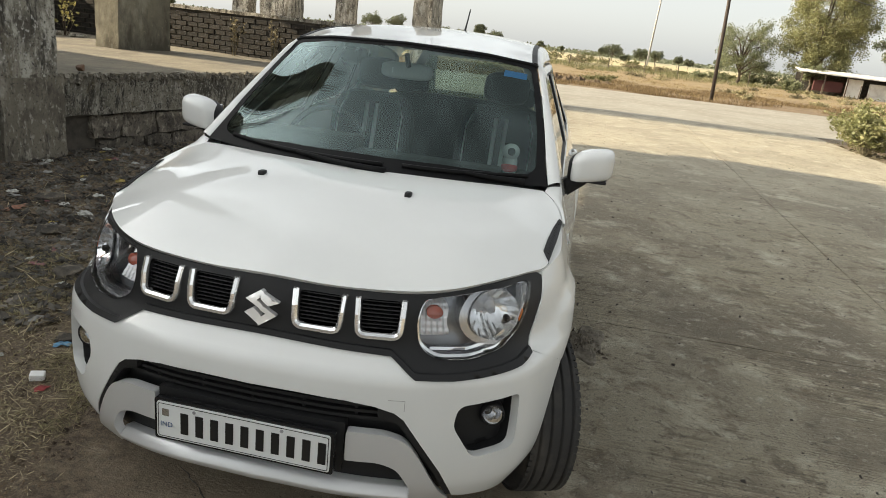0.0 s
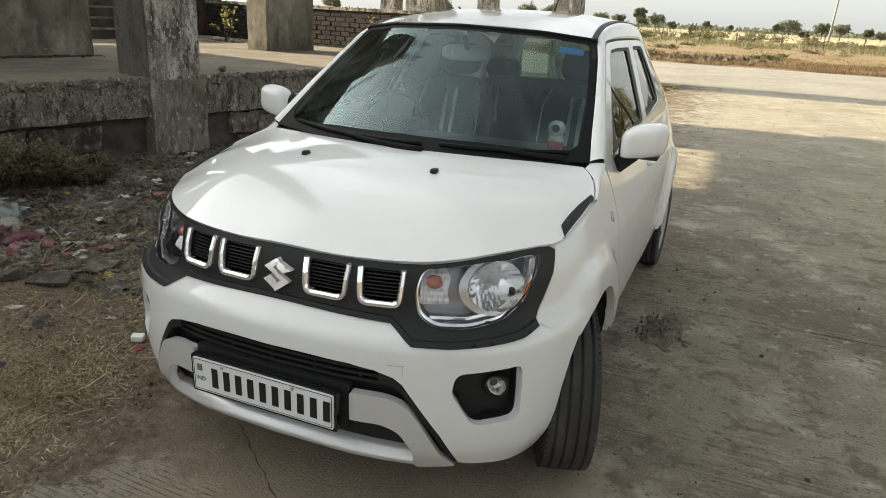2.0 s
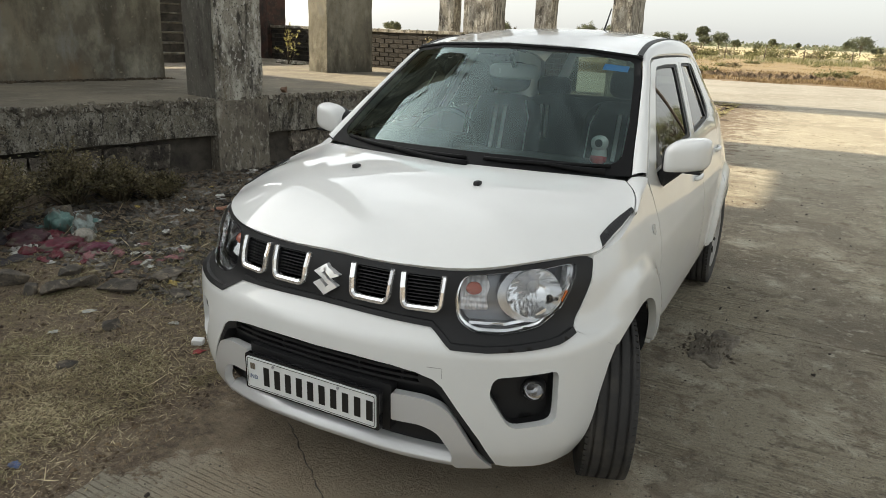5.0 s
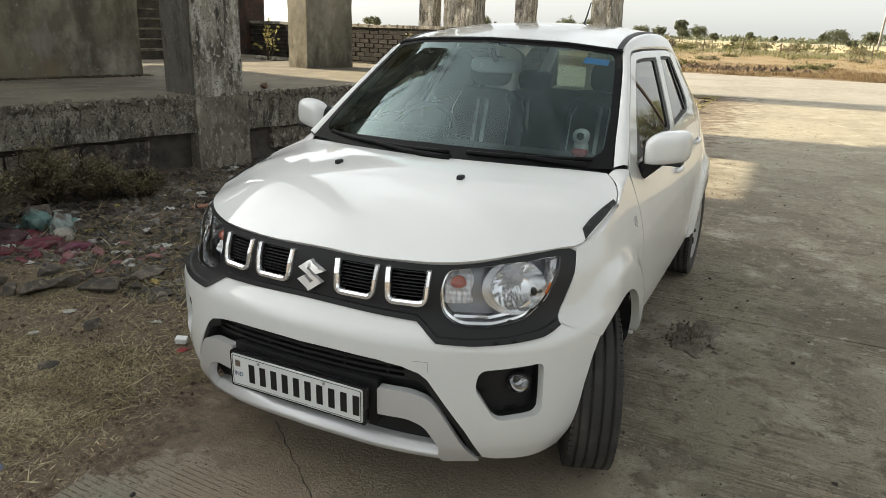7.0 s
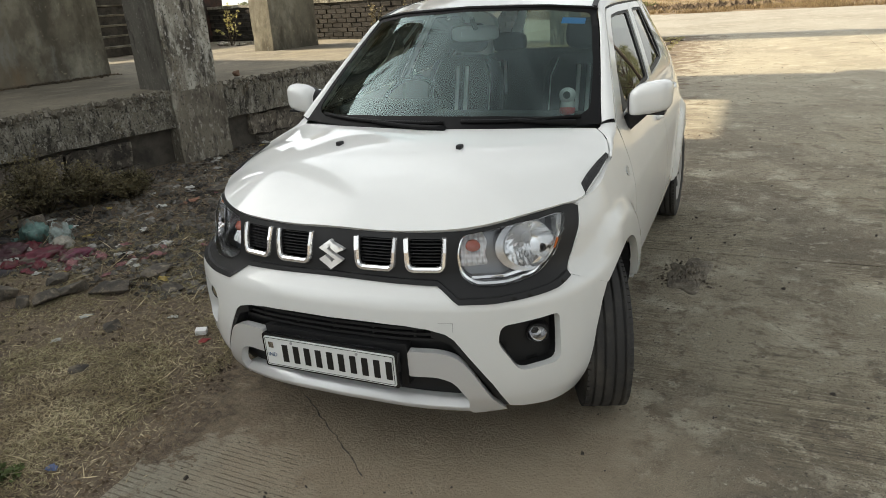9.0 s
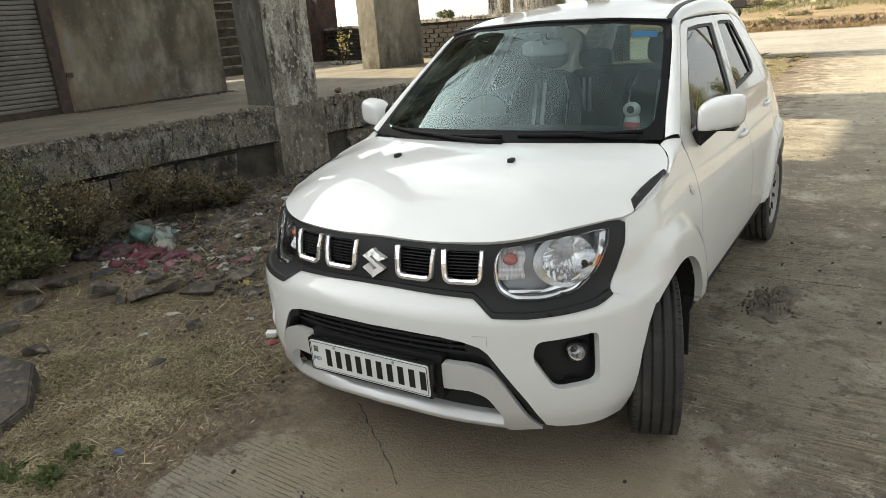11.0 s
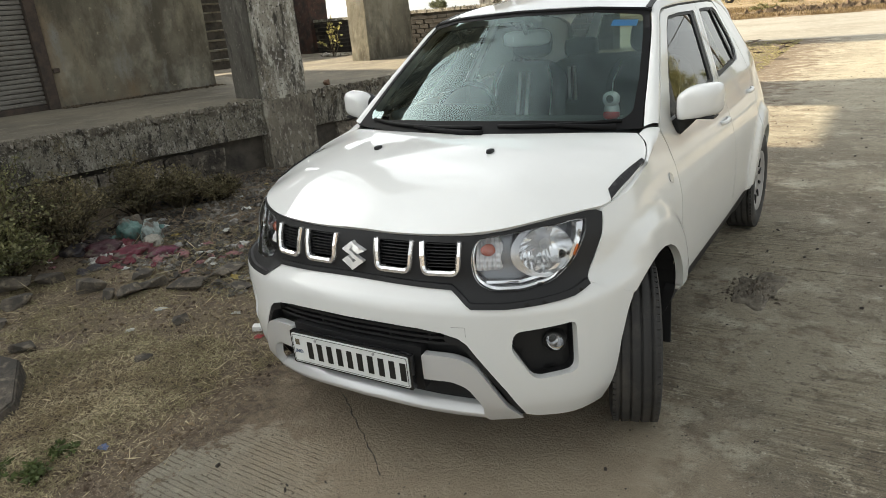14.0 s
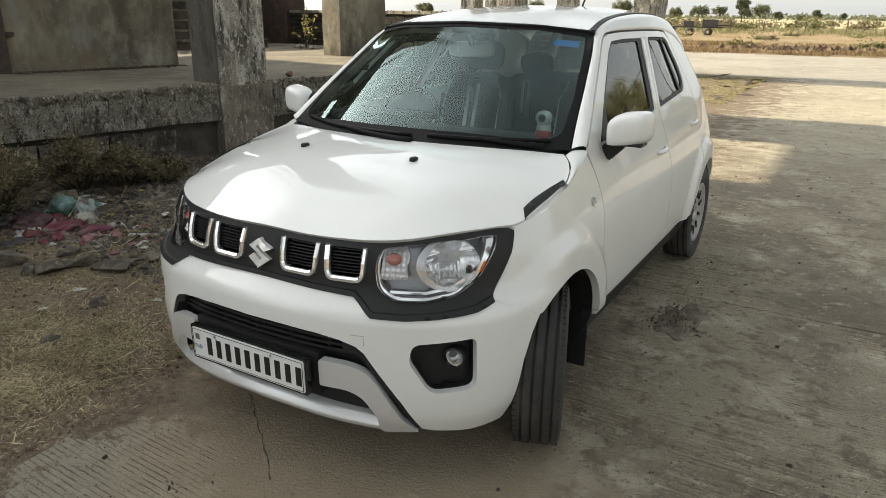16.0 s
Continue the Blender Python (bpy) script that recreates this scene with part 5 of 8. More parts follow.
# windscreen, black border, cowl and wipers
scr = [(0, 1.040), (0.2, 1.039), (0.4, 1.036), (0.58, 1.030), (0.686, 1.028), (0.662, 1.11), (0.636, 1.20), (0.588, 1.345), (0.552, 1.432), (0.535, 1.440), (0.35, 1.461), (0, 1.472)]
windscreen = panel("windscreen", both(scr), on_screen, GLASS, car, step=0.04, out=0.006, depth=0.004, label="tinted windscreen glass")
windscreen.visible_shadow = False
scr_in = rounded([(0, 1.082), (0.3, 1.078), (0.60, 1.058), (0.636, 1.080), (0.611, 1.20), (0.563, 1.345), (0.530, 1.424), (0.35, 1.450), (0, 1.461)], [0, 0, 0.03, 0.03, 0, 0, 0.02, 0, 0])
scr_in[-1], scr_in[0] = (0, 1.461), (0, 1.082)
panel("screen_border", both(scr), on_screen, FRIT, car, holes=[both(scr_in)], step=0.03, out=0.009, depth=0.014, label="black windscreen border and lower cowl edge")
bm = bmesh.new()
tube(bm, [tuple(on_screen(np.array([x]), np.array([float(np.interp(abs(x), (0, 0.35, 0.535, 0.556), (1.475, 1.464, 1.443, 1.434)))]), 0.006)[0]) for x in np.linspace(-0.556, 0.556, 41)], 0.009, 8)
part("screen_seal", bm, FRIT, car, "black rubber seal over the windscreen", True)
cowl_half = [(0, 0.800), (0.2, 0.815), (0.4, 0.865), (0.6, 0.965), (0.682, 1.005), (0.705, 1.02), (0.69, 1.055), (0.6, 1.03), (0.4, 0.94), (0, 0.88)]
panel("cowl", both(cowl_half), lambda a, b, out=0.0: np.stack([a, b, hood_z(a, np.minimum(b, 1.0)) - 0.022 + out], -1), BLACK, car, step=0.04, out=0.0, depth=0.02, label="black cowl panel below the windscreen")
def wiper(x0, z0, x1, z1, ax, az):
    w = empty("wiper")
    w.parent = car
    bm = bmesh.new()
    def at(x, z, up):
        q = on_screen(np.array([x]), np.array([z]), up)[0]
        return tuple(q)
    pts = [at(x0 + (x1 - x0) * t, z0 + (z1 - z0) * t, 0.018 + 0.01 * math.sin(math.pi * t)) for t in np.linspace(0, 1, 12)]
    tube(bm, pts, 0.0085, 6)
    part("blade", bm, FRIT, w, "", True)
    bm = bmesh.new()
    pts = [at(ax + ((x0 + x1) / 2 - ax) * t, az + ((z0 + z1) / 2 - az) * t, 0.03 + 0.012 * math.sin(math.pi * t)) for t in np.linspace(0, 1, 8)]
    tube(bm, pts, [0.014, 0.013, 0.012, 0.010, 0.009, 0.008, 0.008, 0.007], 6)
    part("arm", bm, FRIT, w, "", True)
wiper(-0.56, 1.062, 0.10, 1.060, 0.12, 1.042)
wiper(0.17, 1.064, 0.61, 1.058, 0.60, 1.040)
# blue toll tag on the glass
tag = [(0.428, 1.391), (0.522, 1.382), (0.520, 1.405), (0.428, 1.414)]
panel("toll_sticker", tag, on_screen, BLUEFILM, car, step=0.05, out=-0.002, depth=0.001, label="blue toll sticker on the windscreen")

# roof
DITCH = [(0.540, 1.68), (0.520, 1.92), (0.504, 2.28), (0.497, 2.58), (0.490, 2.78), (0.478, 2.98), (0.460, 3.16), (0.435, 3.30), (0.40, 3.40)]
roof_half = [(0, 1.432), (0.2, 1.452), (0.35, 1.492), (0.47, 1.552), (0.538, 1.602)] + [(x - 0.006, y) for x, y in DITCH] + [(0.2, 3.45), (0, 3.455)]
panel("roof", both(roof_half), on_roof, WHITE, car, step=0.04, out=0.004, depth=0.008, label="white painted roof")
edge_ = [tuple(q) for q in spline([(0.549, 1.600)] + DITCH, 6)]
for sx in (1, -1):
    ditch = [(sx * (x + 0.004), y) for x, y in edge_] + [(sx * (x - 0.020), y) for x, y in reversed(edge_)]
    panel("roof_ditch_trim", ditch if sx > 0 else ditch[::-1], on_roof, BLACK, car, step=0.03, out=0.0065, depth=0.008, label="black roof ditch strip")
bm = bmesh.new()
tube(bm, [(-0.02, 2.95, 1.53), (-0.02, 2.99, 1.56), (-0.02, 3.05, 1.62), (-0.02, 3.12, 1.70)], [0.012, 0.007, 0.005, 0.004], 8)
part("aerial", bm, BLACK, car, "short black roof aerial", True)

# sides
for sx in (1, -1):
    side = (lambda p: p) if sx > 0 else mirror
    fr = arch(WHEEL_Y, R_ARCH, 0.385, 0.591)
    fender = [(1.048, 0.591), (0.872, 0.674), (0.93, 0.728), (0.985, 0.80), (1.012, 0.85), (1.022, 0.872), (1.076, 0.884), (1.21, 0.910), (1.325, 0.930), *sd([(0.80, 0.936), (0.88, 0.957), (0.95, 0.976), (1.00, 0.992), (1.058, 1.012), (1.10, 0.95), (1.125, 0.866), (1.118, 0.75), (1.105, 0.60), (1.10, 0.385)]), *sd(fr)]
    panel("front_wing", side(fender[::-1]), wrap, WHITE, car, step=0.025, depth=0.03, label="white painted front wing")
    # side repeater
    c = (s_side(1.025), 0.842)
    rep = [(c[0] + 0.021 * math.cos(t), c[1] + 0.021 * math.sin(t)) for t in np.linspace(0, 2 * math.pi, 20, endpoint=False)]
    panel("side_repeater", side(rep), wrap, LENS, car, step=0.012, out=0.0055, depth=0.003, label="clear round side repeater lamp")
    rep2 = [(c[0] + (a - c[0]) * 0.8, c[1] + (b - c[1]) * 0.8) for a, b in rep]
    panel("repeater_base", side(rep2), wrap, plain("repeater_silver", (0.62, 0.62, 0.61), 0.3, 0.3), car, step=0.012, out=0.003, depth=0.004)
    # front door
    d1 = sd([(1.105, 0.385), (2.16, 0.385), (2.195, 0.60), (2.20, 0.90), (2.155, 1.06), (2.285, 1.438), (1.95, 1.440), (1.72, 1.434), (1.64, 1.420), (1.58, 1.388), (1.52, 1.344), (1.30, 1.189), (1.075, 1.022), (1.108, 0.95), (1.130, 0.866), (1.123, 0.75), (1.110, 0.60)])
    w1 = sd([(1.225, 1.028), (2.095, 1.068), (2.215, 1.406), (1.92, 1.410), (1.72, 1.404), (1.63, 1.356), (1.40, 1.180)])
    fd = panel("front_door", side(d1), wrap, WHITE, car, holes=[side(rounded(w1, 0.02))], step=0.03, depth=0.02, label="white front door")
    panel("door_glass", side(rounded(w1, 0.02)), wrap, DARKGLASS, fd, step=0.05, out=-0.012, depth=0.003, label="dark tinted door glass").visible_shadow = False
    w1i = sd([(1.262, 1.046), (2.040, 1.082), (2.145, 1.392), (1.92, 1.396), (1.73, 1.391), (1.64, 1.342), (1.43, 1.178)])
    panel("window_seal", side(rounded(w1, 0.02)), wrap, BLACK, fd, holes=[side(rounded(w1i, 0.02))], step=0.03, out=-0.006, depth=0.012, label="black window seal")
    panel("mirror_corner", side(sd([(1.225, 1.028), (1.36, 1.036), (1.42, 1.18), (1.40, 1.178)])), wrap, BLACK, fd, step=0.03, out=-0.004, depth=0.01)
    # rear door
    d2 = sd([(2.166, 0.385), (2.755, 0.385), (2.80, 0.47), (2.87, 0.60), (2.93, 0.70), (2.995, 0.86), (3.00, 0.98), (2.965, 1.18), (2.875, 1.385), (2.78, 1.424), (2.60, 1.434), (2.292, 1.438), (2.162, 1.06), (2.206, 0.90), (2.201, 0.60)])
    w2 = sd([(2.195, 1.070), (2.80, 1.104), (2.87, 1.15), (2.878, 1.24), (2.80, 1.375), (2.73, 1.398), (2.45, 1.408), (2.325, 1.407)])
    rd = panel("rear_door", side(d2), wrap, WHITE, car, holes=[side(rounded(w2, 0.02))], step=0.03, depth=0.02, label="white rear door")
    panel("door_glass", side(rounded(w2, 0.02)), wrap, DARKGLASS, rd, step=0.05, out=-0.012, depth=0.003, label="dark tinted door glass").visible_shadow = False
    w2i = sd([(2.225, 1.088), (2.775, 1.120), (2.836, 1.16), (2.842, 1.235), (2.765, 1.362), (2.71, 1.383), (2.45, 1.393), (2.347, 1.392)])
    panel("window_seal", side(rounded(w2, 0.02)), wrap, BLACK, rd, holes=[side(rounded(w2i, 0.02))], step=0.03, out=-0.006, depth=0.012, label="black window seal")
    panel("window_divider", side(sd([(2.700, 1.10), (2.745, 1.10), (2.645, 1.40), (2.610, 1.40)])), wrap, BLACK, rd, step=0.03, out=-0.004, depth=0.01)
    # door handles
    for door, hy, hz in ((fd, 2.06, 0.878), (rd, 2.86, 0.920)):
        bm = bmesh.new()
        pts = [tuple(wrap(np.array([sx * s_side(hy + d)]), np.array([hz + 0.02 * d]), o)[0]) for d, o in ((-0.085, -0.004), (-0.07, 0.010), (-0.03, 0.018), (0.03, 0.018), (0.065, 0.010), (0.08, -0.004))]
        tube(bm, pts, [0.009, 0.011, 0.012, 0.012, 0.011, 0.009], 10)
        part("door_handle", bm, WHITE, door, "white door handle", True)
    # A-pillar and cant rail: one strip from the cowl to the tail
    lower = spline([(1.078, 1.036), (1.18, 1.112), (1.30, 1.199), (1.52, 1.354), (1.585, 1.402), (1.65, 1.432), (1.73, 1.443), (1.95, 1.449), (2.30, 1.448), (2.60, 1.443), (2.80, 1.434), (3.00, 1.416), (3.18, 1.390), (3.32, 1.350), (3.42, 1.294)], 6)
    lower = low([s_side(y) for y in lower[:, 0]], lower[:, 1])
    glass_edge = [(x, float(screen_y(np.array(x), np.array(z))), z) for x, z in ((0.690, 1.032), (0.665, 1.110), (0.640, 1.198), (0.592, 1.344), (0.572, 1.394), (0.556, 1.432))]
    upper = spline(glass_edge + [(x, y, float(roof_z(np.array(x), np.array(y))) + 0.003) for x, y in DITCH], 6)
    bm = bmesh.new()
    rows_ = []
    for k, (g, u) in enumerate(zip(lower, upper)):
        roofy = min(1.0, max(0.0, (k - 24) / 14))
        h, w = u[2] - g[2], g[0] - u[0]
        c1 = g + (1 - roofy) * np.array([0.010, -0.008, 0.012]) + (1 - roofy) * (u - g) / 3 + roofy * np.array([-0.20 * h, 0, 0.55 * h])
        c2 = u + (1 - roofy) * np.array([0.010, -0.008, 0.012]) + (1 - roofy) * (g - u) / 3 + roofy * np.array([0.50 * w, 0, -0.05 * w])
        pts = [(1 - t) ** 3 * g + 3 * t * (1 - t) ** 2 * c1 + 3 * t * t * (1 - t) * c2 + t**3 * u for t in np.linspace(0, 1, 10)]
        pts = [g - np.array([0.014, 0, 0.004])] + pts
        rows_.append([bm.verts.new((sx * p[0], p[1], p[2])) for p in pts])
    for p, q in zip(rows_, rows_[1:]):
        for i in range(len(p) - 1):
            f = (p[i], p[i + 1], q[i + 1], q[i])
            bm.faces.new(f[::-1] if sx > 0 else f)
    part("pillar_rail", bm, WHITE, car, "white windscreen pillar and roof rail", True)
    bm = bmesh.new()
    tube(bm, [(sx * (p[0] - 0.012), p[1], p[2] - 0.005) for p in lower[:66]], 0.008, 6)
    part("door_seal", bm, BLACK, car, "black rubber door seal", True)
    bm = bmesh.new()
    tube(bm, [(sx * 0.665, upper[0][1] - 0.002, 1.024), (sx * upper[0][0], upper[0][1] + 0.002, 1.028), (sx * (lower[0][0] - 0.006), lower[0][1] + 0.004, lower[0][2] - 0.008)], [0.005, 0.005, 0.004], 8)
    part("cowl_end", bm, BLACK, car, "black rubber cowl end", True)
    # the wing's shoulder runs in to the bonnet's rear corner
    inner_ = [np.array([x, y, float(hood_z(np.array(x), np.array(min(y, 1.0)))) + 0.0015]) for x, y in spline([(0.7665, 0.80), (0.750, 0.882), (0.720, 0.953), (0.682, 1.003)], 6)] + [upper[0] - np.array([0, 0, 0.008])]
    outer_ = [low(s_side(y), z, 0.0005) for y, z in spline([(0.80, 0.936), (0.88, 0.957), (0.95, 0.976), (1.02, 0.998)], 6)] + [low(s_side(1.072), 1.020, 0.0)]
    bm = bmesh.new()
    rows_ = []
    for p0, p1 in zip(inner_, outer_):
        c = (p0 + p1) / 2 + np.array([0.016, 0, 0.012])
        rows_.append([bm.verts.new((sx * q[0], q[1], q[2])) for q in [(1 - t) ** 2 * p0 + 2 * t * (1 - t) * c + t * t * p1 for t in np.linspace(0, 1, 7)]])
    for p, q in zip(rows_, rows_[1:]):
        for i in range(len(p) - 1):
            f = (p[i], p[i + 1], q[i + 1], q[i])
            bm.faces.new(f if sx > 0 else f[::-1])
    part("wing_shoulder", bm, WHITE, car, "", True)
    ra = arch(WHEEL_Y + BASE, R_ARCH, 0.36, 0.47)[::-1]
    quarter = sd(ra) + sd([(3.52, 0.34), (3.60, 0.60), (3.61, 0.95), (3.57, 1.10), (3.51, 1.21), (3.42, 1.291), (3.32, 1.347), (3.18, 1.387), (3.00, 1.413), (2.88, 1.426), (2.80, 1.430), (2.882, 1.389), (2.972, 1.182), (3.007, 0.98), (3.002, 0.86), (2.937, 0.70), (2.877, 0.60), (2.807, 0.47)])
    panel("rear_wing", side(quarter), wrap, WHITE, car, step=0.016, depth=0.03, label="white rear wing and tail pillar")
    sill = sd([(1.07, 0.225), (2.78, 0.225), (2.79, 0.385), (1.07, 0.385)])
    panel("sill", side(sill), wrap, BLACK, car, step=0.04, out=-0.030, depth=0.04, label="black lower sill")
    strip = sd([(1.08, 0.362), (2.76, 0.362), (2.76, 0.378), (1.08, 0.378)])
    panel("sill_strip", side(strip), wrap, WHITE, car, step=0.05, out=-0.012, depth=0.03)
    # door mirror: white shell in front, black rim behind it showing on the inner and lower side
    mx_ = 0.848
    shells = []
    for grow, back in ((1.0, 0.0), (0.95, 0.024)):
        bm = bmesh.new()
        bmesh.ops.create_uvsphere(bm, u_segments=40, v_segments=24, radius=1)
        for v in bm.verts:
            p = v.co
            p.x = math.copysign(abs(p.x) ** 0.46, p.x) * 0.084
            p.z = math.copysign(abs(p.z) ** 0.46, p.z) * 0.068 + 0.012 * p.x / 0.084
            p.y = math.copysign(abs(p.y) ** 0.8, p.y) * (0.085 if p.y < 0 else 0.035)
            p.z *= 1.0 - 0.04 * (p.x / 0.084)
            if p.z > 0 and p.x < 0:
                p.z *= 1.0 - 0.34 * (-p.x / 0.084) ** 2.2
            if p.z < 0:
                p.z = max(p.z, -0.056) + 0.004 * p.x / 0.084
            p.y += 0.22 * (p.x + 0.084)
            p.x *= sx
        bmesh.ops.scale(bm, vec=(grow, grow, grow), verts=bm.verts)
        bmesh.ops.translate(bm, vec=(sx * (mx_ - 0.6 * back), 1.250 + back, 1.092 - 0.3 * back), verts=bm.verts)
        if sx < 0:
            bmesh.ops.reverse_faces(bm, faces=bm.faces)
        shells.append(bm)
    mir = part("door_mirror", shells[0], WHITE, car, "white door mirror with black base", True)
    part("mirror_rim", shells[1], BLACK, mir, "black mirror rim", True)
    bm = bmesh.new()
    box(bm, sx * 0.842 - 0.062, sx * 0.842 + 0.062, 1.312, 1.326, 1.046, 1.128, 0.004)
    part("mirror_glass", bm, CHROME, mir, "mirror glass")
    bm = bmesh.new()
    for x, y, z in ((0.735, 1.24, 1.012), (0.735, 1.36, 1.018), (0.762, 1.27, 0.952), (0.765, 1.33, 0.955), (0.772, 1.20, 1.040), (0.772, 1.285, 1.042), (0.852, 1.215, 1.040), (0.852, 1.290, 1.042), (0.79, 1.235, 0.992)):
        bm.verts.new((sx * x, y, z))
    bmesh.ops.convex_hull(bm, input=bm.verts)
    bmesh.ops.bevel(bm, geom=list(bm.edges), offset=0.006, segments=2, affect="EDGES")
    part("mirror_base", bm, BLACK, mir, "black mirror base", True)
    bm = bmesh.new()
    box(bm, sx * 0.842 - 0.068, sx * 0.842 + 0.068, 1.205, 1.295, 1.031, 1.043, 0.005)
    part("mirror_underside", bm, BLACK, mir)

# tail: hatch, glass, lamps, bumper
tail_top = lambda a, b, out=0.0: np.stack([a, 3.455 + 0.22 * ((1.47 - b) / 0.5) - 0.10 * (a / 0.6) ** 2 + out, b], -1)
hatch = panel("tailgate", [(-0.60, 0.99), (0.60, 0.99), (0.37, 1.425), (-0.37, 1.425)][::-1], tail_top, WHITE, car, holes=[[(-0.46, 1.06), (0.46, 1.06), (0.33, 1.385), (-0.33, 1.385)]], step=0.06, depth=-0.02, label="white tailgate")
panel("tailgate_glass", [(-0.46, 1.06), (0.46, 1.06), (0.33, 1.385), (-0.33, 1.385)], tail_top, clear("rear_window_tint", (0.20, 0.25, 0.235), 0.0, 1.5), hatch, step=0.08, out=-0.008, depth=0.003, label="rear window glass").visible_shadow = False
s1 = s_side(3.55) + 0.02
s_end = PLAN_S[-1]
rear = lambda a, b, out=0.0: wrap(np.sign(a) * (s_end - np.abs(a)) + (a == 0) * s_end, b, out)
w = s_end - s1
panel("rear_bumper", [(-w, 0.30), (w, 0.30), (w, 0.62), (-w, 0.62)][::-1], rear, WHITE, car, step=0.05, depth=0.02, label="white rear bumper")
panel("rear_panel", [(-w, 0.625), (w, 0.625), (w, 1.0), (-w, 1.0)][::-1], rear, WHITE, car, step=0.05, depth=0.02, label="white lower tailgate panel")
for sx in (1, -1):
    tl = [(sx * (w - 0.24), 0.80), (sx * (w - 0.02), 0.80), (sx * (w - 0.02), 0.98), (sx * (w - 0.22), 0.98)]
    panel("tail_lamp", tl[::-1] if sx > 0 else tl, rear, RED, car, step=0.05, out=0.008, depth=0.02, label="red tail lamp")

# floor pan and arch liners
bm = bmesh.new()
box(bm, -0.55, 0.55, 0.36, 3.45, 0.20, 0.24)
part("floor_pan", bm, BLACK, car, "black underside")
for wy in (WHEEL_Y, WHEEL_Y + BASE):
    for sx in (1, -1):
        bm = bmesh.new()
        n = 18
        ring = [(wy + 0.372 * math.cos(t), WHEEL_Z + 0.372 * math.sin(t)) for t in np.linspace(-0.25, math.pi - 0.5, n)]
        a = [bm.verts.new((sx * min(0.812, float(low(s_side(y), z, -0.03)[0])), y, z)) for y, z in ring]
        b = [bm.verts.new((sx * 0.50, y, z)) for y, z in ring]
        for i in range(n - 1):
            bm.faces.new((a[i], a[i + 1], b[i + 1], b[i]))
        bm.faces.new(b)
        part("arch_liner", bm, BLACK, car, "black wheel arch liner")

# wheels
def wheel(x, y, turn, front):
    m = Matrix.Translation((x, y, WHEEL_R)) @ Matrix.Rotation(radians(turn), 4, "Z")
    sx = 1 if x > 0 else -1
    w = empty("wheel")
    w.parent, w.matrix_local = car, m
    bm = bmesh.new()
    prof = [(-0.070, 0.185), (-0.083, 0.215), (-0.088, 0.245), (-0.084, 0.275), (-0.074, 0.291)]
    grooves = [-0.052, -0.018, 0.018, 0.052]
    edge = -0.066
    for gx in grooves:
        prof += [(edge, 0.2985), (gx - 0.0045, 0.2995), (gx - 0.0035, 0.2915), (gx + 0.0035, 0.2915), (gx + 0.0045, 0.2995)]
        edge = gx + 0.008
    prof += [(0.066, 0.2985), (0.074, 0.291), (0.084, 0.275), (0.088, 0.245), (0.083, 0.215), (0.070, 0.185)]
    spun(bm, prof, 72)
    tyre = part("tyre", bm, RUBBER, w, "worn black tyre", True)
    bm = bmesh.new()
    for k in range(72):
        t = 2 * math.pi * k / 72
        for x0, x1 in ((-0.078, -0.058), (0.058, 0.078)):
            box_m = Matrix.Rotation(t, 4, "X") @ Matrix.Translation(((x0 + x1) / 2, 0, 0.2935)) @ Matrix.Diagonal((x1 - x0, 0.019, 0.009, 1))
            bmesh.ops.create_cube(bm, size=1, matrix=box_m)
    tagged(part("shoulder_tread", bm, RUBBER, tyre, "shoulder tread blocks"), kind="stuff")
    bm = bmesh.new()
    spun(bm, [(sx * 0.02, 0.0005), (sx * 0.055, 0.03), (sx * 0.060, 0.06), (sx * 0.055, 0.10), (sx * 0.062, 0.15), (sx * 0.074, 0.178), (sx * 0.078, 0.190), (sx * 0.066, 0.196)], 48)
    part("wheel_cover", bm, STEEL, w, "dusty silver wheel cover", True)
    for k in range(10):
        t = 2 * math.pi * k / 10
        bm = bmesh.new()
        c = Matrix.Rotation(t, 4, "X")
        bmesh.ops.create_cube(bm, size=1, matrix=c @ Matrix.Translation((sx * 0.060, 0, 0.125)) @ Matrix.Diagonal((0.012, 0.022, 0.06, 1)))
        bmesh.ops.bevel(bm, geom=list(bm.edges), offset=0.004, segments=1, affect="EDGES")
        part("cover_slot", bm, BLACK, w)
    bm = bmesh.new()
    spun(bm, [(-sx * 0.07, 0.19), (-sx * 0.06, 0.12), (-sx * 0.03, 0.08), (-sx * 0.03, 0.0005)], 32)
    part("hub", bm, BLACK, w, "", True)

STEER = 20.0
wheel(0.752, WHEEL_Y - 0.01, STEER, True)
wheel(-0.752, WHEEL_Y - 0.01, STEER, True)
wheel(0.735, WHEEL_Y + BASE, 0, False)
wheel(-0.735, WHEEL_Y + BASE, 0, False)

for sx in (1, -1):
    for y in (1.085,):
        bm = bmesh.new()
        box(bm, min(sx * 0.56, sx * 0.795), max(sx * 0.56, sx * 0.795), y - 0.006, y + 0.006, 0.115, 0.42, 0.004)
        part("mud_flap", bm, BLACK, car, "black rubber mud flap")

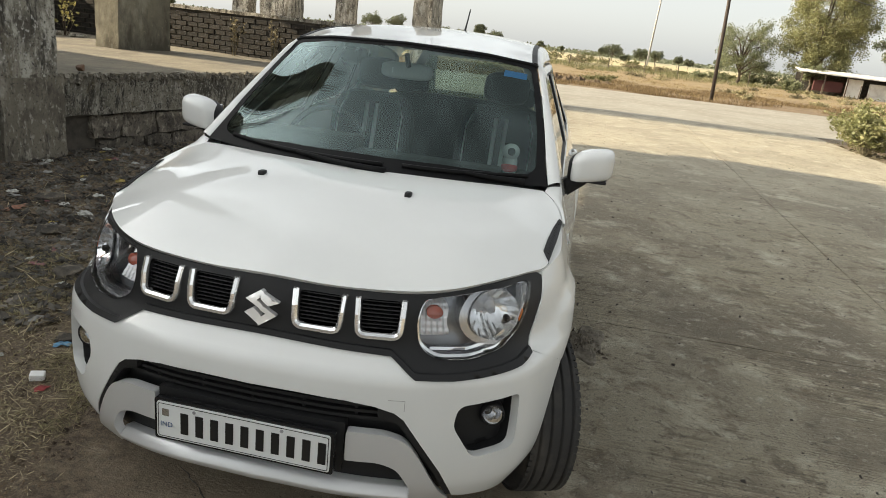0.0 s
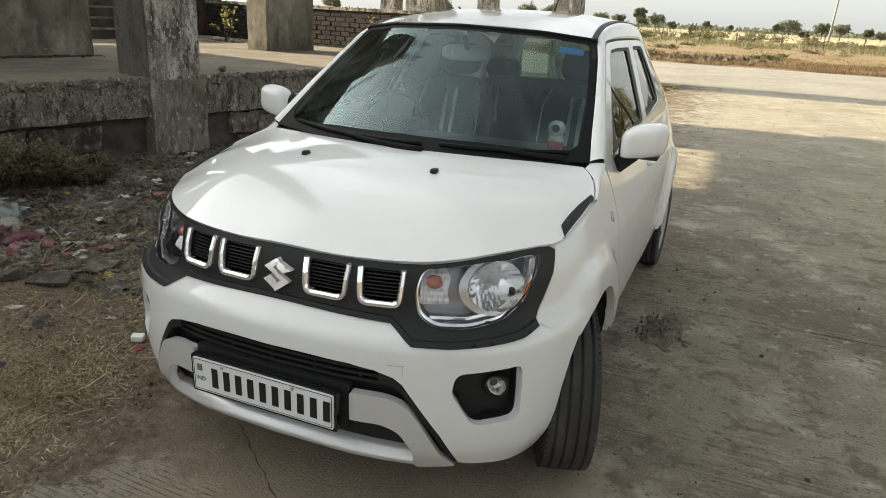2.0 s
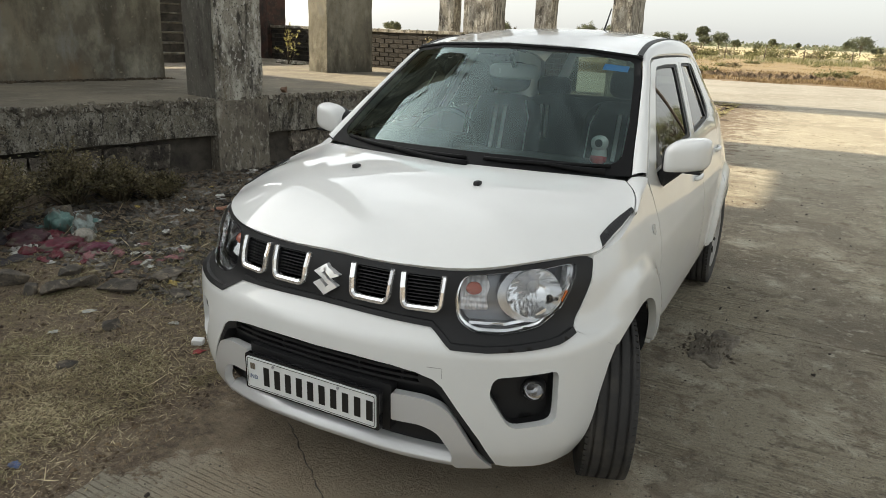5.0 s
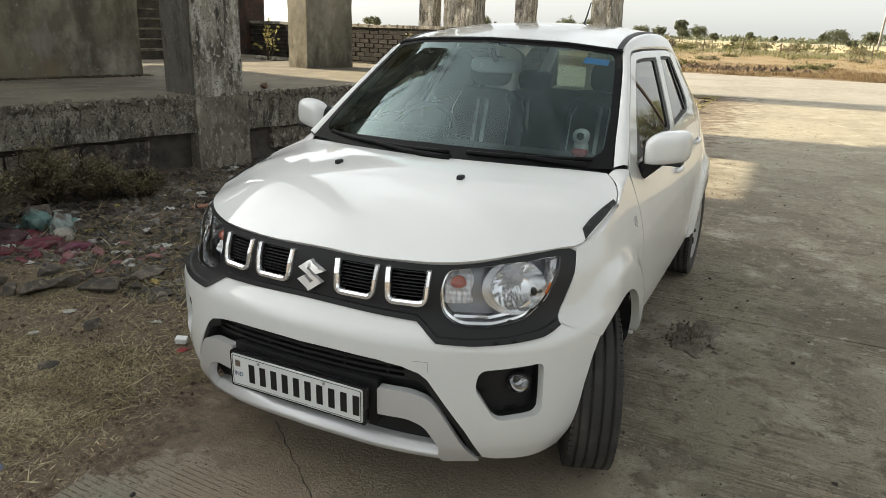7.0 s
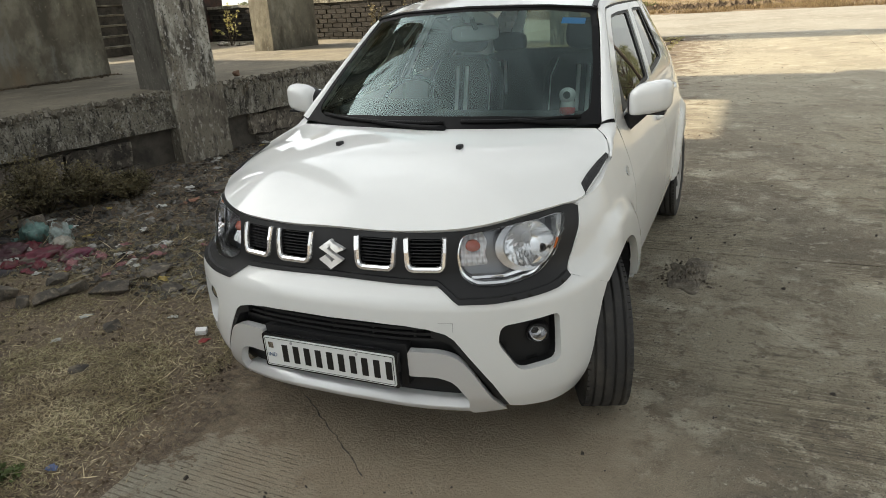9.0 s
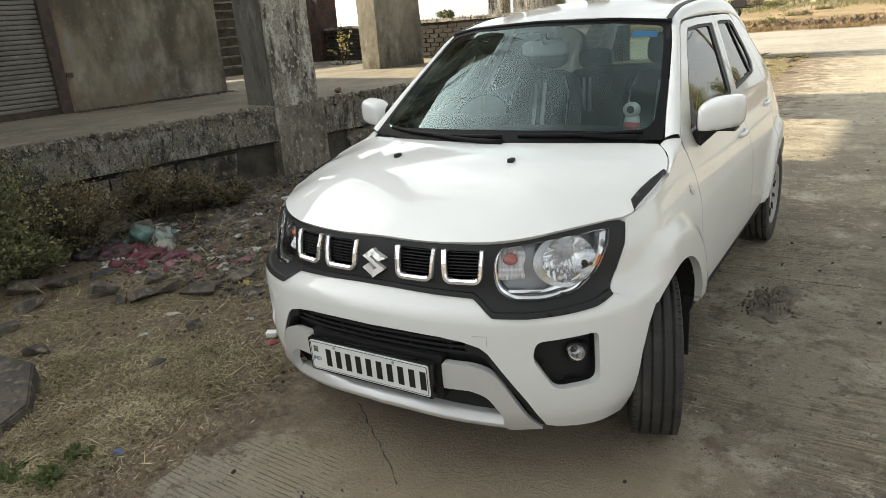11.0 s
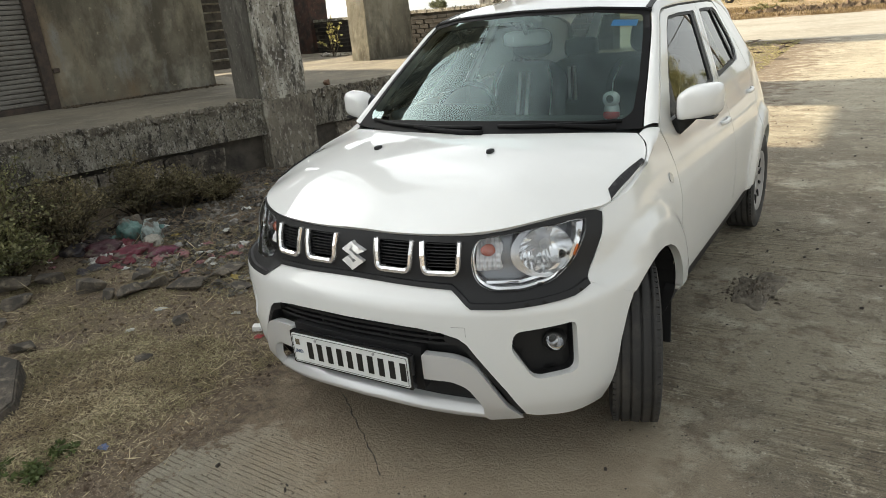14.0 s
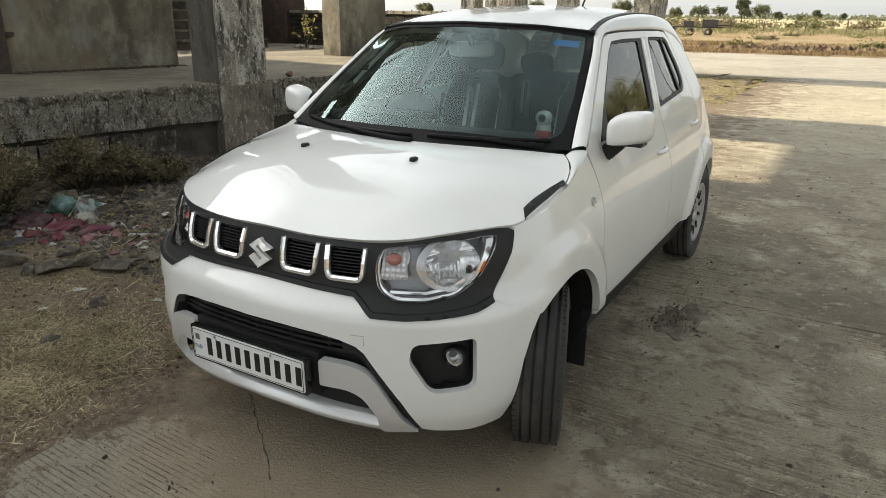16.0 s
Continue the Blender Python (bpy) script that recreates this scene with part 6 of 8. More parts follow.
# cabin
cab = empty("cabin")
cab.parent = car
bm = bmesh.new()
prof = [(0.98, 0.95), (1.05, 1.005), (1.20, 1.030), (1.36, 1.022), (1.43, 0.985), (1.45, 0.90), (1.46, 0.55)]
rows_ = [[bm.verts.new((x, y + 0.05 * (x / 0.7) ** 2, z - 0.02 * (x / 0.7) ** 4)) for y, z in prof] for x in np.linspace(-0.69, 0.69, 15)]
for a, b in zip(rows_, rows_[1:]):
    for i in range(len(prof) - 1):
        bm.faces.new((a[i], a[i + 1], b[i + 1], b[i]))
part("dashboard", bm, CABIN, cab, "dark grey dashboard", True)
bm = bmesh.new()
box(bm, -0.60, -0.14, 1.16, 1.40, 1.010, 1.075, 0.03)
part("instrument_hood", bm, CABIN, cab, "", True)
bm = bmesh.new()
wheel_m = Matrix.Translation((-0.37, 1.50, 0.985)) @ Matrix.Rotation(radians(65), 4, "X")
tube(bm, [wheel_m @ Vector((0.18 * math.cos(t), 0.18 * math.sin(t), 0)) for t in np.linspace(0, 2 * math.pi, 33)], 0.014, 8, False)
steering = part("steering_wheel", bm, CABIN, cab, "black steering wheel", True)
bm = bmesh.new()
for t in (0.3, 2.84, 4.71):
    tube(bm, [wheel_m @ Vector((0, 0, 0.01)), wheel_m @ Vector((0.175 * math.cos(t), 0.175 * math.sin(t), 0))], [0.03, 0.016], 6)
bmesh.ops.create_uvsphere(bm, u_segments=14, v_segments=8, radius=0.06, matrix=wheel_m @ Matrix.Diagonal((1, 1, 0.4, 1)))
part("steering_spokes", bm, CABIN, steering, "", True)


def cushion(bm, m, sx_, sy_, sz_, power=0.45):
    made = bmesh.ops.create_uvsphere(bm, u_segments=20, v_segments=12, radius=1)
    for v in made["verts"]:
        p = v.co
        v.co = m @ Vector([math.copysign(abs(c) ** power, c) * s_ for c, s_ in zip(p, (sx_, sy_, sz_))])


for sx in (1, -1):
    seat = empty("front_seat")
    seat.parent = cab
    lean = Matrix.Translation((sx * 0.36, 2.20, 0.86)) @ Matrix.Rotation(radians(-16), 4, "X")
    bm = bmesh.new()
    cushion(bm, lean, 0.235, 0.075, 0.34)
    part("backrest", bm, SEAT, seat, "dark fabric backrest with pale stripes", True)
    bm = bmesh.new()
    cushion(bm, Matrix.Translation((sx * 0.36, 1.95, 0.56)), 0.24, 0.26, 0.08)
    part("cushion", bm, SEAT, seat, "", True)
    bm = bmesh.new()
    cushion(bm, Matrix.Translation((sx * 0.36, 2.325, 1.285)) @ Matrix.Rotation(radians(-12), 4, "X"), 0.125, 0.05, 0.085, 0.6)
    part("headrest", bm, SEAT, seat, "", True)
    for dx in (-0.022, 0.034):
        bm = bmesh.new()
        for x0 in (-0.014,):
            mm = lean @ Matrix.Translation((dx, -0.078, 0.10))
            box(bm, -0.011, 0.011, -0.004, 0.004, -0.20, 0.16, 0.003)
            bmesh.ops.transform(bm, matrix=mm, verts=bm.verts)
        part("stripe", bm, STRIPE, seat, "pale stripe on the backrest")
    for dx in (-0.18, 0.18):
        bm = bmesh.new()
        tube(bm, [lean @ Vector((dx, -0.070, z)) for z in np.linspace(-0.2, 0.2, 6)] + [lean @ Vector((dx * 0.8, -0.06, 0.3))], 0.004, 5)
        part("piping", bm, STRIPE, seat, "pale seam piping")
bench = empty("rear_bench")
bench.parent = cab
bm = bmesh.new()
cushion(bm, Matrix.Translation((0, 3.02, 0.86)) @ Matrix.Rotation(radians(-18), 4, "X"), 0.60, 0.07, 0.30)
part("backrest", bm, SEAT, bench, "dark fabric rear bench", True)
for x in (-0.36, 0.36):
    bm = bmesh.new()
    cushion(bm, Matrix.Translation((x, 3.12, 1.19)), 0.12, 0.045, 0.07, 0.6)
    part("headrest", bm, SEAT, bench, "", True)
    bm = bmesh.new()
    box(bm, x - 0.03, x - 0.012, 2.935, 2.945, 0.86, 1.08)
    box(bm, x + 0.012, x + 0.03, 2.935, 2.945, 0.86, 1.08)
    bmesh.ops.transform(bm, matrix=Matrix.Translation((0, 0.0, 0)), verts=bm.verts)
    part("stripe", bm, STRIPE, bench, "pale stripes on the rear backrest")
bm = bmesh.new()
cushion(bm, Matrix.Translation((-0.01, 1.52, 1.357)) @ Matrix.Rotation(radians(8), 4, "Z"), 0.115, 0.022, 0.036, 0.5)
rvm = part("rear_view_mirror", bm, CABINGREY, cab, "grey-backed rear view mirror", True)
bm = bmesh.new()
tube(bm, [(0, 1.50, 1.38), (0, 1.47, 1.41), (0, 1.455, 1.43)], 0.012, 8)
part("stalk", bm, CABIN, rvm)
bm = bmesh.new()
box(bm, -0.105, -0.065, 1.490, 1.4945, 1.345, 1.368)
part("label_patch", bm, PAPER, rvm, "small white label on the mirror")
# headlining and cabin floor
bm = bmesh.new()
rows_ = [[bm.verts.new((x, y, float(roof_z(np.array(x), np.array(y))) - 0.035)) for y in np.linspace(1.62, 3.38, 8)] for x in np.linspace(-0.50, 0.50, 8)]
for a, b in zip(rows_, rows_[1:]):
    for i in range(7):
        bm.faces.new((a[i], a[i + 1], b[i + 1], b[i]))
part("headlining", bm, CABINGREY, cab, "grey headlining", True)
bm = bmesh.new()
box(bm, -0.72, 0.72, 1.0, 3.3, 0.36, 0.40)
part("cabin_floor", bm, CABIN, cab)
bm = bmesh.new()
box(bm, -0.70, 0.70, 0.98, 1.0, 0.30, 0.98)
part("bulkhead", bm, CABIN, cab)

# toy on the dashboard: a plain rounded shape
bm = bmesh.new()
cushion(bm, Matrix.Translation((0.527, 1.15, 1.070)), 0.030, 0.028, 0.046, 0.8)
cushion(bm, Matrix.Translation((0.527, 1.145, 1.122)), 0.034, 0.031, 0.031, 0.9)
toy = tagged(part("dashboard_figurine", bm, PAPER, None, "", True), "small white rounded figurine on the car dashboard", "figurine")
bm = bmesh.new()
cushion(bm, Matrix.Translation((0.531, 1.116, 1.126)), 0.015, 0.005, 0.015, 0.9)
part("dark_disc", bm, CABIN, toy, "dark round face patch", True)
bm = bmesh.new()
cushion(bm, Matrix.Translation((0.527, 1.144, 1.060)), 0.033, 0.030, 0.020, 0.8)
part("red_base", bm, plain("toy_red", (0.45, 0.03, 0.03), 0.4), toy, "red lower body", True)


# ---- plants, stones, litter, distance ----
def leafy(name, dark, light, rough=0.6):
    m = mixed(name, [(dark, 0, 0, 0), (light, 3.0, 0.4, 0.65)], rough=rough, bump=0, island=0.35)
    nt, b = m.node_tree, m.node_tree.nodes["Principled BSDF"]
    tl, mx = node(m, "ShaderNodeBsdfTranslucent"), node(m, "ShaderNodeMixShader", Fac=0.35)
    nt.links.new(b.inputs["Base Color"].links[0].from_socket, tl.inputs["Color"])
    link(m, b, 0, mx, 1), link(m, tl, 0, mx, 2), link(m, mx, 0, nt.nodes["Material Output"], "Surface")
    return m


DRYGRASS = leafy("dry_grass", (0.20, 0.172, 0.092), (0.45, 0.40, 0.235), 0.8)
STRAW = leafy("straw", (0.30, 0.24, 0.14), (0.60, 0.52, 0.34), 0.75)
RUSTGRASS = leafy("rusty_dry_grass", (0.115, 0.075, 0.036), (0.25, 0.182, 0.095), 0.85)
WEEDGREEN = leafy("weed_green", (0.075, 0.083, 0.034), (0.28, 0.27, 0.125))
VERGEGREEN = leafy("verge_weed", (0.105, 0.105, 0.043), (0.225, 0.205, 0.09))
WEEDDRY = leafy("weed_dry", (0.13, 0.112, 0.068), (0.29, 0.245, 0.15), 0.8)
BUSHGREEN = leafy("pale_bush_leaf", (0.16, 0.165, 0.065), (0.34, 0.325, 0.16))
TREEGREEN = leafy("tree_leaf", (0.13, 0.145, 0.075), (0.25, 0.26, 0.14))
TREEYELLOW = leafy("yellow_green_leaf", (0.17, 0.172, 0.075), (0.33, 0.315, 0.15))
HAZYGREEN = leafy("hazy_far_leaf", (0.085, 0.095, 0.055), (0.155, 0.165, 0.10))
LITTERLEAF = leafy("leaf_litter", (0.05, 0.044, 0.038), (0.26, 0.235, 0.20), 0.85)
BARK = mixed("bark", [((0.13, 0.10, 0.075), 0, 0, 0), ((0.06, 0.047, 0.036), 9.0, 0.42, 0.62)], rough=0.95, bump=0.5, bump_scale=40)
ROCK = mixed("grey_stone", [((0.125, 0.105, 0.082), 0, 0, 0), ((0.06, 0.053, 0.044), 7.0, 0.44, 0.58), ((0.22, 0.185, 0.135), 18.0, 0.54, 0.66), ((0.045, 0.04, 0.034), 45.0, 0.56, 0.66)], rough=0.94, bump=1.0, bump_scale=30, bump_dist=0.012, per_object=0.25)


def quads(verts, faces, c, ax, up, w, h, bend=0.0):
    """Adds a leaf: a four-cornered blade from c along up, w wide."""
    k = len(verts)
    verts += [c - ax * w * 0.25, c + up * h * 0.5 - ax * w * 0.5 + bend * ax.cross(up) * h, c + up * h, c + up * h * 0.5 + ax * w * 0.5 + bend * ax.cross(up) * h]
    faces.append((k, k + 1, k + 2, k + 3)[::-1])


def rand_dir(r):
    v = Vector((r.gauss(0, 1), r.gauss(0, 1), r.gauss(0, 1)))
    return v.normalized()


def shrub(name, x, y, z, w, h, mat, label, seed, stems=26, leaves=900, leaf=0.03, category="shrub", stem_mat=None):
    r = random.Random(seed)
    root = empty(name, x, y, z, label=label, category=category)
    bm = bmesh.new()
    tips = []
    for k in range(stems):
        a, lean = r.uniform(0, 6.28), r.uniform(0.1, 1.0)
        top = Vector((math.cos(a) * lean * w / 2, math.sin(a) * lean * w / 2, h * r.uniform(0.45, 1.0) * (1.15 - 0.5 * lean)))
        pts = [Vector((math.cos(a) * 0.05 * w, math.sin(a) * 0.05 * w, -0.03))]
        for t in (0.35, 0.7, 1.0):
            pts.append(top * t + Vector((r.gauss(0, 0.06) * w, r.gauss(0, 0.06) * w, 0.08 * h * math.sin(3 * t))))
        tube(bm, pts, [0.006, 0.005, 0.004, 0.002], 4, False)
        tips += [(p, q) for p, q in zip(pts[1:], pts[2:])]
    tagged(part("stem", bm, stem_mat or WEEDDRY, root), kind="stuff")
    verts, faces = [], []
    for k in range(leaves):
        p, q = r.choice(tips)
        c = p.lerp(q, r.random()) + rand_dir(r) * 0.05 * w * r.random() * 1.6
        c.z = max(c.z, 0.01)
        d = rand_dir(r)
        d.z = abs(d.z) * 0.6
        d.normalize()
        ax = d.orthogonal().normalized()
        ax = Matrix.Rotation(r.uniform(0, 6.28), 3, d) @ ax
        s = leaf * r.uniform(0.6, 1.5)
        quads(verts, faces, c, ax, d, s * 0.6, s, r.uniform(-0.15, 0.15))
    mesh("leaves", verts, faces, mat, root, True)
    return root


# weeds against the platform (place, breadth, height)
WEEDBROWN = leafy("half_dry_weed", (0.075, 0.065, 0.034), (0.28, 0.235, 0.13), 0.8)
WEEDTWIG = leafy("weed_twig", (0.05, 0.041, 0.028), (0.19, 0.155, 0.10), 0.85)
for k, (x, y, w, h, dry) in enumerate(((-3.70, 0.55, 1.25, 0.90, 0), (-3.55, 1.0, 0.9, 0.56, 1), (-3.95, 1.25, 0.7, 0.50, 1), (-3.85, 1.85, 0.8, 0.48, 1), (-3.70, 2.15, 0.7, 0.34, 1), (-4.1, 0.15, 1.1, 1.0, 0), (-3.35, 0.45, 0.7, 0.42, 0),
                                       (-3.55, 2.45, 0.5, 0.22, 1), (-4.2, -0.6, 1.0, 0.7, 1))):
    shrub("weed", x, y, ground_z(x, y), w, h, WEEDBROWN if dry else WEEDGREEN, "scraggly half-dry weed against the platform" if dry else "scraggly green weed against the platform", 100 + k, 110, 6000 if not dry else 3600, 0.023, "weed", WEEDTWIG)
TUFT = leafy("fresh_grass", (0.07, 0.10, 0.03), (0.15, 0.18, 0.065))
for k, (x, y, s) in enumerate(((-1.07, -0.62, 0.26), (-1.14, -0.50, 0.16), (-1.22, -0.70, 0.2))):
    shrub("grass_tuft", x, y, ground_z(x, y), s, 0.02, TUFT, "small sparse green grass tuft on dirt", 300 + k, 10, 40 + int(1300 * s), 0.018, "grass")


def strewn(name, count, where, size, mat, label, seed, thin=0.06, lift=0.004, flat=0.35, curl=0.2):
    """Lots of thin blades lying on the ground; where(r) gives x, y."""
    r = random.Random(seed)
    verts, faces = [], []
    for k in range(count):
        x, y = where(r)
        s = size * r.uniform(0.4, 1.6)
        a = r.uniform(0, 6.28)
        d = Vector((math.cos(a), math.sin(a), r.gauss(0, flat))).normalized()
        ax = Vector((-math.sin(a), math.cos(a), r.gauss(0, 0.5))).normalized()
        quads(verts, faces, Vector((x, y, ground_z(x, y) + lift + (0.25 * s * flat))), ax, d, s * thin * 2, s, r.uniform(-curl, curl) * 0.3)
    ob = mesh(name, verts, faces, mat)
    return tagged(ob, label, "grass", kind="stuff")


def straw_place(r):
    while True:
        x, y = r.uniform(-3.2, -0.62), r.uniform(-1.4, 2.0)
        n = noise.noise(Vector((x * 1.3, y * 1.3, 7.0)))
        if x < -0.98 - 0.12 * (y - 0.3) + 0.22 * n and r.random() < 0.55 + 0.7 * n - 0.14 * abs(y) + 0.1:
            return x, y


def fine_place(r):
    while True:
        x, y = straw_place(r)
        if noise.noise(Vector((x * 2.3, y * 2.3, 5.0))) + 0.6 * noise.noise(Vector((x * 6.1, y * 6.1, 2.0))) > -0.05 or r.random() < 0.16:
            return x, y


strewn("straw", 9000, straw_place, 0.042, STRAW, "pale dry straw strewn on the dirt", 1, 0.032)
strewn("dry_grass", 62000, fine_place, 0.021, DRYGRASS, "short matted dry grass on the dirt", 2, 0.07, flat=0.5)
strewn("trodden_straw", 17000, lambda r: (r.gauss(-1.40, 0.26), r.gauss(-0.30, 0.42)), 0.024, STRAW, "pale matted straw on the dirt", 6, 0.06, flat=0.4)
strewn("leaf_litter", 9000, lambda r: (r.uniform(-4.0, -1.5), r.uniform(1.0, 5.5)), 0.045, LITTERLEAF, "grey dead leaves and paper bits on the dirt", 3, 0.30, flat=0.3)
strewn("twigs", 620, lambda r: (r.uniform(-3.4, -0.85), r.uniform(-1.2, 3.5)), 0.12, STRAW, "dry twigs and stalks on the dirt", 4, 0.02)


def stone(x, y, sx, sy, sz, seed, name="stone", label="weathered grey-brown stone lying on the dirt", mat=None, sink=0.35, yaw=None):
    r = random.Random(seed)
    bm = bmesh.new()
    for k in range(14):
        d = rand_dir(r)
        d = Vector([math.copysign(abs(c) ** 0.7, c) for c in d]) * r.uniform(0.82, 1.0)
        bm.verts.new((d.x * sx, d.y * sy, d.z * sz))
    bmesh.ops.convex_hull(bm, input=bm.verts)
    bmesh.ops.delete(bm, geom=[v for v in bm.verts if not v.link_faces], context="VERTS")
    bmesh.ops.bevel(bm, geom=list(bm.edges), offset=min(sx, sy, sz) * 0.07, segments=1, affect="EDGES")
    ob = part(name, bm, mat or ROCK)
    ob.location = (x, y, (ground_z(x, y) if x < 0 else 0) + sz * (0.8 - sink))
    ob.rotation_euler = (r.uniform(-0.1, 0.1), r.uniform(-0.1, 0.1), r.uniform(0, 6.28) if yaw is None else yaw)
    return tagged(ob, label, "stone", "stones on the verge")


bm = bmesh.new()
for x, y in ((0.33, -0.12), (0.26, 0.09), (-0.06, 0.30), (-0.34, 0.24), (-0.30, -0.25), (0.06, -0.36)):
    bm.verts.new((x, y, -0.05)), bm.verts.new((x * 0.94, y * 0.94, 0.075 - 0.11 * x + 0.05 * y))
bmesh.ops.convex_hull(bm, input=bm.verts)
bmesh.ops.bevel(bm, geom=list(bm.edges), offset=0.008, segments=2, affect="EDGES")
slab_stone = part("stone", bm, ROCK)
slab_stone.location = (-1.885, -0.485, ground_z(-1.885, -0.485))
tagged(slab_stone, "large flat broken dark stone slab on the dirt", "stone", "stones on the verge")
for k, (x, y, a, b, c) in enumerate(((-3.07, 0.58, 0.10, 0.08, 0.045), (-2.72, 0.62, 0.14, 0.09, 0.05), (-2.50, 0.62, 0.06, 0.05, 0.035), (-2.40, 0.70, 0.09, 0.07, 0.045), (-2.38, 0.86, 0.10, 0.07, 0.045), (-2.15, 0.95, 0.13, 0.09, 0.035),
                                       (-2.92, 0.30, 0.12, 0.10, 0.04), (-3.22, 0.40, 0.13, 0.10, 0.06), (-2.10, 1.25, 0.12, 0.08, 0.03), (-2.62, 0.95, 0.08, 0.06, 0.03), (-2.25, -0.05, 0.07, 0.06, 0.03), (-1.72, 0.55, 0.06, 0.05, 0.02),
                                       (-3.60, 1.55, 0.10, 0.09, 0.07), (-1.80, 1.05, 0.09, 0.06, 0.02), (-1.55, 1.5, 0.10, 0.07, 0.03), (-1.9, 1.7, 0.09, 0.07, 0.025), (-2.5, 2.3, 0.10, 0.08, 0.03), (-2.2, 2.9, 0.09, 0.07, 0.03),
                                       (-1.7, 2.2, 0.08, 0.06, 0.02), (-3.0, 2.9, 0.12, 0.08, 0.03), (-1.5, 0.15, 0.05, 0.04, 0.015), (-1.35, 1.0, 0.06, 0.05, 0.02), (-2.75, 0.05, 0.08, 0.07, 0.03))):
    stone(x, y, a * 1.12, b * 1.12, c * 1.25, 20 + k)
stone(-0.177, -0.086, 0.026, 0.017, 0.009, 61, "stone", "small dark chip on the concrete", sink=0.2)
# reddish lump on the platform edge
p = BM @ Vector((-0.30, 1.02, 0))
lump = stone(p.x, p.y, 0.06, 0.05, 0.05, 77, "brick_lump", "small reddish-brown brick lump on the platform edge", plain("lump_brown", (0.14, 0.08, 0.05), 0.9, bump=0.5, scale=60))
lump.location.z = TOPZ + 0.028

# litter
def scrap(x, y, w, d, colour, seed, kind_="plastic_scrap", label="crumpled plastic scrap on the dirt", crumple=0.6):
    r = random.Random(seed)
    rings_, n = 7, 22
    verts, faces = [(0, 0, crumple * min(w, d) * 0.3)], []
    for i in range(1, rings_ + 1):
        q = i / rings_
        for j in range(n):
            a = 2 * math.pi * j / n
            e = q * (0.5 + 0.28 * noise.noise(Vector((math.cos(a) * 1.6, math.sin(a) * 1.6, seed))) + 0.05 * r.gauss(0, 1) * q)
            fold = noise.noise(Vector((math.cos(a) * q * 1.7, math.sin(a) * q * 1.7, seed + 3.0))) + 0.45 * noise.noise(Vector((math.cos(a) * q * 5, math.sin(a) * q * 5, seed + 9.0)))
            verts.append((w * 1.15 * e * math.cos(a), d * 1.15 * e * math.sin(a), max(0.0, crumple * min(w, d) * (0.34 * (1 - q * q) + 0.42 * fold))))
    faces = [(0, 1 + j, 1 + (j + 1) % n) for j in range(n)]
    for i in range(rings_ - 1):
        k0, k1 = 1 + i * n, 1 + (i + 1) * n
        faces += [(k0 + j, k1 + j, k1 + (j + 1) % n, k0 + (j + 1) % n) for j in range(n)]
    key = "scrap_%d_%d_%d" % tuple(int(99 * c) for c in colour)
    mat = bpy.data.materials.get(key) or mixed(key, [(colour, 0, 0, 0), (tuple(c * 0.5 for c in colour), 22.0, 0.45, 0.65), ((0.10, 0.078, 0.058), 9.0, 0.50, 0.64)], rough=0.6, bump=0.3, bump_scale=70, bump_dist=0.006)
    ob = mesh(kind_, verts, faces, mat)
    sol = ob.modifiers.new("thickness", "SOLIDIFY")
    sol.thickness = 0.002
    ob.location = (x, y, ground_z(x, y) + 0.004)
    ob.rotation_euler = (0, 0, r.uniform(0, 6.28))
    return tagged(ob, label, "litter", "litter heap by the platform")


CRIMSON, PINK, TEAL, PAPERY, DARKW, YEL, SKYB, GREYW = (0.125, 0.010, 0.022), (0.26, 0.11, 0.115), (0.11, 0.22, 0.20), (0.50, 0.50, 0.46), (0.03, 0.025, 0.03), (0.40, 0.30, 0.08), (0.12, 0.30, 0.48), (0.30, 0.29, 0.27)
NAMED = {CRIMSON: "crumpled crimson cloth scrap", PINK: "faded pink plastic scrap", TEAL: "crumpled teal plastic bag", PAPERY: "dirty white paper scrap", DARKW: "dark torn cloth scrap", YEL: "yellowed wrapper scrap", SKYB: "pale blue plastic scrap", GREYW: "grey paper scrap"}
rl = random.Random(12)
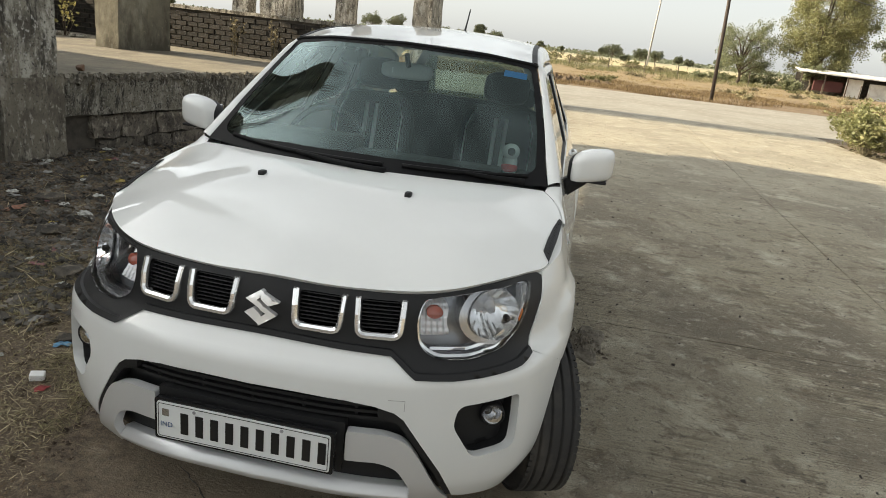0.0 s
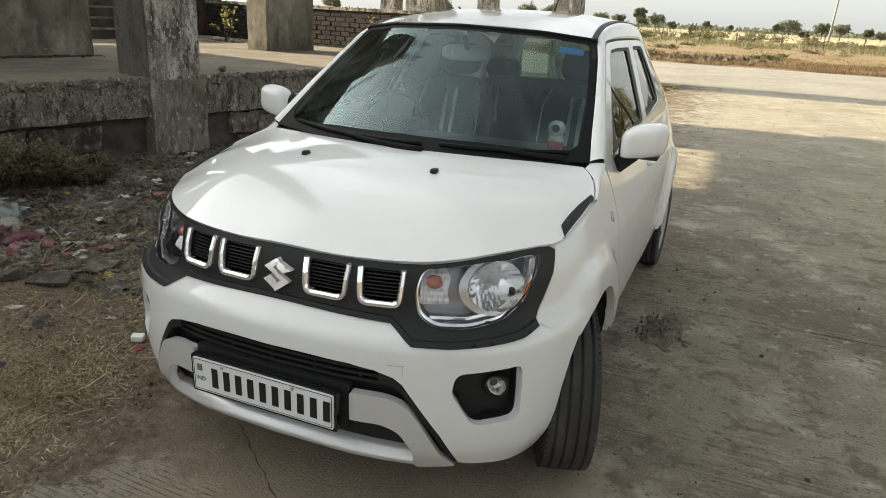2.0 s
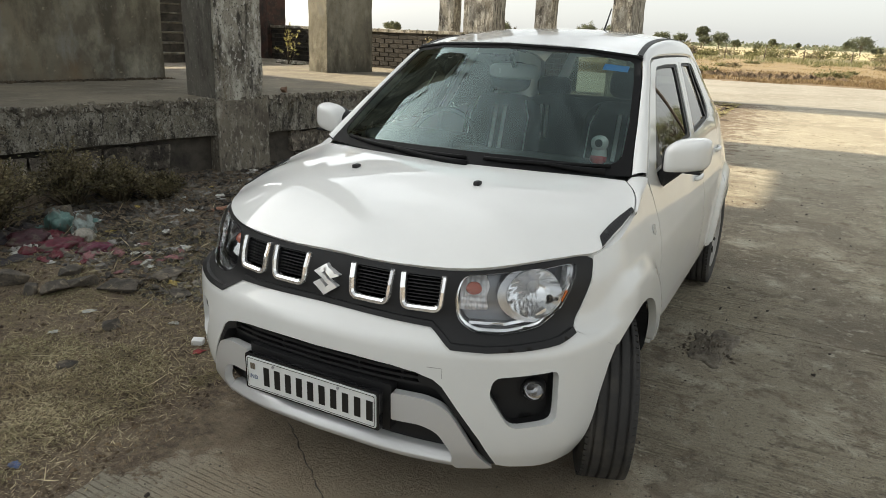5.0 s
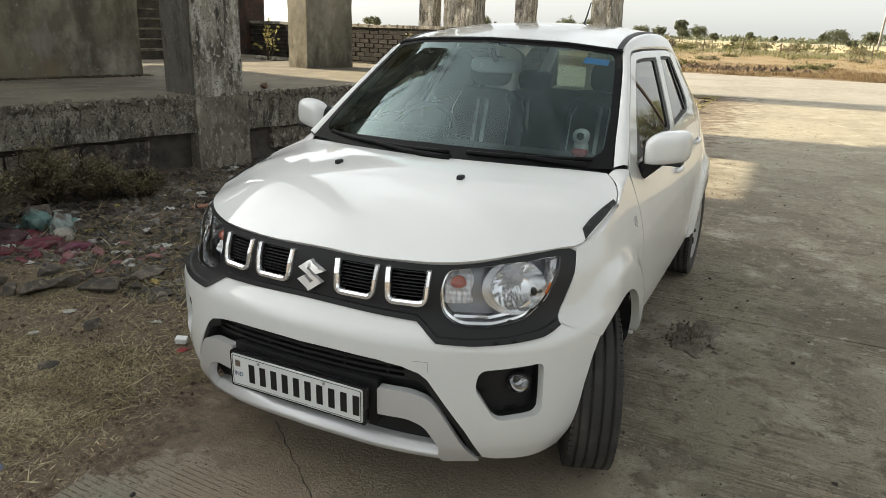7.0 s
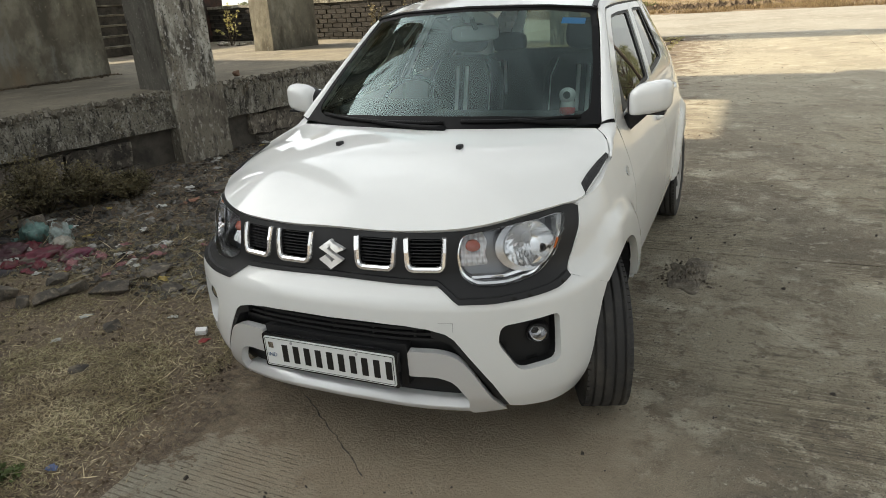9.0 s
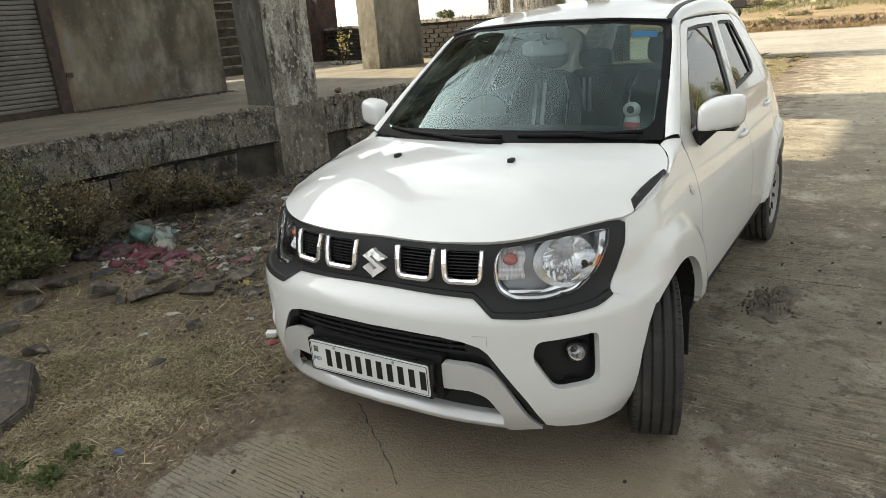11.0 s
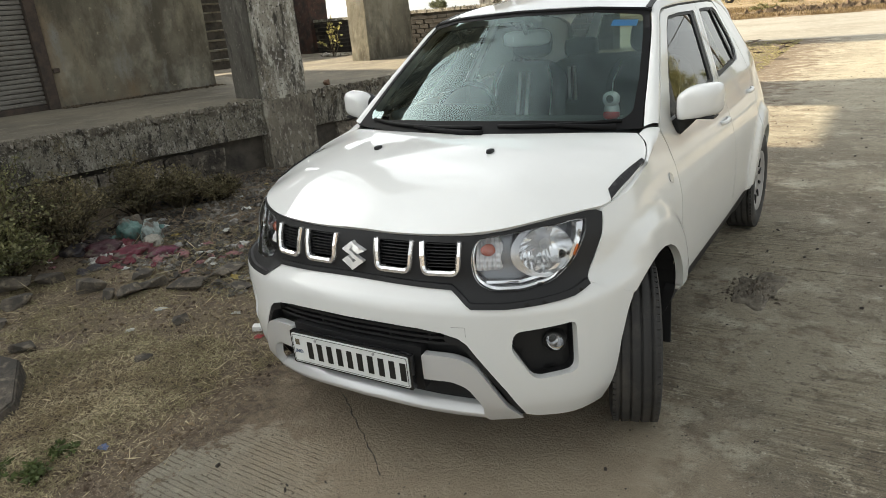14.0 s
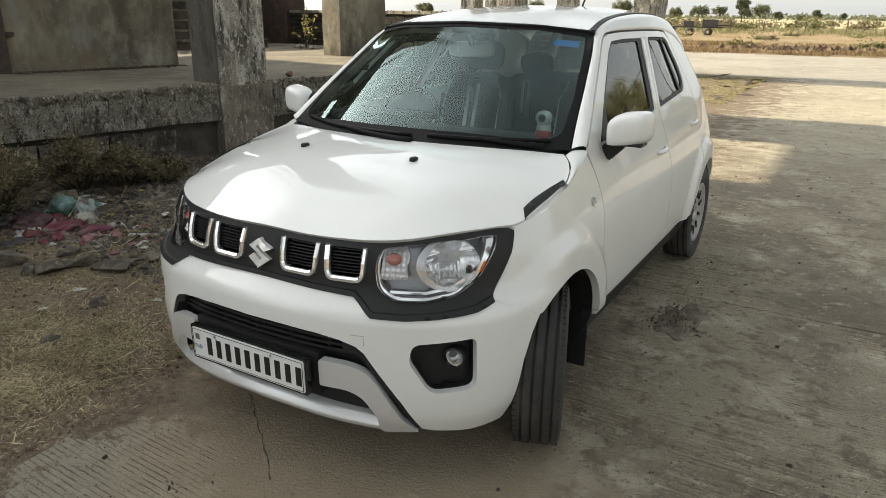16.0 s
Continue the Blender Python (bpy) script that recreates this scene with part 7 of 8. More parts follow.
heap = [(-3.12, 1.0, 0.26, 0.2, CRIMSON), (-3.25, 1.12, 0.3, 0.2, CRIMSON), (-2.95, 1.08, 0.22, 0.16, CRIMSON), (-3.4, 1.02, 0.24, 0.18, DARKW), (-3.05, 0.88, 0.2, 0.14, DARKW), (-3.55, 1.25, 0.28, 0.2, DARKW), (-3.3, 1.3, 0.22, 0.18, CRIMSON), (-2.8, 1.22, 0.18, 0.14, PINK),
        (-2.7, 1.35, 0.2, 0.12, PINK), (-2.45, 1.3, 0.14, 0.10, PINK), (-3.6, 1.52, 0.26, 0.2, TEAL), (-3.42, 1.62, 0.20, 0.26, TEAL), (-3.36, 1.5, 0.16, 0.2, PAPERY), (-3.2, 1.42, 0.14, 0.12, PAPERY), (-2.35, 1.5, 0.2, 0.1, PINK), (-2.9, 1.45, 0.14, 0.12, GREYW),
        (-3.05, 1.25, 0.10, 0.08, YEL), (-2.85, 0.98, 0.08, 0.07, PAPERY), (-2.6, 1.15, 0.10, 0.07, GREYW), (-2.55, 1.45, 0.12, 0.08, PAPERY), (-3.5, 0.85, 0.10, 0.08, PINK), (-3.45, 0.78, 0.07, 0.06, PAPERY), (-3.95, 0.95, 0.22, 0.18, SKYB), (-2.5, 1.62, 0.16, 0.1, GREYW),
        (-2.15, 1.75, 0.14, 0.08, PINK), (-2.3, 2.2, 0.2, 0.06, GREYW), (-3.0, 2.55, 0.18, 0.06, (0.34, 0.16, 0.10)), (-2.6, 2.75, 0.2, 0.07, PAPERY), (-1.33, 0.93, 0.07, 0.05, SKYB), (-1.15, 0.58, 0.05, 0.035, (0.35, 0.05, 0.05)), (-1.0, -0.40, 0.045, 0.03, (0.10, 0.14, 0.28)),
        (-1.9, 0.35, 0.05, 0.03, PAPERY), (-1.5, 0.75, 0.05, 0.03, PAPERY), (-2.0, 0.62, 0.06, 0.04, PAPERY), (-2.2, 1.35, 0.05, 0.04, PAPERY)]
small = []
for x, y, w, d, c in heap[:26]:
    for j in range(4):
        small.append((x + rl.gauss(0, 0.12), y + rl.gauss(0, 0.12), w * rl.uniform(0.2, 0.5), d * rl.uniform(0.2, 0.5), c if rl.random() < 0.5 else rl.choice((PAPERY, GREYW, PINK, DARKW, DARKW, DARKW, YEL, GREYW))))
heap = [(x, y, w * 0.62, d * 0.62, c) for x, y, w, d, c in heap[:26]] + heap[26:] + small
for k in range(90):
    heap.append((rl.uniform(-3.8, -1.6), rl.uniform(1.1, 4.6), rl.uniform(0.03, 0.11), rl.uniform(0.03, 0.08), rl.choice((PAPERY, GREYW, GREYW, PAPERY, PINK, YEL))))
for k, (x, y, w, d, c) in enumerate(heap):
    scrap(x, y, w, d, c, 500 + k, "litter_scrap", NAMED.get(c, "small coloured plastic scrap") + " on the dirt")
def bag(x, y, w, d, h, colour, seed, label):
    """A half-filled, crumpled plastic bag lying on the ground."""
    bm = bmesh.new()
    bmesh.ops.create_icosphere(bm, subdivisions=4, radius=1)
    for v in bm.verts:
        p = v.co.copy()
        k = 1 + 0.34 * noise.noise(p * 1.3 + Vector((seed, 0, 0))) + 0.30 * abs(noise.noise(p * 2.9 + Vector((0, seed, 0)))) - 0.22 * abs(noise.noise(p * 6.5 + Vector((0, 0, seed))))
        v.co = Vector((p.x * k * w, p.y * k * d, max(-0.15, p.z * k) * h))
    key = "bag_%d_%d_%d" % tuple(int(99 * c) for c in colour)
    mat = bpy.data.materials.get(key) or mixed(key, [(colour, 0, 0, 0), (tuple(c * 0.55 for c in colour), 14.0, 0.45, 0.65), ((0.10, 0.08, 0.06), 13.0, 0.50, 0.60)], rough=0.45, bump=0.3, bump_scale=60, bump_dist=0.006)
    ob = part("plastic_bag", bm, mat, None, "", True)
    ob.location, ob.rotation_euler = (x, y, ground_z(x, y) + 0.1 * h), (0, 0, seed)
    return tagged(ob, label, "bag", "litter heap by the platform")


bag(-3.40, 1.42, 0.115, 0.085, 0.12, (0.10, 0.19, 0.17), 3, "crumpled teal plastic bag on the litter heap")
bag(-3.20, 1.47, 0.085, 0.07, 0.13, (0.30, 0.36, 0.34), 5, "crumpled white and teal plastic bag on the litter heap")
bag(-3.10, 1.38, 0.085, 0.06, 0.07, (0.34, 0.32, 0.27), 8, "crumpled white packet on the litter heap")
bag(-3.06, 1.20, 0.16, 0.09, 0.06, (0.12, 0.012, 0.028), 11, "flattened crimson cloth bundle on the litter heap")
bag(-2.86, 1.30, 0.11, 0.07, 0.05, (0.13, 0.018, 0.048), 14, "flattened magenta cloth bundle on the litter heap")
bag(-3.48, 1.02, 0.12, 0.09, 0.06, (0.03, 0.025, 0.03), 21, "flattened dark cloth bundle on the litter heap")
bag(-3.30, 1.12, 0.14, 0.10, 0.07, (0.055, 0.012, 0.020), 17, "flattened dark red cloth bundle on the litter heap")

# small white carton by the road edge
bm = bmesh.new()
box(bm, -0.028, 0.028, -0.020, 0.020, 0, 0.030, 0.005)
carton = part("carton", bm, PAPER)
carton.location, carton.rotation_euler = (-1.215, 0.640, ground_z(-1.215, 0.640) - 0.002), (0.1, 0.05, 0.5)
tagged(carton, "small crushed white carton on the dirt", "litter")

# grit on the concrete, and a muddy crust by the front wheel
r = random.Random(44)
bm = bmesh.new()
for k in range(1500):
    x, y = r.uniform(-0.5, 5.0), r.uniform(-1.0, 12.0)
    s = r.choice((0.004, 0.004, 0.005, 0.006, 0.008, 0.013)) * r.uniform(0.5, 1.1)
    bmesh.ops.create_cube(bm, size=1, matrix=Matrix.Translation((x, y, s * 0.2)) @ Euler((r.uniform(0, 3), r.uniform(0, 3), r.uniform(0, 3))).to_matrix().to_4x4() @ Matrix.Diagonal((s, s * 1.3, s * 0.6, 1)))
r = random.Random(45)
verts, faces = [], []


def clod(x, y, z, s, r):
    """A small jagged lump: a squashed, skewed octahedron."""
    k = len(verts)
    a = r.uniform(0, 6.28)
    for dx, dy, dz in ((1, 0, 0), (0, 1, 0), (-1, 0, 0), (0, -1, 0), (0, 0, 0.8), (0, 0, -0.4)):
        q = r.uniform(0.6, 1.2) * s
        verts.append((x + q * (dx * math.cos(a) - dy * math.sin(a)), y + q * (dx * math.sin(a) + dy * math.cos(a)), z + q * dz))
    for i in range(4):
        faces.append((k + i, k + (i + 1) % 4, k + 4))
        faces.append((k + (i + 1) % 4, k + i, k + 5))


for k in range(9000):
    x, y = r.uniform(-0.8, 3.2), -1.2 + 7.0 * r.random() ** 1.6
    if noise.noise(Vector((x * 1.6, y * 1.6, 8.0))) + 0.25 * (0.6 - x) > -0.1:
        clod(x, y, 0.0008, r.choice((0.0022, 0.003, 0.004, 0.0055)) * r.uniform(0.7, 1.3), r)
SANDY = leafy("sandy_grit", (0.09, 0.075, 0.055), (0.34, 0.30, 0.24), 0.95)
tagged(mesh("sand_grit", verts, faces, SANDY, None, False), "fine sandy grit strewn on the concrete", "grit", kind="stuff")
verts, faces = [], []
for k in range(15000):
    x, y = -0.75 - 2.9 * r.random() ** 1.2, -1.4 + 5.5 * r.random() ** 1.3
    if x < -0.72 - 0.1 * (y - 0.3):
        clod(x, y, ground_z(x, y) + 0.002, r.choice((0.003, 0.004, 0.005, 0.006, 0.008, 0.012)) * r.uniform(0.6, 1.3), r)
tagged(mesh("soil_clods", verts, faces, leafy("soil_clod", (0.07, 0.05, 0.036), (0.26, 0.195, 0.125), 0.97), None, False), "small clods of dry brown soil", "soil", kind="stuff")
verts, faces = [], []
for k in range(5200):
    x, y = -1.7 - 2.3 * r.random(), 0.9 + 4.6 * r.random()
    clod(x, y, ground_z(x, y) + 0.003, r.choice((0.006, 0.009, 0.012, 0.018, 0.028)) * r.uniform(0.6, 1.3), r)
tagged(mesh("rubble", verts, faces, leafy("grey_rubble", (0.05, 0.045, 0.04), (0.25, 0.23, 0.20), 0.95), None, False), "grey stone chips and broken mortar along the platform", "rubble", kind="stuff")
tagged(part("grit", bm, plain("dark_grit", (0.05, 0.042, 0.035), 0.95)), "dark grit scattered on the concrete", "grit", kind="stuff")
bm = bmesh.new()
MUD = mixed("dried_mud", [((0.175, 0.152, 0.118), 0, 0, 0), ((0.095, 0.081, 0.062), 14.0, 0.42, 0.62), ((0.25, 0.222, 0.175), 30.0, 0.56, 0.66)], rough=0.97, bump=0.8, bump_scale=60, bump_dist=0.01)
n = 60
ring = []
for i in range(21):
    rr_ = i / 20
    row = []
    for k in range(n):
        a = 2 * math.pi * k / n
        rad = rr_ * (1 + 0.75 * noise.noise(Vector((math.cos(a) * 1.5, math.sin(a) * 1.5, 3.3))))
        z = 0.024 * max(0, 1 - rr_) ** 0.5 * (0.6 + 0.8 * noise.noise(Vector((math.cos(a) * rr_ * 5, math.sin(a) * rr_ * 5, 1))) + 0.9 * noise.noise(Vector((math.cos(a) * rr_ * 14, math.sin(a) * rr_ * 14, 6)))) + (0.002 if i < 20 else -0.01)
        row.append(bm.verts.new((0.98 + 0.13 * rad * math.cos(a), 2.06 + 0.24 * rad * math.sin(a), z)))
    ring.append(row)
for a, b in zip(ring, ring[1:]):
    for k in range(n):
        bm.faces.new((a[k], b[k], b[(k + 1) % n], a[(k + 1) % n]))
verts, faces = [], []
for k in range(260):
    q = abs(r.gauss(0, 0.6))
    a = r.uniform(0, 6.28)
    clod(0.98 + 0.13 * q * math.cos(a), 2.06 + 0.24 * q * math.sin(a), 0.012 * max(0.1, 1 - q), r.choice((0.004, 0.006, 0.009, 0.014)), r)
tagged(mesh("mud_crumbs", verts, faces, leafy("mud_crumb", (0.075, 0.062, 0.048), (0.22, 0.185, 0.14), 0.97), None, False), "crumbled dark mud on the concrete", "mud", kind="stuff")
# sweepings along the foot of the shop wall
verts, faces = [], []
for k in range(900):
    q = BM @ Vector((-2.54 + abs(r.gauss(0, 0.07)), r.uniform(-1.1, 0.9), 0))
    clod(q.x, q.y, TOPZ + 0.006, r.choice((0.006, 0.010, 0.016, 0.024)), r)
tagged(mesh("wall_sweepings", verts, faces, leafy("sweepings", (0.05, 0.04, 0.03), (0.17, 0.13, 0.085), 0.97), None, False), "dark sweepings along the foot of the shop wall", "debris", kind="stuff")
tagged(part("mud_clod", bm, MUD, None, "", True), "flattened clod of dried mud on the concrete", "mud")

# long crack across the corner of the slab
rc_ = random.Random(6)
path_ = [Vector((-0.40, 0.34, 0)).lerp(Vector((0.09, -0.04, 0)), t) + Vector((rc_.gauss(0, 0.004), rc_.gauss(0, 0.004), -0.0008)) for t in np.linspace(0, 1, 22)]
bm = bmesh.new()
tube(bm, path_, [0.0030 * rc_.uniform(0.4, 1.5) for _ in path_], 5)
tagged(part("crack", bm, plain("crack_dark", (0.075, 0.062, 0.048), 0.95)), "thin dark crack in the concrete slab", "crack", kind="structure")

# sapling and dry stalks at the back of the platform
p = BM @ Vector((-5.29, 4.95, 0))
shrub("sapling", p.x, p.y, TOPZ, 0.62, 0.85, leafy("sapling_leaf", (0.26, 0.24, 0.08), (0.40, 0.36, 0.14)), "thin yellow-green sapling on the platform", 71, 8, 120, 0.06, "sapling", BARK)
for k, (u, v, h) in enumerate(((-2.3, 5.7, 0.8), (-1.5, 5.7, 0.9), (-0.9, 5.75, 0.7), (-0.4, 5.6, 1.2))):
    p = BM @ Vector((u, v, 0))
    shrub("dry_stalk", p.x, p.y, TOPZ, 0.35, h, WEEDDRY, "bare dry stalks at the brick wall", 80 + k, 7, 60, 0.05, "weed")
p = BM @ Vector((-4.4, 5.25, 0))
for k in range(9):
    q = BM @ Vector((-5.9 + k * 0.25 + rl.uniform(-0.1, 0.1), 5.1 + rl.uniform(-0.2, 0.2), 0))
    st = stone(q.x, q.y, 0.16, 0.10, 0.05, 140 + k, "rubble_stone", "pale rubble stone at the brick wall", OLDCONC)
    st.location.z = TOPZ + 0.02

# roadside bush with large pale leaves
PALESTEM = leafy("pale_stem", (0.30, 0.26, 0.16), (0.46, 0.41, 0.28), 0.7)
for k, (x, y, w, h) in enumerate(((7.2, 15.6, 1.7, 1.0), (8.1, 14.4, 2.0, 1.15), (8.6, 16.3, 2.4, 1.7), (7.5, 17.2, 1.4, 1.1), (9.6, 14.8, 2.2, 1.7))):
    shrub("roadside_bush", x, y, -0.02, w, h, BUSHGREEN, "sunlit roadside bush with broad pale green leaves", 400 + k, 90, 3600, 0.078, "bush", PALESTEM)
strewn("fallen_leaves", 900, lambda r: (7.0 + abs(r.gauss(0, 0.8)), r.uniform(10, 17.5)), 0.10, WEEDDRY, "fallen dry leaves along the road edge", 9, 0.3, 0.02)


# verge beyond the cross road: dry grass, weeds
def tufts(name, count, x0, x1, y0, y1, h, mat, label, seed, dense_=0.0):
    r = random.Random(seed)
    verts, faces = [], []
    while len(faces) < count:
        x, y = r.uniform(x0, x1), y0 + (y1 - y0) * r.random() ** 1.4
        if noise.noise(Vector((x * 0.25, y * 0.35, seed))) < dense_:
            continue
        for k in range(5):
            d = Vector((r.gauss(0, 0.35), r.gauss(0, 0.35), 1)).normalized()
            a = r.uniform(0, 6.28)
            s = h * r.uniform(0.4, 1.2)
            quads(verts, faces, Vector((x + r.gauss(0, 0.16), y + r.gauss(0, 0.16), -0.03)), Vector((math.cos(a), math.sin(a), 0)), d, s * 0.13, s, 0.05)
    return tagged(mesh(name, verts, faces, mat), label, "grass", kind="stuff")


VERGESTRAW = leafy("ochre_verge_straw", (0.17, 0.118, 0.052), (0.34, 0.255, 0.125), 0.85)
tufts("verge_grass", 44000, -14, 26, 31.3, 44, 0.19, RUSTGRASS, "rusty dry grass on the far verge", 21, -0.02)
tufts("verge_straw", 26000, -20, 34, 33, 66, 0.14, VERGESTRAW, "dull dry grass on the far verge", 22, 0.06)
tufts("verge_weeds", 9000, -30, 22, 66, 92, 0.42, VERGEGREEN, "yellow-green weeds along the far fields", 23, 0.02)
rv = random.Random(51)
for k in range(36):
    y = rv.uniform(38, 72)
    x = rv.uniform(-16, 22) * y / 55
    g = rv.uniform(0.9, 2.6)
    shrub("verge_weed_clump", x, y, -0.05, g, g * rv.uniform(0.12, 0.26), rv.choice((VERGEGREEN, DRYGRASS, WEEDDRY)), "straggling yellow-green weed clump on the far verge", 2000 + k, 14, 300, 0.11, "weed")
# grassy soil lying over the road's corner
CORNERGREEN = leafy("corner_grass", (0.24, 0.22, 0.08), (0.46, 0.41, 0.19), 0.8)
strewn("corner_twigs", 120, lambda r: (-0.6 - 2.4 * r.random() ** 1.3, r.uniform(11.9, 18.3)), 0.32, BARK, "dark twigs and dead leaves on the corner soil", 14, 0.10, flat=0.2)
strewn("corner_grass", 14000, lambda r: (-0.55 - 3.4 * r.random() ** 1.3, r.uniform(11.9, 18.7)), 0.045, CORNERGREEN, "sparse yellow-green grass on soil at the road corner", 12, 0.11, flat=0.3)
# dug earth on the verge
verts, faces = [], []
for k in range(420):
    clod(rv.gauss(-1.6, 1.6), rv.gauss(36.4, 0.7), 0.0, rv.choice((0.05, 0.08, 0.12, 0.2, 0.28)) * rv.uniform(0.7, 1.3), rv)
tagged(mesh("dug_earth", verts, faces, leafy("dug_earth", (0.08, 0.055, 0.036), (0.20, 0.145, 0.09), 0.97), None, False), "dark dug earth lying on the far verge", "soil", kind="stuff")
# taller weeds before the fields
for k in range(84):
    y = rv.uniform(84, 108)
    x = y * (rv.uniform(-0.50, 0.08) if k < 64 else rv.uniform(0.08, 0.40))
    g = rv.uniform(2.2, 6.0)
    shrub("field_weed", x, y, -0.1, g, rv.uniform(0.6, 1.7) if k < 64 else rv.uniform(0.3, 0.9), rv.choice((VERGEGREEN, VERGEGREEN, WEEDDRY)), "straggling tall weeds at the edge of the fields", 3000 + k, 16, 420, 0.20, "weed")


def tree(x, y, h, w, mat, seed, leaves, leaf, label, trunk=0.16, bare=0.32, name="tree", limbs=9, low_=0.62, clump=0.13):
    """Tapered trunk, forked limbs and a gappy crown of leaf clumps round the limb ends."""
    r = random.Random(seed)
    root = empty(name, x, y, -0.05, label=label, category="tree")
    bm = bmesh.new()
    fork = Vector((r.gauss(0, 0.05) * h, r.gauss(0, 0.05) * h, h * bare))
    tube(bm, [(0, 0, 0), fork * 0.5 + Vector((0.02 * h, 0, 0)), fork], [trunk, trunk * 0.8, trunk * 0.65], 8, False)
    ends = []
    for k in range(limbs):
        a, up_ = 2 * math.pi * k * 0.618 + r.uniform(-0.3, 0.3), (k + 0.5) / limbs
        z = low_ + (0.93 - low_) * up_
        wide = math.sqrt(max(0.0, 1 - ((z - 0.56) / 0.46) ** 2)) * r.uniform(0.55, 1.05)
        tip = Vector((math.cos(a) * wide * w * 0.44, math.sin(a) * wide * w * 0.44, h * z))
        start = fork.lerp(Vector((0, 0, h * 0.6)), 0.7 * up_)
        mid = start.lerp(tip, 0.5) + Vector((r.gauss(0, 0.04) * w, r.gauss(0, 0.04) * w, 0.05 * h))
        tube(bm, [start, mid, tip], [trunk * 0.5, trunk * 0.3, trunk * 0.08], 5, False)
        ends += [tip, tip, mid.lerp(tip, 0.6)]
        for j in range(4):
            t2 = mid.lerp(tip, r.random()) + rand_dir(r) * 0.15 * w
            tube(bm, [mid.lerp(tip, 0.3), t2], [trunk * 0.18, trunk * 0.05], 4, False)
            ends.append(t2)
    tube(bm, [fork, Vector((0, 0, h * 0.6)), Vector((0.03 * w, 0, h * 0.85))], [trunk * 0.6, trunk * 0.3, trunk * 0.1], 6, False)
    part("trunk", bm, BARK, root, "", True)
    verts, faces = [], []
    for k in range(leaves):
        c = r.choice(ends) + rand_dir(r) * (r.random() ** 0.6) * clump * w * Vector((1, 1, 0.75)).length / 1.6
        if c.z < h * bare * 0.8:
            continue
        d = rand_dir(r)
        quads(verts, faces, c, Matrix.Rotation(r.uniform(0, 6.28), 3, d) @ d.orthogonal().normalized(), d, leaf * r.uniform(0.5, 1.3), leaf * r.uniform(0.7, 1.5), 0.1)
    mesh("crown", verts, faces, mat, root, True)
    return root


# nearer trees beyond the cross road
for k, (x, y, h, w, mat, n, lf, lab) in enumerate((
        (16.9, 80, 6.5, 8.0, TREEGREEN, 17000, 0.105, "spreading acacia tree with a thin dark-green crown"),
        (24.6, 80, 13.4, 10.0, TREEYELLOW, 70000, 0.13, "tall dense yellow-green tree by the shed"),
        (34.4, 84, 12.0, 8.0, TREEGREEN, 12000, 0.15, "tall airy tree with dark-green leaves"),
        (23.0, 76, 3.0, 3.0, TREEGREEN, 2200, 0.15, "slender half-bare young tree"))):
    tree(x, y, h, w, mat, 900 + k, n, lf, lab, 0.22, (0.14, 0.08, 0.26, 0.28)[k], "tree", (14, 30, 14, 9)[k], (0.30, 0.20, 0.25, 0.5)[k], (0.085, 0.10, 0.08, 0.10)[k])
# scrub under the trees
for k, (x, w, h) in enumerate(((13.4, 3.0, 0.9), (15.2, 3.4, 1.2), (18.6, 3.2, 1.4), (20.6, 3.6, 1.8), (22.6, 3.4, 1.5), (29.4, 4.0, 2.6), (19.9, 2.6, 1.3))):
    shrub("roadside_scrub", x, 70 if k == 6 else 82, -0.1, w, h, TREEGREEN, "dark-green scrub growing under the trees", 4100 + k, 26, 1500, 0.17, "shrub", BARK)
rt = random.Random(77)
for k, (x, h, w) in enumerate(((-29.5, 6.6, 4.0), (-27.8, 3.4, 4.0), (-33.5, 3.9, 4.4), (-24.6, 4.4, 6.4), (-20.0, 2.7, 3.0), (-39.5, 4.0, 6.0), (-44.5, 3.4, 5.0), (-11.6, 3.2, 3.2), (-15.2, 1.9, 3.4), (7.6, 4.3, 6.8), (4.6, 3.4, 2.2), (15.2, 4.2, 5.8), (18.9, 4.1, 5.2),
                               (11.0, 1.6, 3.6), (25.0, 3.2, 3.4), (27.2, 2.6, 3.8), (-61.9, 5.8, 8.0), (-53.9, 6.2, 7.0), (-84.0, 5.4, 7.0), (-120.4, 4.4, 4.0), (-126.1, 4.8, 6.0), (-5.9, 2.6, 1.6), (36.0, 4.0, 6.0), (46.0, 4.4, 6.6))):
    h, w = 0.9 * h, 0.85 * w
    tree(x, 200 + rt.uniform(-6, 6), h, w, HAZYGREEN, 1000 + k, 2600, 0.062 * h ** 0.5 * 2.0, "distant field tree with a dark rounded crown", 0.035 * h, rt.uniform(0.2, 0.34))

# low hazy tree line and scrub at the horizon
verts, faces = [], []
for k in range(9000):
    y = rt.uniform(330, 420)
    x = rt.uniform(-0.8, 0.8) * y
    d = rand_dir(rt)
    top = 1.5 + 2.4 * noise.noise(Vector((x * 0.02, 0, 5.0)))
    quads(verts, faces, Vector((x, y, rt.random() * max(0.5, top))), d.orthogonal().normalized(), d, 1.2, 1.3, 0.1)
tagged(mesh("tree_line", verts, faces, HAZYGREEN), "hazy line of far trees at the horizon", "trees", kind="stuff")

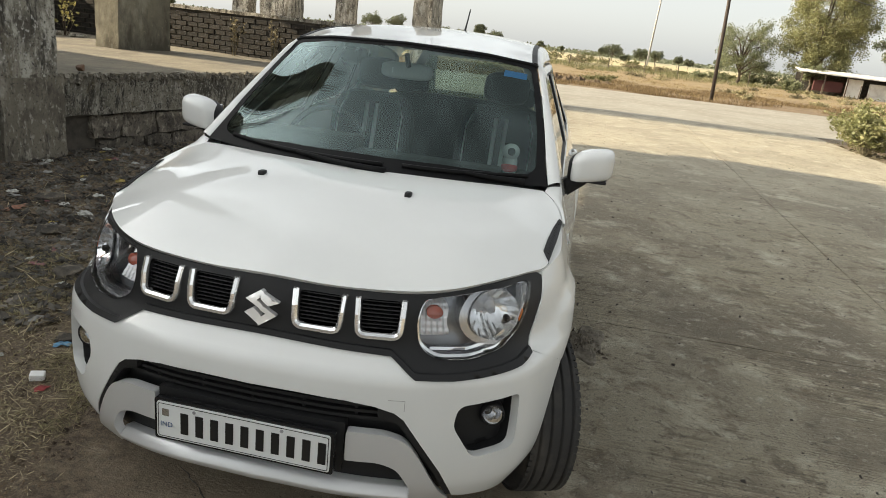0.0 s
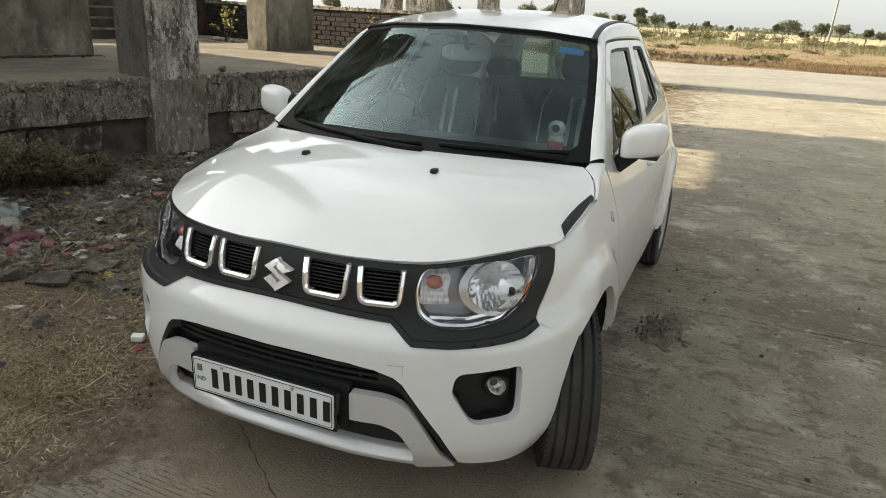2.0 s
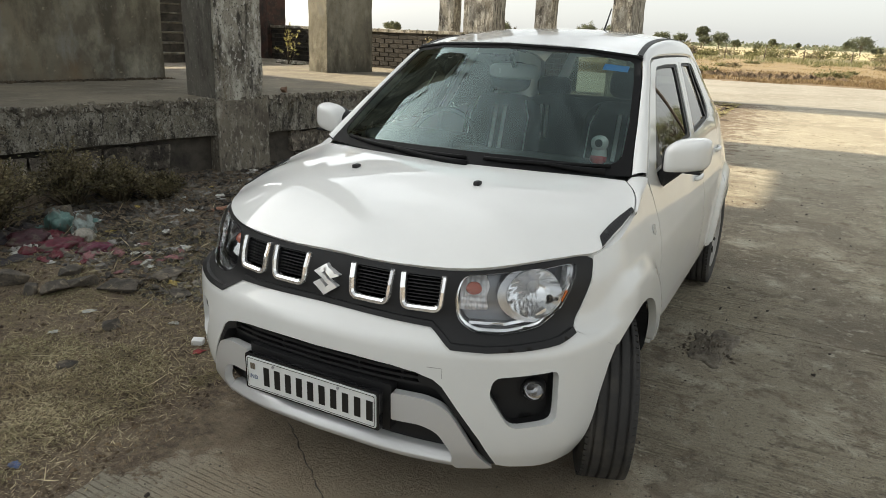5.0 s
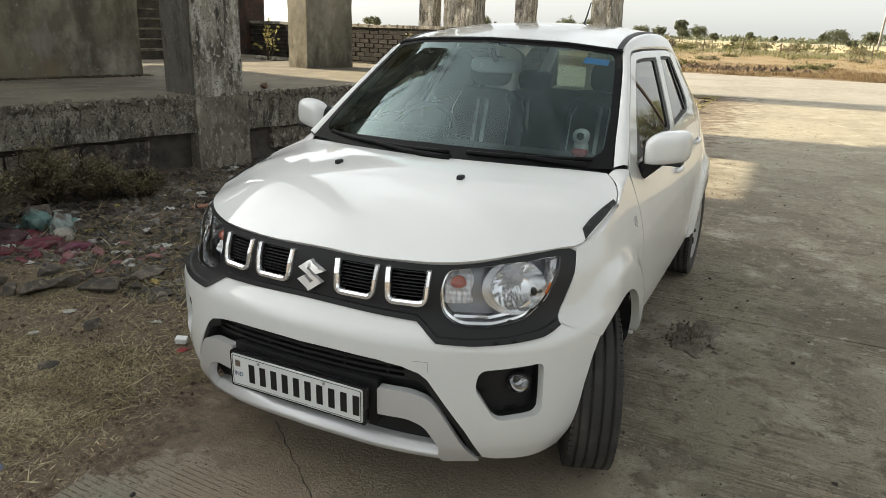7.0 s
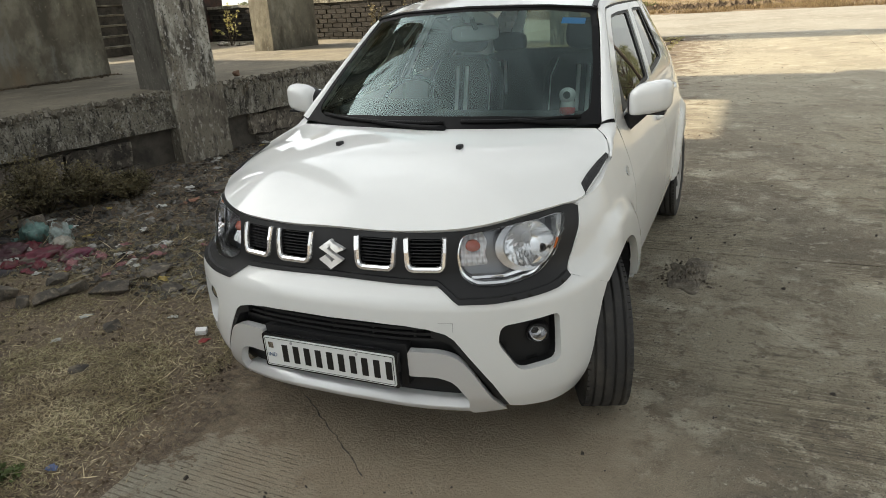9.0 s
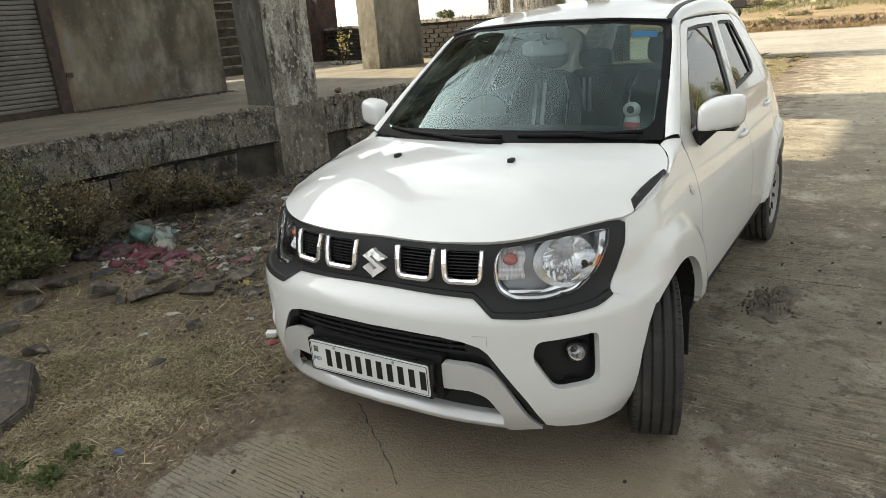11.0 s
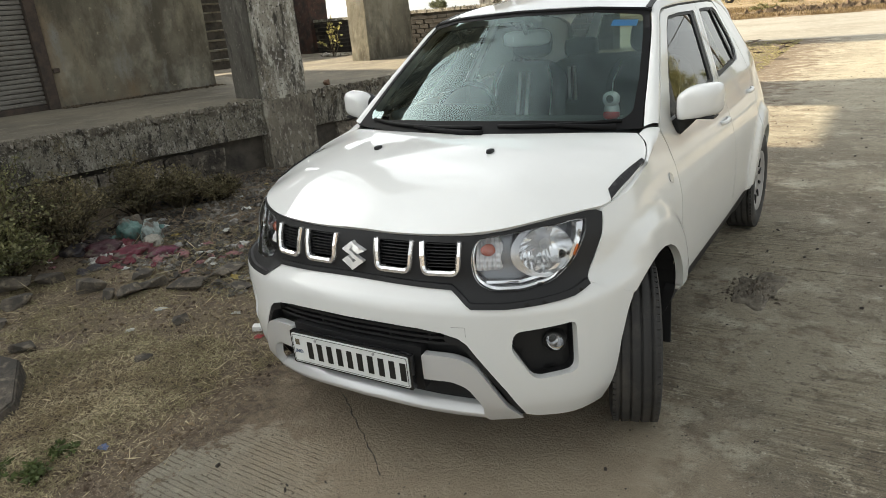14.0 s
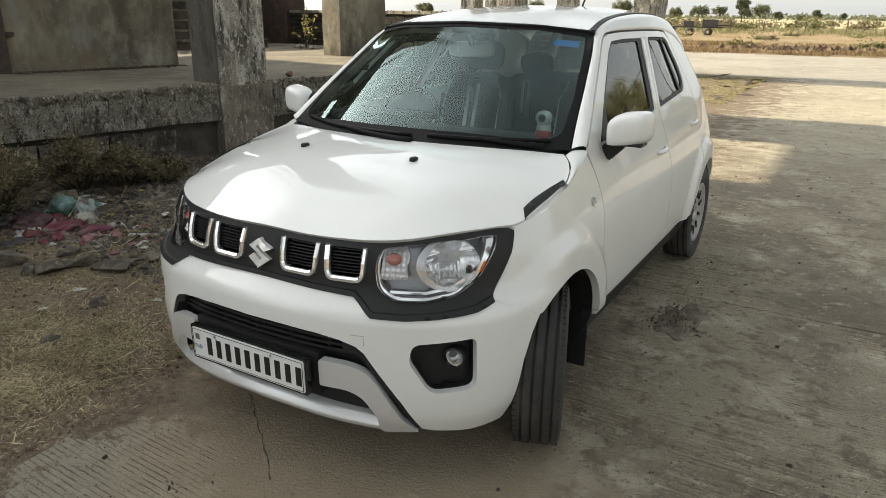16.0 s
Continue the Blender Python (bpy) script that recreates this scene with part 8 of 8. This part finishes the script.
# poles and wires
bm = bmesh.new()
tube(bm, [(6.62, 32.4, -0.2), (6.52, 32.4, 3.0), (6.30, 32.4, 9.0)], [0.085, 0.08, 0.07], 10)
tagged(part("utility_pole", bm, RUST, None, "", True), "dark brown leaning iron utility pole on the verge", "pole")
bm = bmesh.new()
tube(bm, [(9.85, 110, -0.2), (10.17, 110, 9.0), (10.3, 110, 14.0)], [0.14, 0.12, 0.10], 8)
tagged(part("utility_pole", bm, plain("pale_concrete_pole", (0.42, 0.40, 0.37), 0.8), None, "", True), "thin pale leaning pole far in the field", "pole")
for k, (a, b, sag) in enumerate((((6.32, 32.4, 8.6), (40, 40, 8.5), 0.8), ((6.32, 32.4, 8.2), (40, 44, 8.0), 0.9), ((-30, 30, 8.2), (6.32, 32.4, 8.6), 0.9), ((6.43, 32.4, 5.95), (34.1, 84, 8.6), 0.10))):
    a, b = Vector(a), Vector(b)
    bm = bmesh.new()
    tube(bm, [a.lerp(b, t) - Vector((0, 0, sag * 4 * t * (1 - t))) for t in np.linspace(0, 1, 14)], 0.012 if k < 3 else 0.028, 4)
    tagged(part("overhead_wire", bm, plain("wire_black", (0.02, 0.02, 0.02), 0.5)), "black overhead wire strung from the pole", "wire", "overhead wires")

# fence posts across the field
for k in range(16):
    x = -14 + 3.4 * k + rt.uniform(-0.4, 0.4)
    bm = bmesh.new()
    tube(bm, [(x, 72, -0.1), (x + rt.uniform(-0.08, 0.08), 72, rt.uniform(1.0, 1.4))], [0.05, 0.04], 6)
    tagged(part("fence_post", bm, BARK), "thin wooden fence post in the field", "post", "field fence posts")

# roadside shed with a white sheet roof
shed = empty("shed", 0, 0, 0, label="small roadside shed with white sheet roof and open front", category="shed")
SHED = pose(24.6, 74.0, 0, 0, 0, -6)
def shed_part(name, mat, label, *boxes):
    bm = bmesh.new()
    for b in boxes:
        box(bm, *b)
    bmesh.ops.transform(bm, matrix=SHED, verts=bm.verts)
    return part(name, bm, mat, shed, label)
WHITEWASH = mixed("whitewash", [((0.62, 0.60, 0.56), 0, 0, 0), ((0.45, 0.42, 0.38), 2.0, 0.45, 0.7)], rough=0.9, bump=0.1)
shed_part("side_wall", WHITEWASH, "whitewashed wall", (1.2, 2.6, 0, 0.25, 0, 1.75))
shed_part("back_wall", MORTAR, "", (-3.0, 6.0, 2.6, 2.8, 0, 1.9))
shed_part("long_wall", WHITEWASH, "", (3.3, 7.0, 0.3, 0.5, 0, 1.5))
shed_part("counter", plain("dark_red_cloth", (0.07, 0.022, 0.02), 0.85), "dark red covered counter", (-1.6, 1.0, 0.3, 0.9, 0.35, 1.35))
for k in range(12):
    x = -3.2 + 0.85 * k
    shed_part("roof_sheet", WHITEWASH, "", (x, x + 0.83, -0.9, 2.9, 1.95 - 0.015 * k, 2.03 - 0.015 * k + 0.03 * (k % 2))).matrix_basis = SHED @ Matrix.Translation((0, 0, 1.95)) @ Matrix.Rotation(radians(5), 4, "X") @ Matrix.Translation((0, 0, -1.85)) @ SHED.inverted()
for x in (-3.0, -0.9, 1.1):
    shed_part("post", BARK, "", (x, x + 0.1, -0.6, -0.5, 0, 1.95))

# old farm machine standing among the weeds
farm = empty("farm_implement", -10.9, 60, -0.1, label="old dark farm implement standing in green weeds", category="farm machine")
IRON = mixed("dark_iron", [((0.035, 0.033, 0.035), 0, 0, 0), ((0.08, 0.055, 0.04), 5.0, 0.5, 0.7)], rough=0.7, bump=0.2)
def iron(name, *boxes):
    bm = bmesh.new()
    for b in boxes:
        box(bm, *b, 0.03)
    return part(name, bm, IRON, farm)
iron("frame", (-3.4, 3.2, -0.1, 0.1, 1.05, 1.2))
iron("hopper", (0.6, 2.4, -0.5, 0.5, 1.2, 2.1))
iron("engine", (-1.8, -0.6, -0.4, 0.4, 1.15, 1.9))
iron("drawbar", (2.4, 4.2, -0.08, 0.08, 1.3, 1.42))
iron("rear_rack", (-4.6, -2.9, -0.4, 0.4, 0.75, 1.1))
for x in (-3.6, -0.9, 1.4):
    bm = bmesh.new()
    spun(bm, [(-0.12, 0.2), (-0.12, 0.55), (0.12, 0.55), (0.12, 0.2)], 24, Matrix.Translation((x, -0.5, 0.55)) @ Matrix.Rotation(radians(90), 4, "Z"))
    part("wheel", bm, RUBBER, farm, "", True)
farm.scale = (0.62, 0.62, 0.62)
